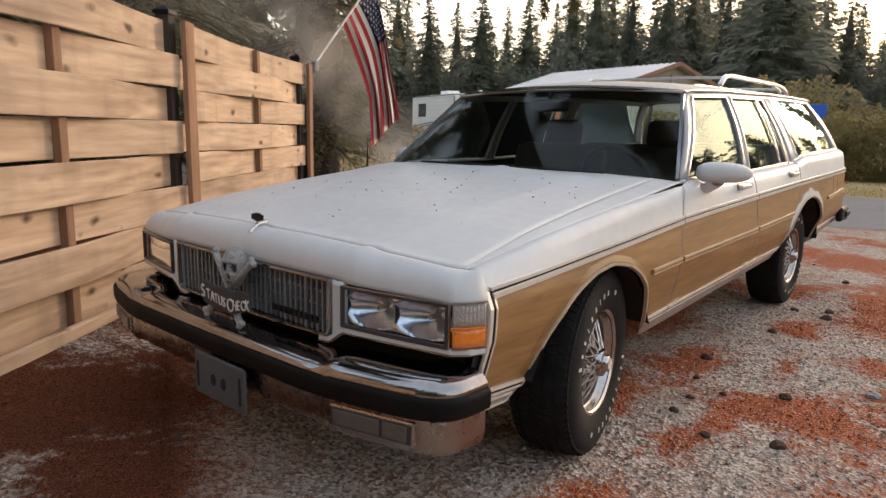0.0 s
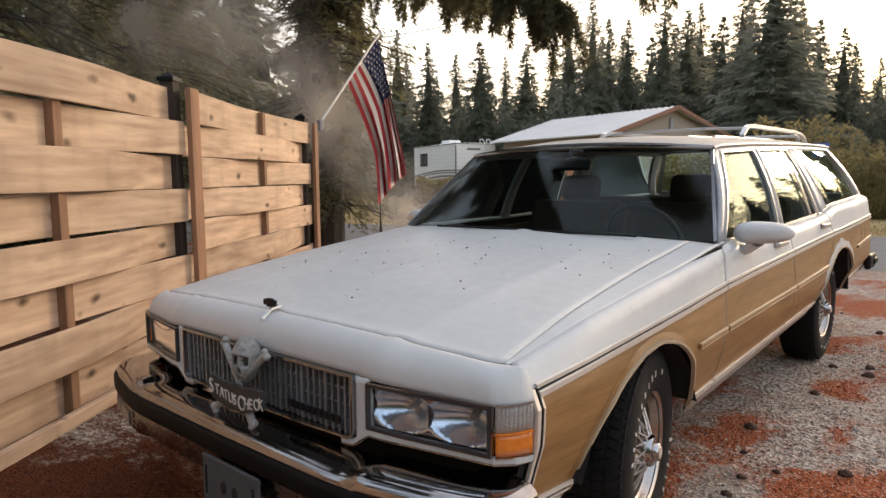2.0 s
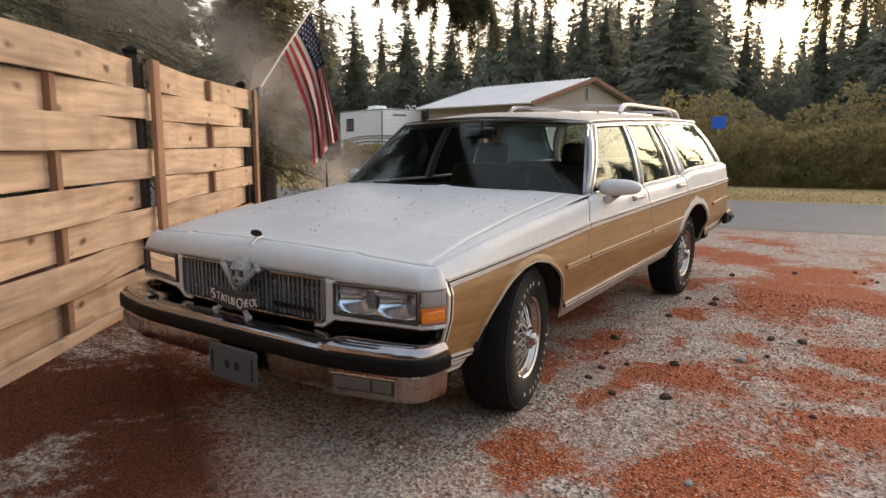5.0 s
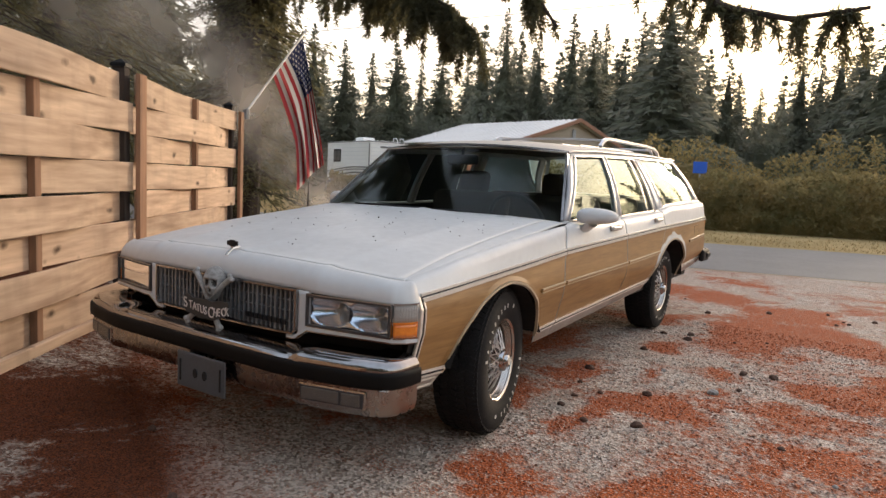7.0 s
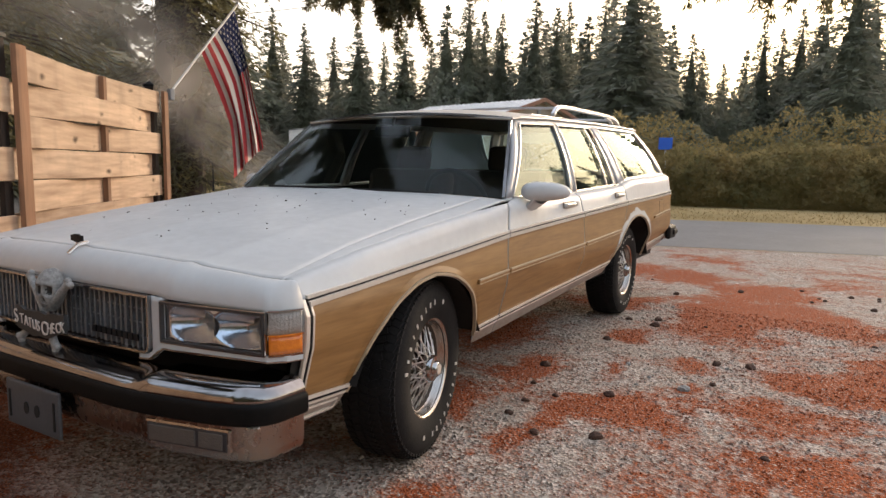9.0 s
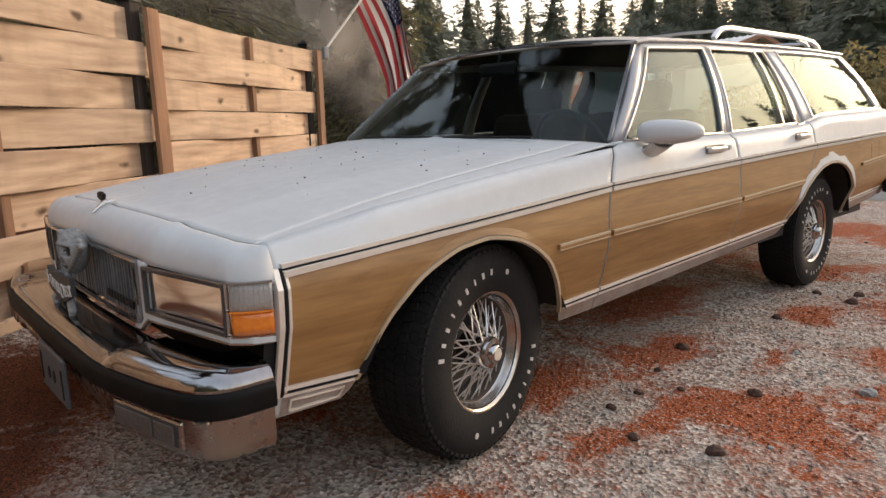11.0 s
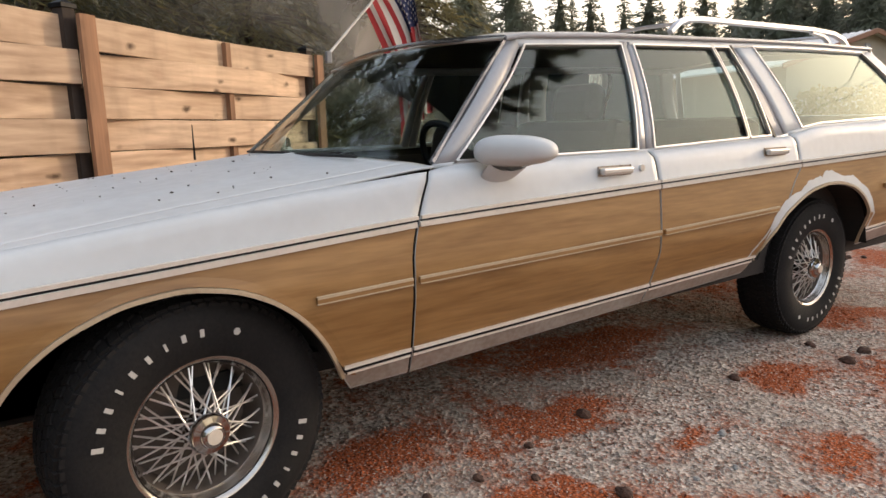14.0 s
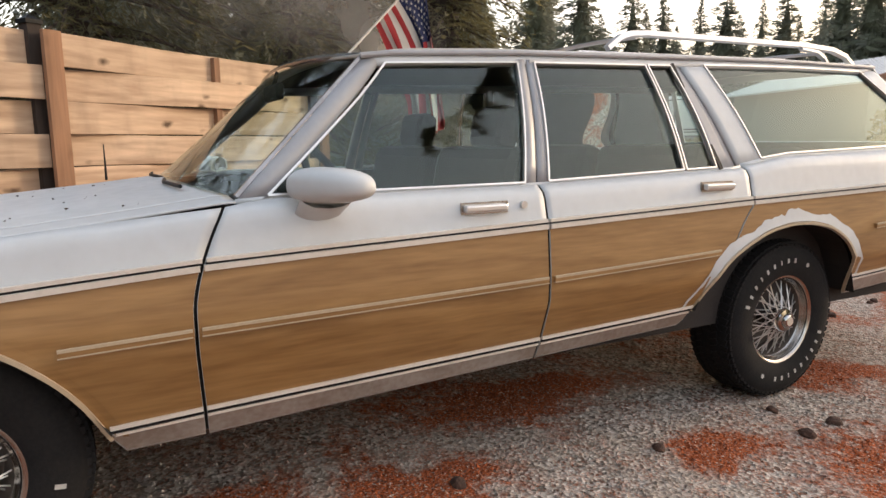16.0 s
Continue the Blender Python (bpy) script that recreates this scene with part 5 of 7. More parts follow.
def conifer_crown(height, radius, base, whorls, per, twigs, length, width, seed, droop=0.35, gap=0.15, core=0.0):
    """Needle sprays set along drooping branches in whorls, with ragged ends and missing limbs."""
    rs = np.random.RandomState(seed)
    cs, ds, sz, limbs = [], [], [], []
    for i in range(whorls):
        f = i / (whorls - 1)
        z = base + (height - base) * f
        r = radius * (1 - f) ** 1.05 * rs.uniform(0.6, 1.15) + 0.012 * radius
        for k in range(per):
            if rs.rand() < gap:
                continue
            a = rs.uniform(0, math.tau)
            rr = r * rs.uniform(0.55, 1.1)
            t = rs.uniform(0.08, 1, twigs)[:, None] ** 0.8
            out = np.array([math.cos(a), math.sin(a), 0.0])
            side = np.array([-math.sin(a), math.cos(a), 0.0])
            dz = rs.uniform(-0.1, 0.25) * (1 - f)
            z = base + (height - base) * min(1.0, f + rs.uniform(-0.6, 0.6) / whorls)
            p = out * rr * t + np.array([0, 0, 1]) * (z + rr * (0.25 * f + dz) * t - droop * rr * t ** 2)
            limbs.append((z, out * rr, rr * (0.25 * f + dz) - droop * rr))
            p = p + side * rs.normal(0, 0.16, (twigs, 1)) * rr * (0.4 + t * (1.2 - t)) + np.array([0, 0, 1]) * rs.normal(0, 0.06, (twigs, 1)) * rr
            cs.append(p)
            sz.append(np.full(twigs, min(1.0, 0.22 + 0.9 * rr / radius)))
            ds.append(np.array([0, 0, 1]) * (1.6 * f ** 6) + out * rs.uniform(0.2, 1, (twigs, 1)) + side * rs.normal(0, 0.7, (twigs, 1)) + np.array([0, 0, -1]) * rs.uniform(0.0, 0.9, (twigs, 1)))
    v, f = blades(np.concatenate(cs), np.concatenate(ds), length, width, rs, np.concatenate(sz))
    if core:
        # a ragged inner mass of dead twigs that the light does not cross
        nz, na = 40, 18
        k = np.array([[radius * core * (1 - i / nz) ** 1.05 * (0.55 + 0.75 * rs.rand()) for _ in range(na)] for i in range(nz + 1)])
        hv = np.array([[(k[i, j] * math.cos(j * math.tau / na), k[i, j] * math.sin(j * math.tau / na), base * 0.4 + (height * 0.93 - base * 0.4) * i / nz - 0.5 * k[i, j]) for j in range(na)] for i in range(nz + 1)]).reshape(-1, 3)
        hf = np.array([(i * na + j, i * na + (j + 1) % na, (i + 1) * na + (j + 1) % na, (i + 1) * na + j) for i in range(nz) for j in range(na)])
        f = np.concatenate([f, hf + len(v)])
        v = np.concatenate([v, hv])
    return v, f, limbs


def make_conifer(name, label, at, height, radius, base, whorls, per, twigs, length, width, seed, mat, trunk_r, limb_r=0.0, droop=0.35, gap=0.15, core=0.0):
    t = thing(name, label, "tree", at)
    rnd = random.Random(seed)
    pts_ = [(at[0] + 0.03 * trunk_r * rnd.uniform(-8, 8) * (k > 0), at[1] + 0.03 * trunk_r * rnd.uniform(-8, 8) * (k > 0), at[2] - 0.1 + (height * 0.98) * k / 8) for k in range(9)]
    part("trunk", tube(pts_, [trunk_r * (1.15 if k == 0 else 1) * (1 - k / 8.6) for k in range(9)], 10), BARK, t, "rough dark bark")
    v, f, limbs = conifer_crown(height, radius, base, whorls, per, twigs, length, width, seed, droop, gap, core)
    crown = mesh_thing("crown", (v + np.array(at)).tolist(), f.tolist(), mat, t)
    if limb_r:
        bm = bmesh.new()
        for z, o, dz in limbs:
            if z < height * 0.8:
                tube([(at[0], at[1], at[2] + z), (at[0] + o[0] * 0.5, at[1] + o[1] * 0.5, at[2] + z + dz * 0.3), (at[0] + o[0] * 0.95, at[1] + o[1] * 0.95, at[2] + z + dz * 0.95)], [limb_r, limb_r * 0.6, limb_r * 0.2], 5, bm)
        tagged(part("limb", bm, BARK, t), kind="stuff")
    return t


# the far wood: one tree built per kind, then set out in a belt
EYE = (2.12, -2.47)


def polar(az, dist):
    return (EYE[0] + dist * math.sin(radians(az)), EYE[1] + dist * math.cos(radians(az)), -0.05)


kinds = [make_conifer("fir_tree", "tall dark fir in the far wood", polar(-80 + 7 * i, 78), h, r, h * 0.05, wh, 8, 17, 0.70, 0.088, 50 + i, HAZENEEDLES, 0.16, 0.0, 0.42, 0.14, 0.36)
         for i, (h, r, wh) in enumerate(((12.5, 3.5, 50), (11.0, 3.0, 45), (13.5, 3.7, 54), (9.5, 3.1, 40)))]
rnd = random.Random(7)
# bearing, the crown's height over the eye in degrees, distance
BELT = [(-62, 17, 40), (-57, 15, 48), (-52, 16, 52), (-47.5, 13.5, 46), (-44.5, 11.5, 56), (-42, 10.5, 50), (-39.5, 9.0, 58), (-37.5, 9.8, 52), (-35.5, 8.8, 60), (-33.8, 9.6, 55),
        (-31.5, 9.0, 60), (-29.9, 11.4, 55), (-28.4, 12.6, 52), (-26.9, 11.0, 56), (-25.4, 10.9, 52), (-23.8, 9.6, 58), (-22.6, 12.3, 50), (-21.2, 11.2, 54), (-19.8, 11.6, 58), (-18.4, 10.6, 52),
        (-17.0, 12.4, 46), (-15.2, 14.4, 40), (-13.6, 12.2, 43), (-12.0, 9.8, 52), (-10.4, 9.2, 47), (-9.2, 8.2, 55), (-7.6, 7.2, 60), (-6.2, 8.0, 60), (-4.9, 10.0, 50), (-3.6, 9.2, 55), (-2.4, 10.3, 50), (-1.0, 10.8, 47), (0.4, 13.3, 42), (2.2, 11.5, 50),
        (4.5, 6.6, 56), (7.5, 9.0, 50), (10, 11.5, 46), (12.5, 10.2, 50), (15, 12.0, 48), (18, 10.5, 52), (21, 11.5, 50), (24.5, 9.0, 56), (28, 8.0, 58), (32, 6.0, 64), (38, 5.0, 70), (45, 4.0, 75), (53, 5.0, 72), (62, 4.2, 75), (72, 5.0, 72), (84, 4.5, 76), (97, 9.0, 55), (110, 14, 40), (120, 24, 26), (130, 34, 20), (141, 40, 17), (152, 46, 15), (163, 42, 16), (174, 47, 15), (185, 43, 16), (196, 48, 15), (207, 42, 16), (218, 46, 15), (229, 40, 17), (240, 36, 19), (-57, 24, 30), (-63, 30, 24), (-69, 30, 22), (-75, 33, 20), (-81, 30, 22), (-78, 15, 46), (-88, 15, 48), (-98, 13, 52), (-110, 14, 50)]
BACK = [(az + 0.8, el * rnd.uniform(0.66, 0.95), dist + 7) for az, el, dist in BELT[:37]] + [(az, rnd.uniform(3.2, 5.0), 66) for az in range(6, 60, 6)]
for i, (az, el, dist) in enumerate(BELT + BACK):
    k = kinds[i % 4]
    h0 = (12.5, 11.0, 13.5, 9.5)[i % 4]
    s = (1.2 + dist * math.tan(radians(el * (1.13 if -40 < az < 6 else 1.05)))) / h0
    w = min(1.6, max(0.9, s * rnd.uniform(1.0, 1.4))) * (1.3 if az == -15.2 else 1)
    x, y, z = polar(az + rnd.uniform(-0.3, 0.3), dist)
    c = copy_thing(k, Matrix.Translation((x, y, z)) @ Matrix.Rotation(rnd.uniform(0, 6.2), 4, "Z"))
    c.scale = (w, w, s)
    tagged(c, group="firs of the far wood")
for k in kinds:
    tagged(k, group="firs of the far wood")

# the firs behind the fence
make_conifer("big_fir", "large dark fir standing behind the fence", (-7.9, 5.9, 0), 15, 2.0, 0.9, 50, 10, 150, 0.19, 0.016, 5, NEEDLES, 0.26, 0.035, 0.4, 0.12)
make_conifer("big_fir", "large dark fir with a bare thick trunk behind the fence", (-8.6, 0.3, 0), 16, 3.6, 2.5, 44, 9, 150, 0.20, 0.016, 6, NEEDLES, 0.27, 0.035, 0.4, 0.2)
make_conifer("big_fir", "dark fir behind the fence", (-11.5, 4.2, 0), 15, 3.4, 1.2, 40, 8, 80, 0.30, 0.024, 8, NEEDLES, 0.24, 0.03, 0.4, 0.15)
make_conifer("big_fir", "dark fir behind the fence", (-10.5, -4.0, 0), 15, 3.6, 1.4, 36, 8, 80, 0.30, 0.024, 9, NEEDLES, 0.24, 0.03, 0.4, 0.2)


# the overhanging boughs
def bough(parent, pts_, r, hang, per_m, length, seed, thick=9):
    """A limb with hanging, needle-covered twigs."""
    rs = np.random.RandomState(seed)
    P = [Vector(p) for p in pts_]
    part("bough", tube(P, [r * (1 - 0.8 * i / (len(P) - 1)) for i in range(len(P))], 7), BARK, parent)
    cs, ds = [], []
    bm = bmesh.new()
    total = 0
    for a, b in zip(P, P[1:]):
        seg = (b - a)
        for _ in range(max(2, int(seg.length * thick))):
            u = rs.rand()
            o = a + seg * u
            total += 1
            side = Vector((rs.normal(0, 1), rs.normal(0, 1), 0)).normalized()
            ln = hang * rs.uniform(0.35, 1.1)
            q = [o + side * ln * 0.40 * t + Vector((0, 0, -1)) * ln * (0.25 * t + 0.75 * t * t) for t in (0, 0.33, 0.66, 1)]
            tube(q, [0.008, 0.006, 0.004, 0.002], 4, bm)
            n = int(per_m * 1.5 * ln)
            t = rs.rand(n)
            base = np.array([o]) + np.outer(t, np.array(side) * ln * 0.40) + np.outer(0.25 * t + 0.75 * t * t, np.array((0, 0, -ln)))
            cs.append(base + rs.normal(0, 0.012, (n, 3)))
            ds.append(rs.normal(0, 0.75, (n, 3)) + np.array(side) * 0.4 + np.array((0, 0, -0.75)))
    tagged(part("twig", bm, BARK, parent), kind="stuff")
    v, f = blades(np.concatenate(cs), np.concatenate(ds), length, length * 0.085, rs)
    mesh_thing("needles", v.tolist(), f.tolist(), NEEDLES, parent)


hang = thing("drooping_fir", "fir behind the fence with long boughs hanging over the car", "tree", (-8.6, 6.1, 0))
part("trunk", tube([(-8.6, 6.1, -0.1), (-8.6, 6.1, 5), (-8.6, 6.1, 12)], [0.24, 0.2, 0.05], 10), BARK, hang, "rough dark bark")
bough(hang, [(-8.6, 6.1, 6.2), (-5.6, 4.4, 5.4), (-3.65, 3.31, 4.25), (-2.4, 2.73, 3.42), (-1.66, 2.54, 3.05), (-1.21, 2.58, 2.78), (-1.05, 2.74, 2.6)], 0.07, 0.5, 900, 0.07, 3, 44)
bough(hang, [(-8.6, 6.1, 5.6), (-5.2, 4.7, 5.0), (-3.6, 3.9, 4.1), (-2.7, 3.6, 3.5), (-2.2, 3.5, 3.2)], 0.06, 0.5, 800, 0.07, 21, 34)
bough(hang, [(-8.6, 6.1, 6.8), (-4.6, 4.6, 5.6), (-1.79, 3.43, 4.27), (-0.71, 2.79, 3.24), (-0.36, 2.65, 2.84), (-0.11, 2.62, 2.52)], 0.06, 0.32, 800, 0.06, 5, 20)
bough(hang, [(-8.6, 6.1, 7.4), (-4.0, 4.4, 6.2), (-0.96, 3.09, 4.65), (0.13, 2.68, 3.36), (0.83, 2.48, 2.74), (1.34, 2.25, 2.44), (1.74, 2.14, 2.31), (2.17, 2.05, 2.32)], 0.06, 0.28, 640, 0.06, 16, 19)
# the canopy overhead, which the windshield and the hood mirror
for sd, pts_ in ((22, [(-8.6, 6.1, 9.0), (-5.5, 4.0, 8.2), (-3.0, 2.6, 6.8), (-1.5, 1.6, 5.8)]), (23, [(-8.6, 6.1, 8.2), (-5.6, 3.0, 7.4), (-3.4, 1.2, 6.2), (-2.0, 0.2, 5.4)]), (24, [(-8.6, 6.1, 9.4), (-6.4, 1.6, 8.6), (-3.8, -0.6, 7.2), (-1.6, -1.4, 6.2)]), (25, [(-8.6, 6.1, 7.4), (-6.2, 4.4, 6.8), (-4.4, 3.0, 6.0), (-3.2, 2.2, 5.4)])):
    bough(hang, pts_, 0.08, 1.3, 240, 0.22, sd, 22)
for sd, pts_ in ((14, [(-8.6, 6.1, 8.6), (-5.0, 4.0, 8.6), (-2.0, 2.4, 7.6), (0.2, 1.0, 6.6)]), (15, [(-8.6, 6.1, 7.8), (-6.0, 2.6, 8.0), (-3.6, -0.4, 7.0), (-1.4, -2.4, 6.2)])):
    bough(hang, pts_, 0.08, 1.5, 170, 0.26, sd)
bough(hang, [(-8.6, 6.1, 4.65), (-5.6, 5.9, 4.5), (-4.0, 5.0, 4.0), (-3.0, 4.2, 3.55)], 0.05, 0.7, 520, 0.09, 6, 12)


# the hedge beyond the road, and the shrubs over it
def hedge_line(name, label, p0, p1, height, depth, count, leaf, mat, seed, lump=0.35):
    rs = np.random.RandomState(seed)
    a, b = np.array(p0, float), np.array(p1, float)
    d = b - a
    ln = np.linalg.norm(d)
    d /= ln
    nrm = np.array([-d[1], d[0]])
    u, h = rs.rand(count) * ln, rs.rand(count) ** 0.75
    top = np.array([height * (1 + lump * noise.noise((k * 0.35, seed, 0)) + lump * 0.5 * noise.noise((k * 1.3, seed, 4))) for k in u])
    # the leaves stand in lumps on the hedge's face, with hollows between them
    lobe = np.array([noise.noise((k * 1.1, w * 2.6, seed)) + 0.6 * noise.noise((k * 2.9, w * 5.0, seed + 9)) for k, w in zip(u, h)])
    s = np.where(rs.rand(count) < 0.75, -1, 1) * depth * (0.34 * np.sqrt(np.maximum(0.02, 1.02 - h ** 2.5)) + 0.24 * lobe) + rs.normal(0, 0.05, count) * depth
    top = top * (1 + 0.10 * lobe)
    c = np.stack([a[0] + d[0] * u + nrm[0] * s, a[1] + d[1] * u + nrm[1] * s, h * top], 1)
    v, f = blades(c, rs.normal(0, 1, (count, 3)) + np.array([0, 0, 0.5]), leaf, leaf * 0.35, rs)
    bm = grid(lambda t, w: (a[0] + d[0] * t + nrm[0] * math.cos(w) * depth * 0.17, a[1] + d[1] * t + nrm[1] * math.cos(w) * depth * 0.17, max(0, math.sin(w)) ** 0.6 * height * 0.70 * (1 + lump * noise.noise((t * 0.35, seed, 0)))), span(0, ln, int(ln * 2) + 3), span(0, math.pi, 9))
    ob = part(name, bm, mat)
    me = mesh_thing("leaves", v.tolist(), f.tolist(), mat, ob)
    return tagged(ob, label, "hedge", kind="stuff")


def off_road(s, w):
    p = ROAD_P + ROAD_D * s + ROAD_N * w
    return (p.x, p.y)


hedge_line("hedge", "overgrown green and yellow hedge beyond the road", off_road(-4.5, 12.2), off_road(40, 12.2), 1.75, 2.2, 60000, 0.115, HEDGE, 3)
hedge_line("shrubs", "tall dark shrubs behind the hedge", off_road(-1, 17), off_road(40, 17), 3.0, 4.0, 36000, 0.12, HEDGE, 4, 0.6)
hedge_line("shrubs", "dark undergrowth at the wood's edge", off_road(-40, 40), off_road(60, 34), 5.5, 6.0, 30000, 0.32, HAZENEEDLES, 5, 0.5)
hedge_line("shrubs", "low green bush by the motorhome", (-12.5, 13.6), (-9.2, 14.2), 1.2, 1.6, 5000, 0.13, HEDGE, 6, 0.4)
hedge_line("shrubs", "undergrowth behind the fence", (-12.0, -3.0), (-10.5, 3.0), 2.2, 2.0, 6000, 0.2, NEEDLES, 7, 0.4)

# dry grass verge
rs = np.random.RandomState(4)
n = 9000
u, w = rs.uniform(-14, 22, n), 5.7 + rs.rand(n) ** 1.5 * 4.6
base = np.array([ROAD_P + ROAD_D * float(a) + ROAD_N * float(b) for a, b in zip(u, w)])
v, f = blades(base, rs.normal(0, 0.35, (n, 3)) + np.array([0, 0, 0.8]), 0.07, 0.010, rs)
tagged(mesh_thing("dry_grass", v.tolist(), f.tolist(), DRYGRASS), "dry yellow grass along the road", "grass", kind="stuff")


# the motorhome
RVGREY = material("rv_grey", (0.13, 0.125, 0.12), 0.5, 0, 0, 4, 0.3, (0.18, 0.17, 0.16))
RVDARK = material("rv_brown", (0.06, 0.05, 0.045), 0.5, 0, 0, 4, 0.3, (0.09, 0.07, 0.06))
def make_motorhome():
    at = (-19.7, 25.6)
    th = thing("motorhome", "white motorhome with grey swooping stripes, seen from behind", "motorhome", (*at, 0))
    m = Matrix.Translation((*at, 0)) @ Matrix.Rotation(radians(66), 4, "Z")  # its tail looks toward the drive
    L, W = 5.6, 2.4
    body = part("body", box((W, L, 2.25), (0, L / 2, 1.92), None, m), RVWHITE, th, "white ribbed body", bevel=0.08)
    for i in range(9):
        part("rib", box((W + 0.02, L + 0.02, 0.02), (0, L / 2, 1.2 + i * 0.21), None, m), ROOFMETAL, body)
    part("skirt", box((W - 0.05, L, 0.35), (0, L / 2, 0.70), None, m), GREY, th)
    part("rear_bumper", box((W, 0.15, 0.18), (0, -0.05, 0.55), None, m), DULLCHROME, th)
    for y in (1.2, 4.5):
        for x in (-1.0, 1.0):
            part("wheel", cyl(0.4, 0.4, 0.25, m @ pose(x, y, 0.4, 0, 90, 0), 20), RUBBER, th)
    for sgn in (-1, 1):
        w = part("side_window", box((0.03, 1.0, 0.72), (sgn * (W / 2 + 0.012), 4.1, 2.25), None, m), BLACKTRIM, th, "dark side window", bevel=0.05)
        part("pane", box((0.02, 0.42, 0.56), (sgn * (W / 2 + 0.024), 3.85, 2.25), None, m), LAMPDARK, w)
        part("pane", box((0.02, 0.42, 0.56), (sgn * (W / 2 + 0.024), 4.35, 2.25), None, m), LAMPDARK, w)
        for z0, wd, rise, mat in ((1.62, 0.07, 0.30, RVGREY), (1.50, 0.05, 0.30, RVDARK), (1.32, 0.09, 0.42, RVGREY), (1.16, 0.05, 0.42, RVDARK), (1.00, 0.08, 0.30, RVGREY)):
            part("stripe", strip([m @ Vector((sgn * (W / 2 + 0.012), y, z0 - rise * max(0, (y - 1.6) / 3.9) ** 1.5)) for y in span(0.0, 5.55, 16)], m.to_3x3() @ Vector((sgn, 0, 0)), wd, 0.012), mat, th, "grey side stripe")
    for z0, wd, mat in ((1.62, 0.07, RVGREY), (1.50, 0.05, RVDARK), (1.30, 0.08, RVGREY)):
        part("stripe", strip([m @ Vector((x, -0.010, z0)) for x in (-W / 2, W / 2)], m.to_3x3() @ Vector((0, -1, 0)), wd, 0.012), mat, th, "grey tail stripe")
    part("name_bar", box((0.80, 0.012, 0.10), (-0.15, -0.012, 2.72), None, m), RVGREY, th, "grey lettering bar")
    part("name_bar", box((0.012, 0.9, 0.10), (W / 2 + 0.012, 1.6, 2.72), None, m), RVGREY, th, "grey lettering bar")
    part("roof_edge", box((W + 0.06, L + 0.06, 0.05), (0, L / 2, 3.0), None, m), RVGREY, th, "grey roof edge", bevel=0.01)
    part("corner_edge", box((0.05, 0.05, 1.9), (-W / 2 + 0.01, 0.01, 1.95), None, m), RVGREY, th)
    part("corner_edge", box((0.05, 0.05, 1.9), (W / 2 - 0.01, 0.01, 1.95), None, m), RVGREY, th)
    part("roof_vent", box((0.5, 0.5, 0.16), (0.3, 4.6, 3.12), None, m), RVWHITE, th, "roof vent lid", bevel=0.05)
    part("rear_panel", box((W - 0.3, 0.02, 0.5), (0, -0.008, 1.05), None, m), GREY, th, "grey lower rear panel")
    ld = part("ladder", tube([m @ Vector(p) for p in ((0.45, -0.08, 0.95), (0.45, -0.10, 3.05), (0.45, 0.10, 3.25), (0.45, 0.4, 3.25), (0.45, 0.4, 3.06))], 0.02, 6), RVWHITE, th, "white roof ladder")
    part("rail", tube([m @ Vector(p) for p in ((0.85, -0.08, 0.95), (0.85, -0.10, 3.05), (0.85, 0.10, 3.25), (0.85, 0.4, 3.25), (0.85, 0.4, 3.06))], 0.02, 6), RVWHITE, ld)
    for i in range(7):
        part("rung", tube([m @ Vector((0.45, -0.09, 1.1 + i * 0.3)), m @ Vector((0.85, -0.09, 1.1 + i * 0.3))], 0.016, 6), RVWHITE, ld)
    part("roof_unit", box((0.75, 1.0, 0.28), (0, 3.0, 3.18), None, m), RVWHITE, th, "rooftop air conditioner", bevel=0.06)
    part("tail_light", box((0.12, 0.03, 0.2), (-0.95, -0.02, 1.0), None, m), AMBER, th)
    part("tail_light", box((0.12, 0.03, 0.2), (0.95, -0.02, 1.0), None, m), AMBER, th)
    return th


make_motorhome()


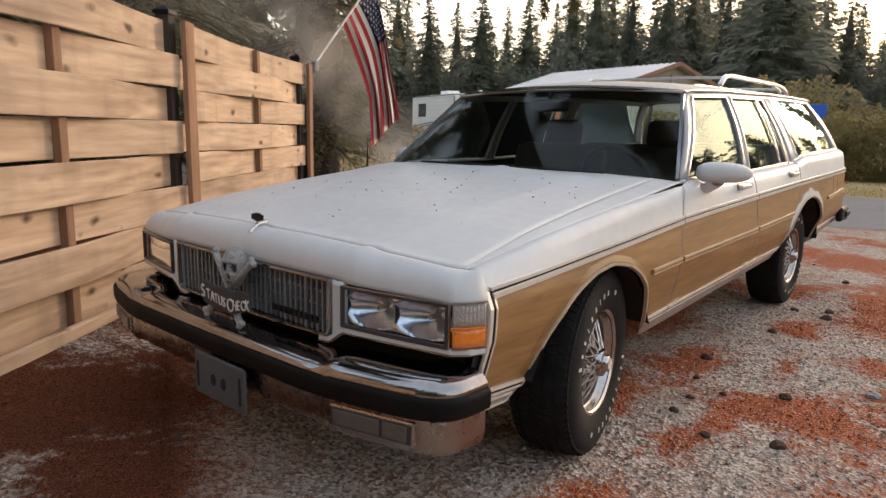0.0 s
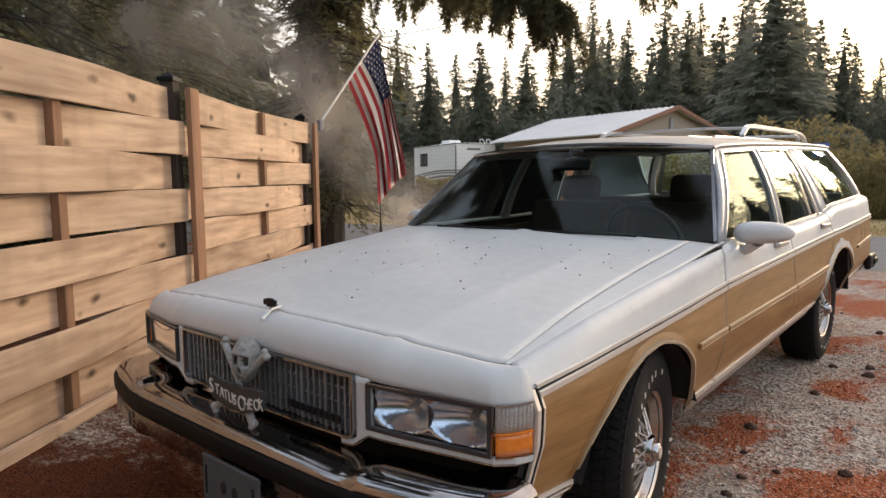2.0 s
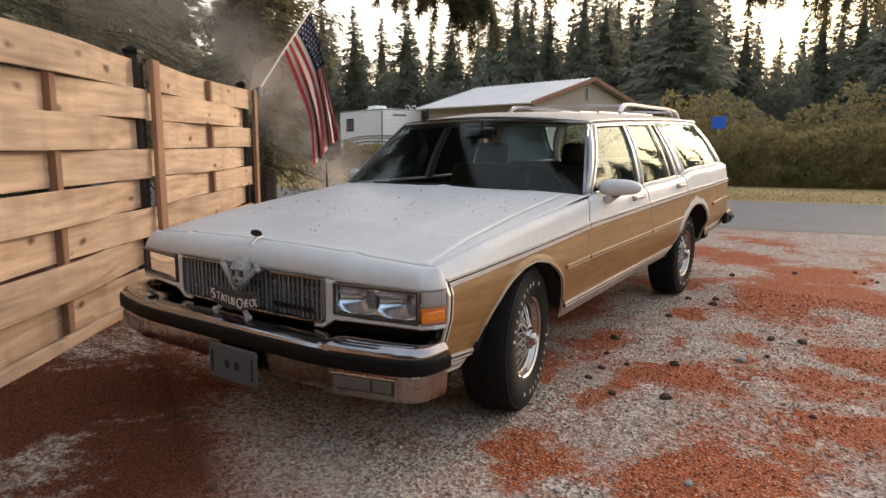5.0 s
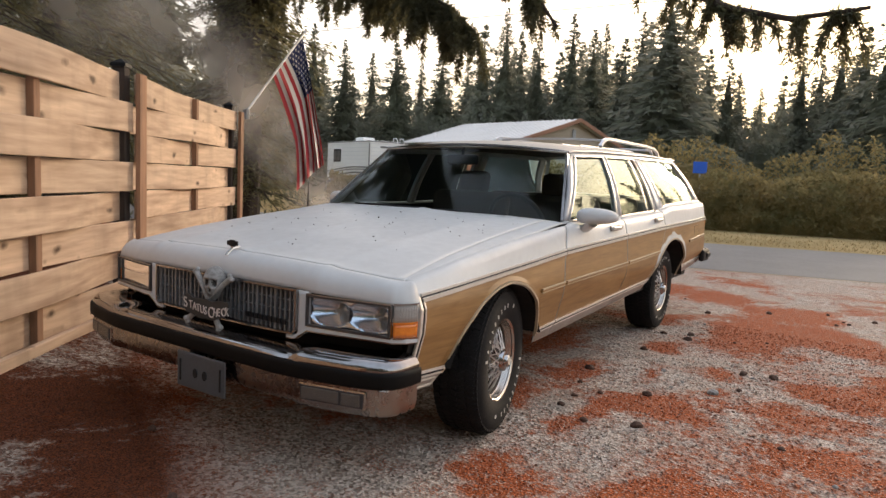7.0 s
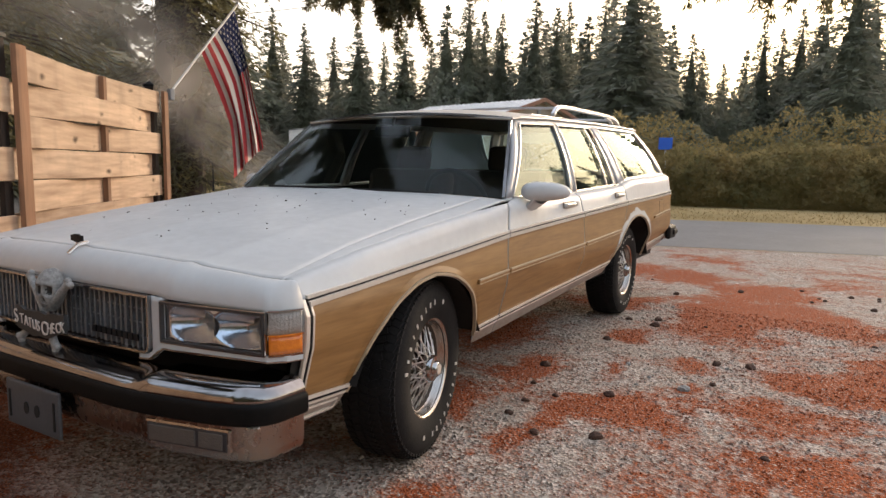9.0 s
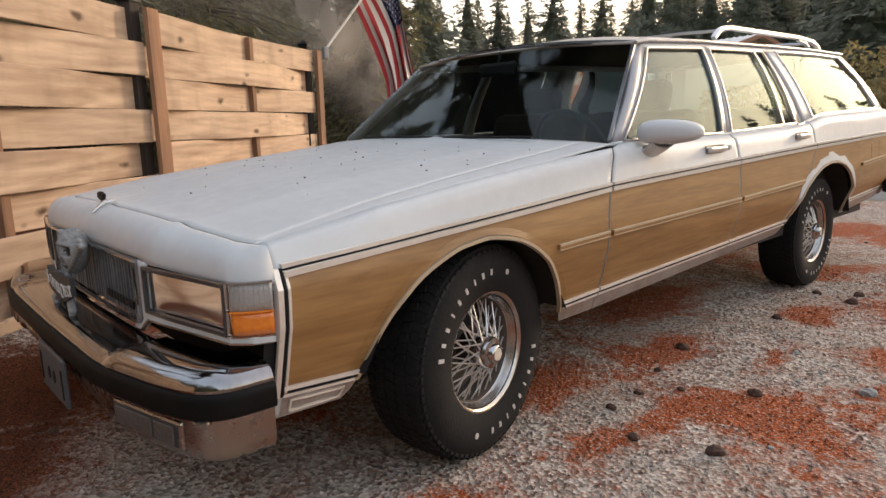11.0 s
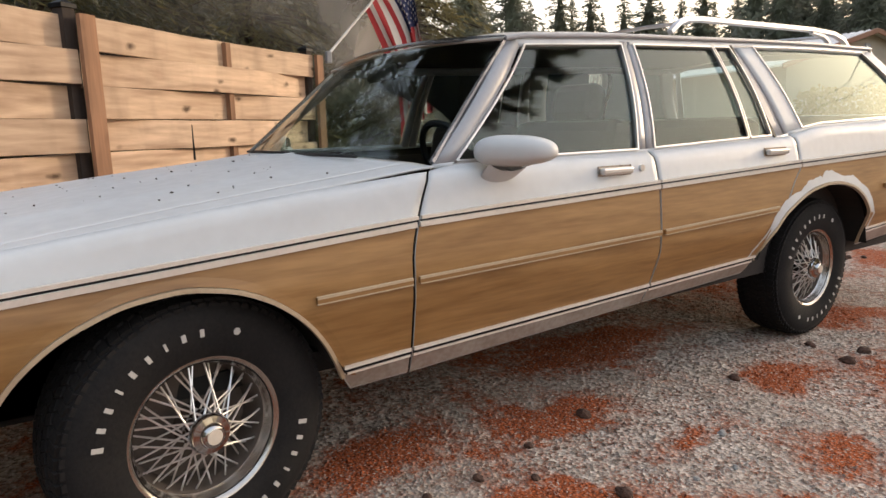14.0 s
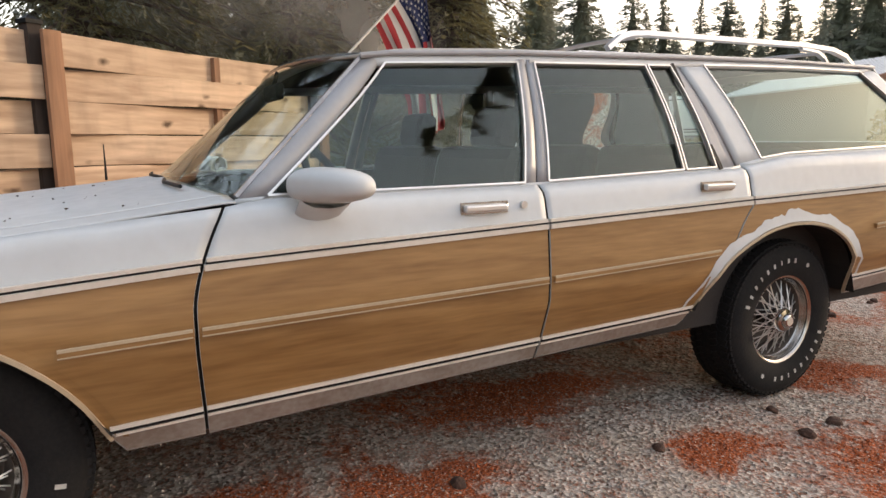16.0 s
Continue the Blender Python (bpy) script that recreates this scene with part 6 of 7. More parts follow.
# the shed
def make_shed():
    A, B = Vector((-10.0, 28.2, 0)), Vector((-17.9, 30.45, 0))
    d = (B - A).normalized()
    nrm = Vector((-d.y, d.x, 0))
    if nrm.y > 0:
        nrm = -nrm  # toward the road
    th = thing("metal_roofed_shed", "long tan shed with a pale metal roof and brown gable trim", "shed", tuple((A + B) / 2))
    R, E, HW = 4.42, 3.12, 4.3
    wall = bmesh.new()
    rows = []
    for s in (0.35, (B - A).length - 0.35):
        c = A + d * s
        rows.append([wall.verts.new(q) for q in (c + nrm * (HW - 0.4), c + nrm * (HW - 0.4) + Vector((0, 0, E)), c + Vector((0, 0, R - 0.08)), c - nrm * (HW - 0.4) + Vector((0, 0, E)), c - nrm * (HW - 0.4))])
    for k in range(4):
        wall.faces.new((rows[0][k], rows[0][k + 1], rows[1][k + 1], rows[1][k]))
    wall.faces.new(rows[0])
    wall.faces.new(rows[1][::-1])
    bmesh.ops.recalc_face_normals(wall, faces=wall.faces[:])
    part("wall", wall, SIDING, th, "tan board siding")
    for sgn in (1, -1):
        roof = part("roof", grid(lambda u, v: A + d * ((B - A).length * u) + nrm * (sgn * HW * 1.04 * v) + Vector((0, 0, R - (R - E) * 1.04 * v)), span(0, 1, 2), span(0, 1, 2), flip=sgn < 0), ROOFMETAL, th, "pale ribbed metal roofing", solid=0.06)
        for i in range(25):
            c = A + d * ((B - A).length * i / 24)
            part("roof_rib", strip([c + Vector((0, 0, R + 0.01)), c + nrm * (sgn * HW * 1.04) + Vector((0, 0, R - (R - E) * 1.04 + 0.01))], (0, 0, 1), 0.05, 0.03), ROOFMETAL, roof)
        part("gable_trim", strip([A - d * 0.03 + Vector((0, 0, R - 0.05)), A - d * 0.03 + nrm * (sgn * HW * 1.04) + Vector((0, 0, R - (R - E) * 1.04 - 0.05))], -d, 0.20, 0.03), RUSTTRIM, th, "brown gable trim")
    part("gable_vent", box((0.05, 0.4, 0.5), tuple(A + d * 0.33 + Vector((0, 0, R - 0.75)))), GREY, th)
    return th


make_shed()

# a blue sign over the hedge, cables and poles
sg = thing("blue_sign", "small plain blue sign on a post behind the hedge", "sign", (-3.0, 22.3, 0))
BLUE = material("blue_paint", (0.03, 0.12, 0.55), 0.5, 0, 0, 3, 0.3)
part("sign_panel", box((0.48, 0.03, 0.42), (-3.0, 22.3, 2.05)), BLUE, sg, "plain blue panel", bevel=0.01)
part("sign_post", tube([(-3.0, 22.35, -0.1), (-3.0, 22.35, 2.15)], 0.03), GREY, sg)
CABLE = material("cable", (0.05, 0.05, 0.05), 0.6, 0, 0, 5, 0.3)
pole_a, pole_b = Vector((-26, 6.6, 0)), Vector((20, 26, 0))
for i, p in enumerate((pole_a, pole_b)):
    tp_ = thing("utility_pole", "weathered wooden utility pole", "pole", tuple(p))
    part("pole", tube([p - Vector((0, 0, 0.2)), p + Vector((0, 0, 9))], [0.16, 0.11], 12), BARK, tp_)
    part("cross_arm", box((0.1, 1.8, 0.12), (p.x, p.y, 8.4)), BARK, tp_)
for z, z1, dy, sag in ((8.5, 8.5, -0.7, 1.0), (8.5, 8.5, 0.7, 1.0), (4.2, 8.9, 0, 0.15)):
    pts_ = [pole_a.lerp(pole_b, t) + Vector((0, dy, z + (z1 - z) * t - sag * math.sin(math.pi * t))) for t in span(0, 1, 20)]
    tagged(part("power_cable", tube(pts_, 0.012, 5), CABLE), "thin black overhead power cable", "cable", "overhead cables")


# ---- smoke ----
def make_smoke():
    """Thin smoke as many faint round wisps, each fading out to its rim."""
    m = bpy.data.materials.new("grey_smoke")
    m.use_nodes = True
    n, l = m.node_tree.nodes, m.node_tree.links
    n.remove(n["Principled BSDF"])
    at, tr, df, tl, both, mx = n.new("ShaderNodeAttribute"), n.new("ShaderNodeBsdfTransparent"), n.new("ShaderNodeBsdfDiffuse"), n.new("ShaderNodeBsdfTranslucent"), n.new("ShaderNodeMixShader"), n.new("ShaderNodeMixShader")
    at.attribute_name = "wisp_share"
    df.inputs["Color"].default_value = tl.inputs["Color"].default_value = (0.62, 0.59, 0.56, 1)
    l.new(df.outputs[0], both.inputs[1])
    l.new(tl.outputs[0], both.inputs[2])
    wisp, thin, mul = n.new("ShaderNodeTexNoise"), n.new("ShaderNodeMapRange"), n.new("ShaderNodeMath")
    wisp.inputs["Scale"].default_value, wisp.inputs["Detail"].default_value = 1.6, 4
    thin.inputs["From Min"].default_value, thin.inputs["From Max"].default_value = 0.35, 0.6
    mul.operation = "MULTIPLY"
    tc = n.new("ShaderNodeTexCoord")
    l.new(tc.outputs["Object"], wisp.inputs["Vector"])
    l.new(wisp.outputs["Fac"], thin.inputs["Value"])
    l.new(thin.outputs[0], mul.inputs[0])
    l.new(at.outputs["Fac"], mul.inputs[1])
    l.new(mul.outputs[0], mx.inputs[0])
    l.new(tr.outputs[0], mx.inputs[1])
    l.new(both.outputs[0], mx.inputs[2])
    l.new(mx.outputs[0], n["Material Output"].inputs["Surface"])
    way = [((-4.5, 4.5, 0.35), 0.5), ((-4.8, 4.3, 1.2), 0.6), ((-5.3, 3.8, 2.2), 0.75), ((-6.1, 3.0, 3.2), 0.95), ((-7.1, 2.0, 4.2), 1.2)]
    rs = np.random.RandomState(8)
    vs, fs, dens = [], [], []
    for i in range(15):
        u = min(3.999, i * 0.38) if i < 11 else 0.12 * (i - 11)
        k, f = int(u), u % 1
        c = np.array(way[k][0]) * (1 - f) + np.array(way[k + 1][0]) * f
        spread = way[k][1] * (1 - f) + way[k + 1][1] * f
        c = c + rs.normal(0, 0.22, 3) * spread + (np.array([0.45, 0.5, 0.12]) * (i - 11) if i > 10 else 0)
        r = spread * rs.uniform(1.1, 1.4)
        a = np.array([rs.normal(0.5, 0.3), rs.normal(0.6, 0.3), rs.normal(0, 0.3)])
        a /= np.linalg.norm(a)
        b = np.cross(a, np.array([rs.normal(0.8, 0.2), rs.normal(-0.6, 0.2), 0.1]))
        b /= np.linalg.norm(b)
        o = len(vs)
        vs.append(c)
        dens.append(0.50)
        for ring, (q, dn) in enumerate(((0.33, 0.36), (0.66, 0.12), (1.0, 0.0))):
            for j in range(16):
                t = j * math.tau / 16
                vs.append(c + (a * math.cos(t) + b * math.sin(t)) * r * q)
                dens.append(dn)
        for j in range(16):
            jj = (j + 1) % 16
            fs.append((o, o + 1 + j, o + 1 + jj))
            for ring in (0, 1):
                p = o + 1 + ring * 16
                fs.append((p + j, p + 16 + j, p + 16 + jj, p + jj))
    ob = mesh_thing("smoke", [tuple(v) for v in vs], fs, m)
    ob.data.attributes.new("wisp_share", "FLOAT", "POINT").data.foreach_set("value", dens)
    ob.data.polygons.foreach_set("use_smooth", [True] * len(ob.data.polygons))
    ob.visible_shadow = False
    return tagged(ob, "thin grey smoke drifting up behind the fence", "smoke", kind="stuff")


make_smoke()


# ---- the flag ----
STRIPE_R = material("flag_red", (0.36, 0.025, 0.03), 0.85, 0, 0, 20, 0.3, (0.25, 0.02, 0.02), 0.1, 300)
STRIPE_W = material("flag_white", (0.62, 0.58, 0.54), 0.85, 0, 0, 20, 0.3, (0.5, 0.46, 0.42), 0.1, 300)
CANTON = material("flag_blue", (0.02, 0.03, 0.10), 0.85, 0, 0, 20, 0.3, (0.015, 0.02, 0.06), 0.1, 300)


def make_flag():
    foot, tip = Vector((-3.97, 2.585, 1.85)), Vector((-4.30, 3.83, 3.045))
    fp = thing("flag_pole", "slim white pole slanting from the fence post", "flagpole", tuple(foot))
    part("pole", tube([foot, tip], 0.013, 10), RVWHITE, fp)
    part("finial", cyl(0.02, 0.012, 0.05, Matrix.Translation(tip), 10), GREY, fp)
    part("bracket", box((0.06, 0.06, 0.12), tuple(foot - Vector((0, 0, 0.03)))), GREY, fp, bevel=0.01)
    d = (foot - tip).normalized()
    fl = thing("flag", "limp flag with red and white stripes and a starred blue field", "flag", tuple(tip + d * 0.5))
    hoist = 0.92
    out = Vector((0.55, 0.25, 0)).normalized()
    view = Vector((0.62, -0.72, 0)).normalized()

    def cloth(h, f):
        """h: 0..1 down the hoist from the tip, f: 0..1 out along the fly, which hangs."""
        top = tip + d * (0.10 + hoist * h)
        x = f * 1.68
        gather = 1 - 0.55 * min(1, f * 1.6)
        h2 = h * 0.45 if h < 0.5 else 0.225 + (h - 0.5) * 1.55
        soft = min(1, f * 2.5)
        top = tip + d * (0.10 + hoist * (h * (1 - soft) + h2 * soft))
        mid = tip + d * (0.10 + hoist * 0.36)
        base = mid.lerp(top, gather) if f > 0 else top
        p = base + Vector((0, 0, -1)) * x * (0.93 + 0.05 * h) + out * (0.22 * math.sin(f * 1.6) + 0.20 * f * (1 - h))
        fold = 0.05 * min(1, f * 3) * math.sin(h * 17 + f * 3.0) + 0.03 * math.sin(h * 31 + f * 6)
        return p + view * fold * (0.4 + f)
    for i in range(13):
        h0, h1 = i / 13, (i + 1) / 13
        f0 = 0.40 if i < 7 else 0.0
        bm = grid(lambda f, h: cloth(h, f), span(f0, 1, 26), span(h0, h1, 4))
        part("stripe", bm, STRIPE_W if i % 2 else STRIPE_R, fl, "white stripe" if i % 2 else "red stripe", smooth=True)
    part("blue_field", grid(lambda f, h: cloth(h, f), span(0, 0.40, 14), span(0, 7 / 13, 16)), CANTON, fl, "dark blue field", smooth=True)
    bm = bmesh.new()
    for r in range(9):
        for c in range(6 if r % 2 == 0 else 5):
            f, h = 0.40 * (2 * c + 1 + (r % 2)) / 12, 7 / 13 * (r + 1) / 10
            p = cloth(h, f) + view * 0.004
            e1 = (cloth(h, f + 0.01) - cloth(h, f)).normalized()
            e2 = (cloth(h + 0.01, f) - cloth(h, f)).normalized()
            vs = [bm.verts.new(p + (e1 * math.cos(a * math.pi / 5) + e2 * math.sin(a * math.pi / 5)) * (0.024 if a % 2 == 0 else 0.010)) for a in range(10)]
            bm.faces.new(vs)
    tagged(part("stars", bm, STRIPE_W, fl, "rows of small white stars"), kind="stuff")


make_flag()


# ---- small things on the car ----
BONE = material("grey_bone", (0.33, 0.33, 0.32), 0.8, 0, 0, 14, 0.9, (0.15, 0.145, 0.14), 0.12, 60)
SIGNBLACK = material("sign_black", (0.022, 0.022, 0.022), 0.6, 0, 0, 20, 0.5, (0.05, 0.05, 0.05), 0.2, 80)


def make_skull_sign():
    at = Vector((0.02, -0.905, 0.60))
    th = thing("skull_ornament", "grey skull and crossbones with hand-lettered board on the grille", "ornament", tuple(at))
    bm = bmesh.new()
    bmesh.ops.create_uvsphere(bm, u_segments=96, v_segments=72, radius=1.0)
    hollow = []
    for v in bm.verts:
        x, y, z = v.co
        jaw = max(0.0, -z - 0.05)
        eye = math.exp(-(((abs(x) - 0.36) / 0.24) ** 4 + ((z - 0.02 + 0.12 * (abs(x) - 0.36)) / 0.21) ** 4))
        nose = math.exp(-((x / (0.12 + 0.25 * max(0, -0.30 - z))) ** 4 + ((z + 0.38) / 0.12) ** 4))
        teeth = math.exp(-((z + 0.70) / 0.10) ** 4) * (0.5 + 0.5 * math.cos(x * 40)) * (abs(x) < 0.6)
        k = min(1.0, eye + nose + 0.5 * teeth) if y < 0 else 0
        if (y < 0) and (eye + nose > 0.42 or teeth > 0.72):
            hollow.append(v)
        v.co = (x * 0.045 * (1 - 0.36 * jaw), y * 0.048 * (1 - 0.42 * k) + 0.006 * jaw - 0.003 * math.exp(-((z - 0.32) / 0.08) ** 2) * (y < 0), z * (0.068 if z > 0 else 0.080))
    hollow = set(hollow)
    for f in bm.faces:
        if all(v in hollow for v in f.verts):
            f.material_index = 1
    bmesh.ops.transform(bm, matrix=Matrix.Translation((0.015, -0.940, 0.700)) @ Matrix.Rotation(radians(24), 4, "Z") @ Matrix.Rotation(radians(4), 4, "Y"), verts=bm.verts[:])
    part("skull", bm, BONE, th, "weathered grey skull", smooth=60).data.materials.append(SIGNBLACK)
    for a, b in (((-0.098, -0.945, 0.735), (0.108, -0.985, 0.523)), ((0.118, -0.940, 0.728), (-0.108, -0.982, 0.526))):
        A, B = Vector(a), Vector(b)
        d = (B - A).normalized()
        p = Vector((d.z, 0, -d.x))
        bm = tube([A, A.lerp(B, 0.12), A.lerp(B, 0.3), A.lerp(B, 0.7), A.lerp(B, 0.88), B], [0.012, 0.012, 0.009, 0.009, 0.012, 0.012], 10)
        for e in (A, B):
            for s in (1, -1):
                r = bmesh.ops.create_uvsphere(bm, u_segments=10, v_segments=8, radius=0.0115)
                bmesh.ops.transform(bm, matrix=Matrix.Translation(e + p * s * 0.009), verts=r["verts"])
        part("bone", bm, BONE, th, "grey crossbone", smooth=True)
    def edge(u):
        return 0.010 * noise.noise((u * 7, 0, 0)) + 0.012 * math.sin(u * 3)
    bm = bmesh.new()
    fr, bk = [], []
    outline = [(-0.140 + 0.28 * i / 14, 0.640 - 0.020 * math.sin(math.pi * i / 14) + edge(i / 14)) for i in range(15)] + [(0.140 - 0.28 * i / 14, 0.580 - 0.018 * math.sin(math.pi * i / 14) + edge(i / 14 + 3)) for i in range(15)]
    for x, z in outline:
        fr.append(bm.verts.new((x + 0.035, -0.996, z)))
        bk.append(bm.verts.new((x + 0.035, -0.984, z)))
    bm.faces.new(fr)
    bm.faces.new(bk[::-1])
    for i in range(len(fr)):
        j = (i + 1) % len(fr)
        bm.faces.new((fr[i], bk[i], bk[j], fr[j]))
    bmesh.ops.recalc_face_normals(bm, faces=bm.faces[:])
    board = part("sign_board", bm, SIGNBLACK, th, "ragged black board")
    x = -0.140
    for word in ("STATUS", "CHECK"):
        for i, ch in enumerate(word):
            cu = bpy.data.curves.new("letter", "FONT")
            cu.body, cu.size, cu.extrude = ch, 0.064 if i == 0 else 0.047, 0.0015
            cu.materials.append(STRIPE_W)
            o = new("letter", cu)
            o.parent = board
            wd = (0.0325 if i == 0 else 0.0245) * (0.8 if ch in "I" else 1)
            u = (x + 0.140) / 0.28
            o.matrix_basis = Matrix.Translation((x + 0.035, -0.9985, 0.592 - 0.020 * math.sin(math.pi * u) - (0.008 if i == 0 else 0))) @ Matrix.Rotation(radians(90), 4, "X") @ Matrix.Rotation(radians(7 - 14 * u + 3 * math.sin(i * 5)), 4, "Z") @ Matrix.Diagonal((0.80, 1, 1, 1))
            o.matrix_parent_inverse = world_of(board).inverted()
            x += wd
            if "label" not in board:
                board["label"] = "ragged black board"
    return th


make_skull_sign()
# hood ornament
orn = part("hood_ornament", strip([(0, -0.80, 0.838), (0, -0.835, 0.832), (0, -0.868, 0.806)], [(0, -0.3, 1), (0, -0.5, 1), (0, -0.9, 0.5)], 0.014, 0.006), CHROME, CAR, "chrome hood ornament with a dark emblem")
part("ornament_stem", tube([(0, -0.838, 0.833), (0, -0.838, 0.850)], 0.004), CHROME, orn)
bm = box((0.064, 0.010, 0.020), (0, -0.838, 0.856))
box((0.030, 0.011, 0.028), (0, -0.838, 0.856), bm)
part("emblem", bm, BLACKTRIM, orn, "small dark emblem", bevel=0.003)
part("antenna", tube([(-0.80, 0.42, 0.955), (-0.80, 0.42, 1.12)], [0.006, 0.002], 6), BLACKTRIM, CAR, "short stub antenna")

# bark crumbs and needles on the hood
rnd = random.Random(12)
CRUMB = material("bark_crumb", (0.035, 0.022, 0.015), 0.9, 0, 0, 40, 0.5, (0.06, 0.035, 0.02))
crumb = None
for i in range(52):
    x, y = rnd.uniform(-0.62, 0.72), rnd.uniform(-0.62, 0.54)
    s = rnd.uniform(0.3, 0.95)
    m = Matrix.Translation((x, y, top_z(x, y) + 0.003)) @ Matrix.Rotation(rnd.uniform(0, 6), 4, "Z")
    if crumb is None:
        bm = bmesh.new()
        bmesh.ops.create_icosphere(bm, subdivisions=1, radius=0.005)
        for v in bm.verts:
            v.co = (v.co.x * rnd.uniform(0.7, 1.7), v.co.y * rnd.uniform(0.6, 1.1), v.co.z * 0.6)
        crumb = tagged(part("bark_crumb", bm, CRUMB), "small dark crumb of bark lying on the hood", "debris", "crumbs on the hood")
        crumb.matrix_basis = m
    else:
        c = copy_thing(crumb, m)
        c.scale = (s * rnd.choice((1, 1, 1.6)), s * rnd.choice((1, 0.5)), s)

# ---- litter on the ground ----
CONE = material("dark_cone", (0.045, 0.026, 0.018), 0.9, 0, 0, 30, 0.7, (0.11, 0.05, 0.03), 0.6, 80)
STONE = material("stone", (0.30, 0.29, 0.27), 0.9, 0, 0, 12, 0.6, (0.16, 0.155, 0.15), 0.4, 60)


def clump(seed, r):
    rs_ = random.Random(seed)
    bm = bmesh.new()
    bmesh.ops.create_icosphere(bm, subdivisions=2, radius=r)
    for v in bm.verts:
        k = 1 + 0.35 * noise.noise(v.co * (2.2 / r) * 0.4 + Vector((seed, 0, 0))) + rs_.uniform(-0.12, 0.12)
        v.co = Vector((v.co.x * k * 1.25, v.co.y * k, v.co.z * k * 0.8))
    return bm


def scatter(name, label, category, group, mat, count, r, seed, area):
    rs_ = random.Random(seed)
    kinds_ = []
    for i in range(count):
        x, y = rs_.uniform(*area[0]), rs_.uniform(*area[1])
        if abs(x) < 1.0 and -0.9 < y < 4.3:
            continue
        if (Vector((x, y, 0)) - FA).dot(FN) < 0.25 or (mat is STONE and x + 2 * y < -1.8):
            continue
        s = rs_.uniform(0.6, 1.5)
        m = Matrix.Translation((x, y, ground_z(x, y) + r * 0.25 * s)) @ Matrix.Rotation(rs_.uniform(0, 6), 4, "Z")
        if len(kinds_) < 3:
            o = tagged(part(name, clump(seed + i, r), mat, smooth=False), label, category, group)
            o.matrix_basis = m
            kinds_.append(o)
        else:
            c = copy_thing(rs_.choice(kinds_), m)
            c.scale = (s, s, s)


scatter("cone_scrap", "dark chewed fir cone lying on the gravel", "debris", "cone scraps on the gravel", CONE, 110, 0.017, 3, ((-2.0, 4.5), (-3.0, 5.5)))
for i, (x, y, r) in enumerate(((0.85, 1.37, 0.026), (0.98, 0.77, 0.017), (1.08, 0.92, 0.015), (0.91, 1.04, 0.015), (0.98, 0.58, 0.017), (1.17, 0.43, 0.018), (1.31, 1.07, 0.024), (0.98, 2.14, 0.022), (0.95, 2.82, 0.022), (1.16, 2.74, 0.028))):
    o = tagged(part("clod", clump(40 + i, r), CONE, smooth=False), "dark crumbly clod of bark on the gravel", "debris", "clods on the gravel")
    o.matrix_basis = Matrix.Translation((x, y, ground_z(x, y) + r * 0.3))
o = tagged(part("loose_stone", clump(60, 0.026), STONE, smooth=False), "fist-sized grey stone on the gravel", "stone", "loose stones")
o.matrix_basis = Matrix.Translation((1.61, 1.37, ground_z(1.61, 1.37) + 0.008))
scatter("loose_stone", "loose grey stone on the gravel", "stone", "loose stones", STONE, 70, 0.011, 9, ((-1.8, 4.0), (-2.6, 4.0)))


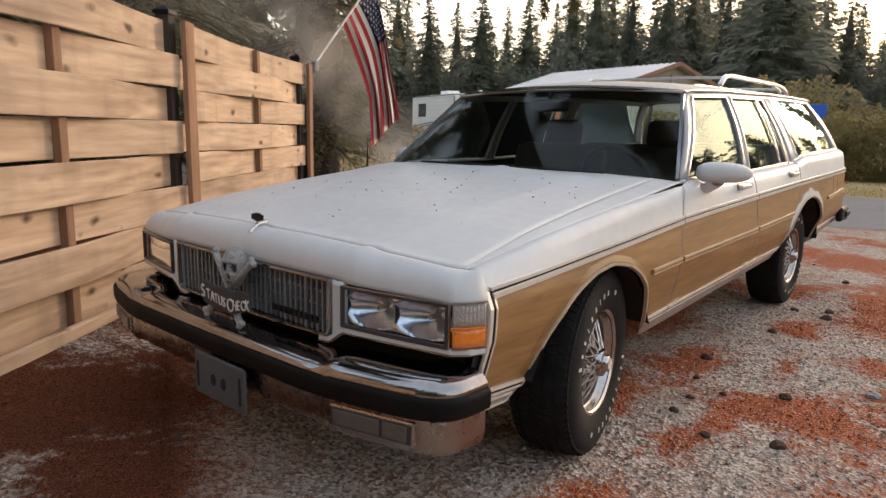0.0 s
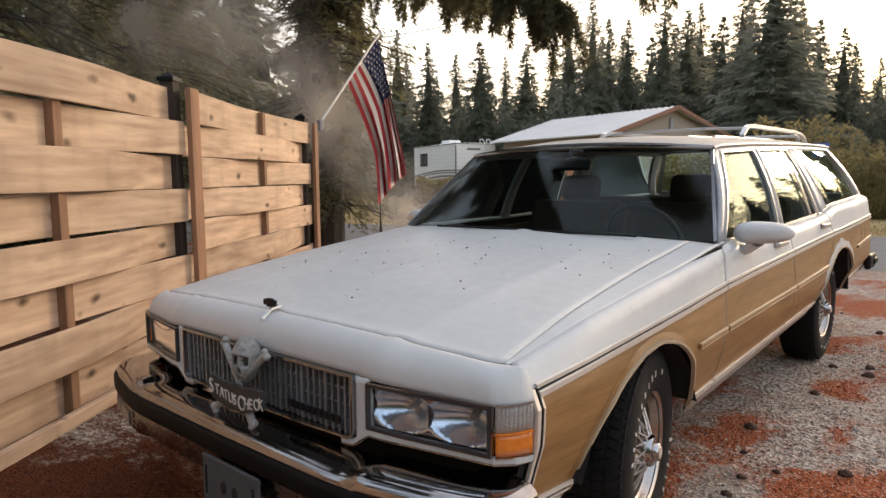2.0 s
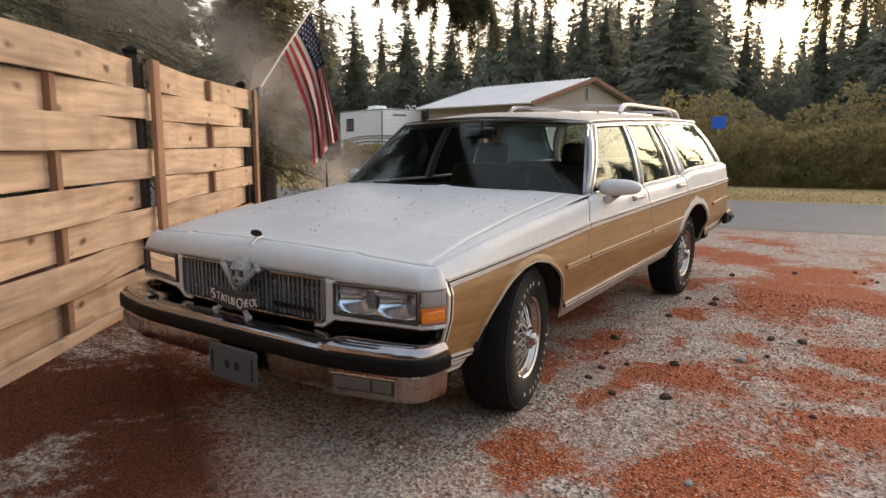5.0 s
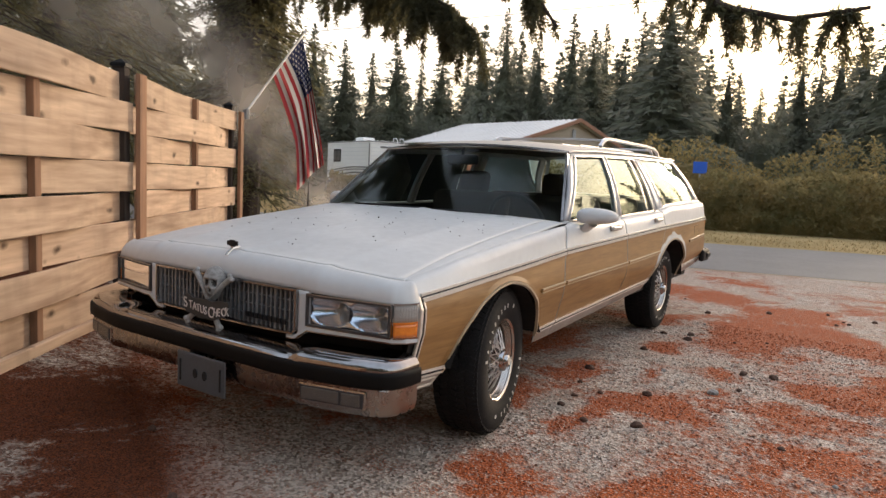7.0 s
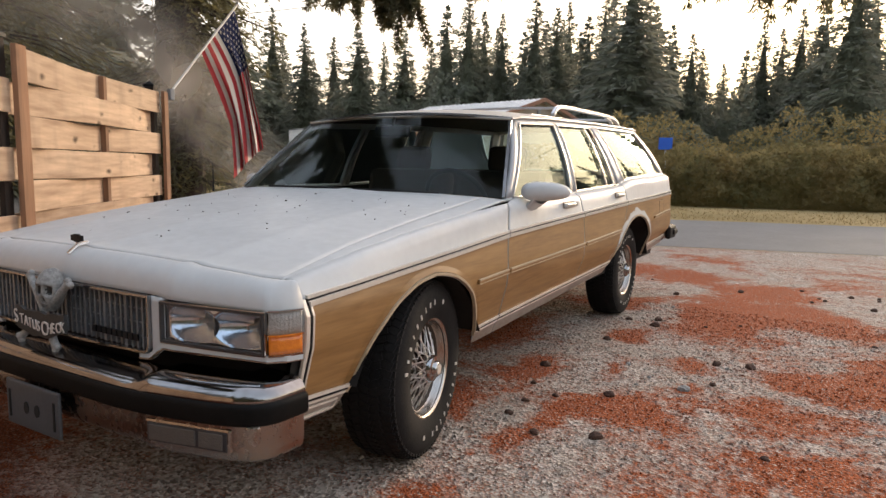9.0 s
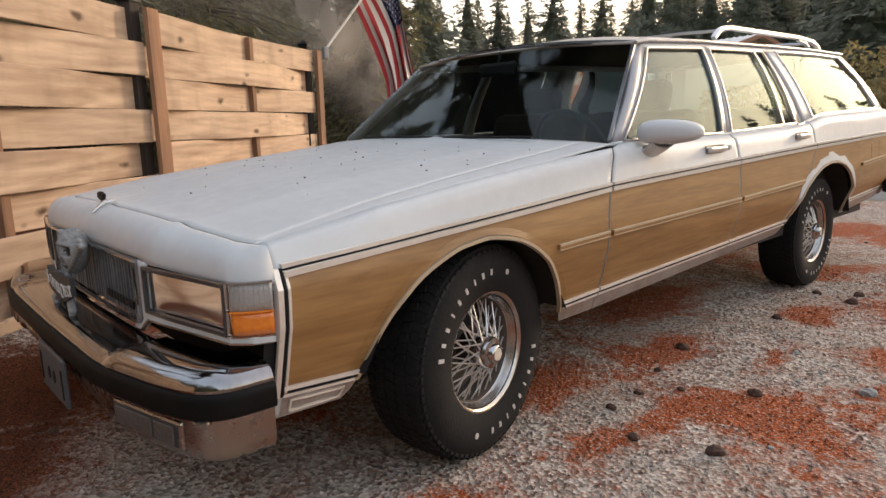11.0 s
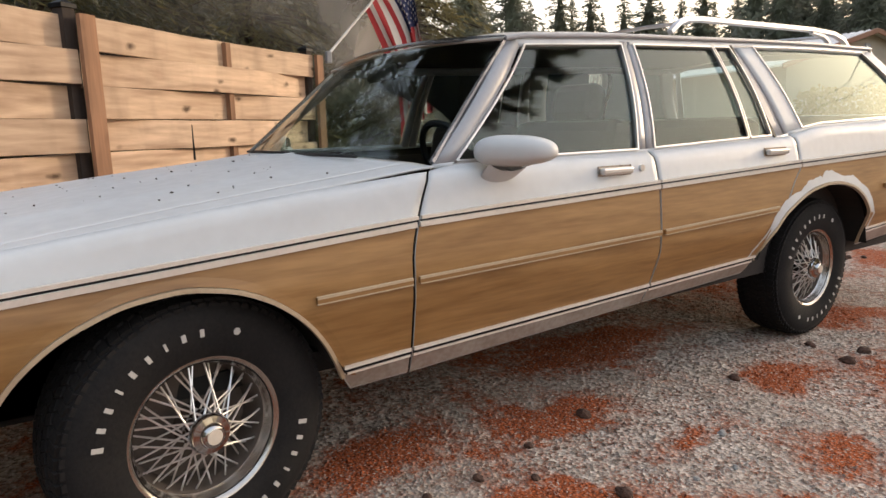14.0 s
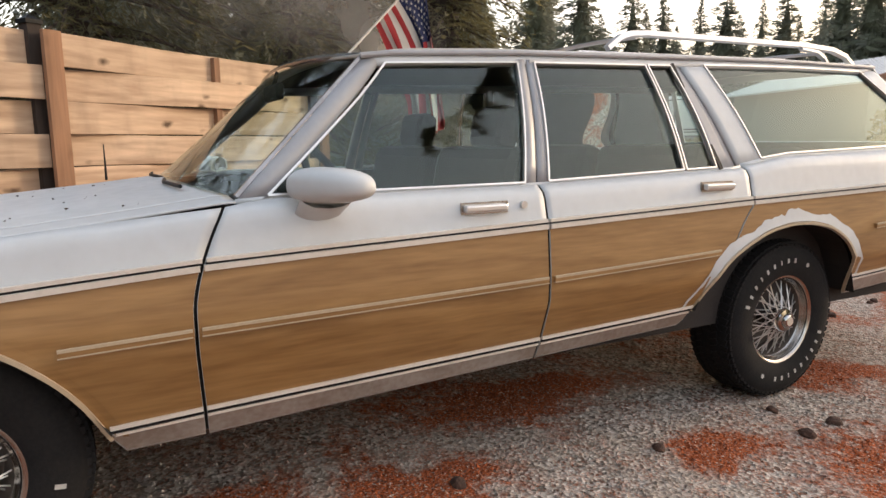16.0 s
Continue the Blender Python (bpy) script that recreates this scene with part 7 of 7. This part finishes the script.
# gravel near the camera: real small stones in one sheet
def gravel_stones(count, seed, area, lo, hi, mat, name, label):
    rs_ = np.random.RandomState(seed)
    x, y = rs_.uniform(*area[0], count), rs_.uniform(*area[1], count)
    base = np.array([(1, 0, 0), (-1, 0, 0), (0, 1, 0), (0, -1, 0), (0, 0, 1), (0, 0, -1)], float)
    tri_ = np.array([(0, 2, 4), (2, 1, 4), (1, 3, 4), (3, 0, 4), (2, 0, 5), (1, 2, 5), (3, 1, 5), (0, 3, 5)])
    keep = ~((x + 2 * y < -1.8) & (x < 0.9) & (rs_.rand(count) < 0.6))  # buried under the needles there
    x, y = x[keep], y[keep]
    count = len(x)
    z = np.array([ground_z(a, b) for a, b in zip(x, y)])
    s = rs_.uniform(lo, hi, count)
    ang = rs_.uniform(0, 6.3, count)
    v = base[None] * (1 + rs_.uniform(-0.35, 0.35, (count, 6, 1))) * s[:, None, None] * np.stack([rs_.uniform(0.8, 1.4, count), np.ones(count), rs_.uniform(0.45, 0.8, count)], 1)[:, None]
    c, sn = np.cos(ang)[:, None], np.sin(ang)[:, None]
    vx, vy = v[..., 0] * c - v[..., 1] * sn, v[..., 0] * sn + v[..., 1] * c
    v = np.stack([vx + x[:, None], vy + y[:, None], v[..., 2] + (z + s * 0.15)[:, None]], -1)
    f = tri_[None] + (np.arange(count) * 6)[:, None, None]
    tagged(mesh_thing(name, v.reshape(-1, 3).tolist(), f.reshape(-1, 3).tolist(), mat), label, "gravel", kind="stuff")


gravel_stones(26000, 5, ((-1.2, 3.6), (-2.4, 3.6)), 0.004, 0.011, GRAVEL, "gravel", "crushed grey stone and needle bits lying loose")


# fallen needles, thick between the bumper and the fence
NEEDLE_LITTER = material("fallen_needles", (0.20, 0.065, 0.026), 0.95, 0, 0, 6, 0.9, (0.05, 0.019, 0.010), spec=0.05)
rs = np.random.RandomState(31)
n = 16000
x, y = rs.uniform(-2.2, 1.0, n), rs.uniform(-2.3, 0.3, n)
keep = (x + 2 * y < -1.5 - 0.5 * rs.rand(n)) & ((x - FA.x) * FN.x + (y - FA.y) * FN.y > 0.06) & ~((np.abs(x) < 0.9) & (y > -0.6))
x, y = x[keep], y[keep]
c = np.stack([x, y, np.array([ground_z(a, b) for a, b in zip(x, y)]) + 0.003], 1)
d = rs.normal(0, 1, (len(x), 3)) * np.array([1, 1, 0.10])
v, f = blades(c, d, 0.032, 0.0016, rs)
tagged(mesh_thing("needle_litter", v.tolist(), f.tolist(), NEEDLE_LITTER), "rust-red fallen fir needles along the fence", "needles", kind="stuff")
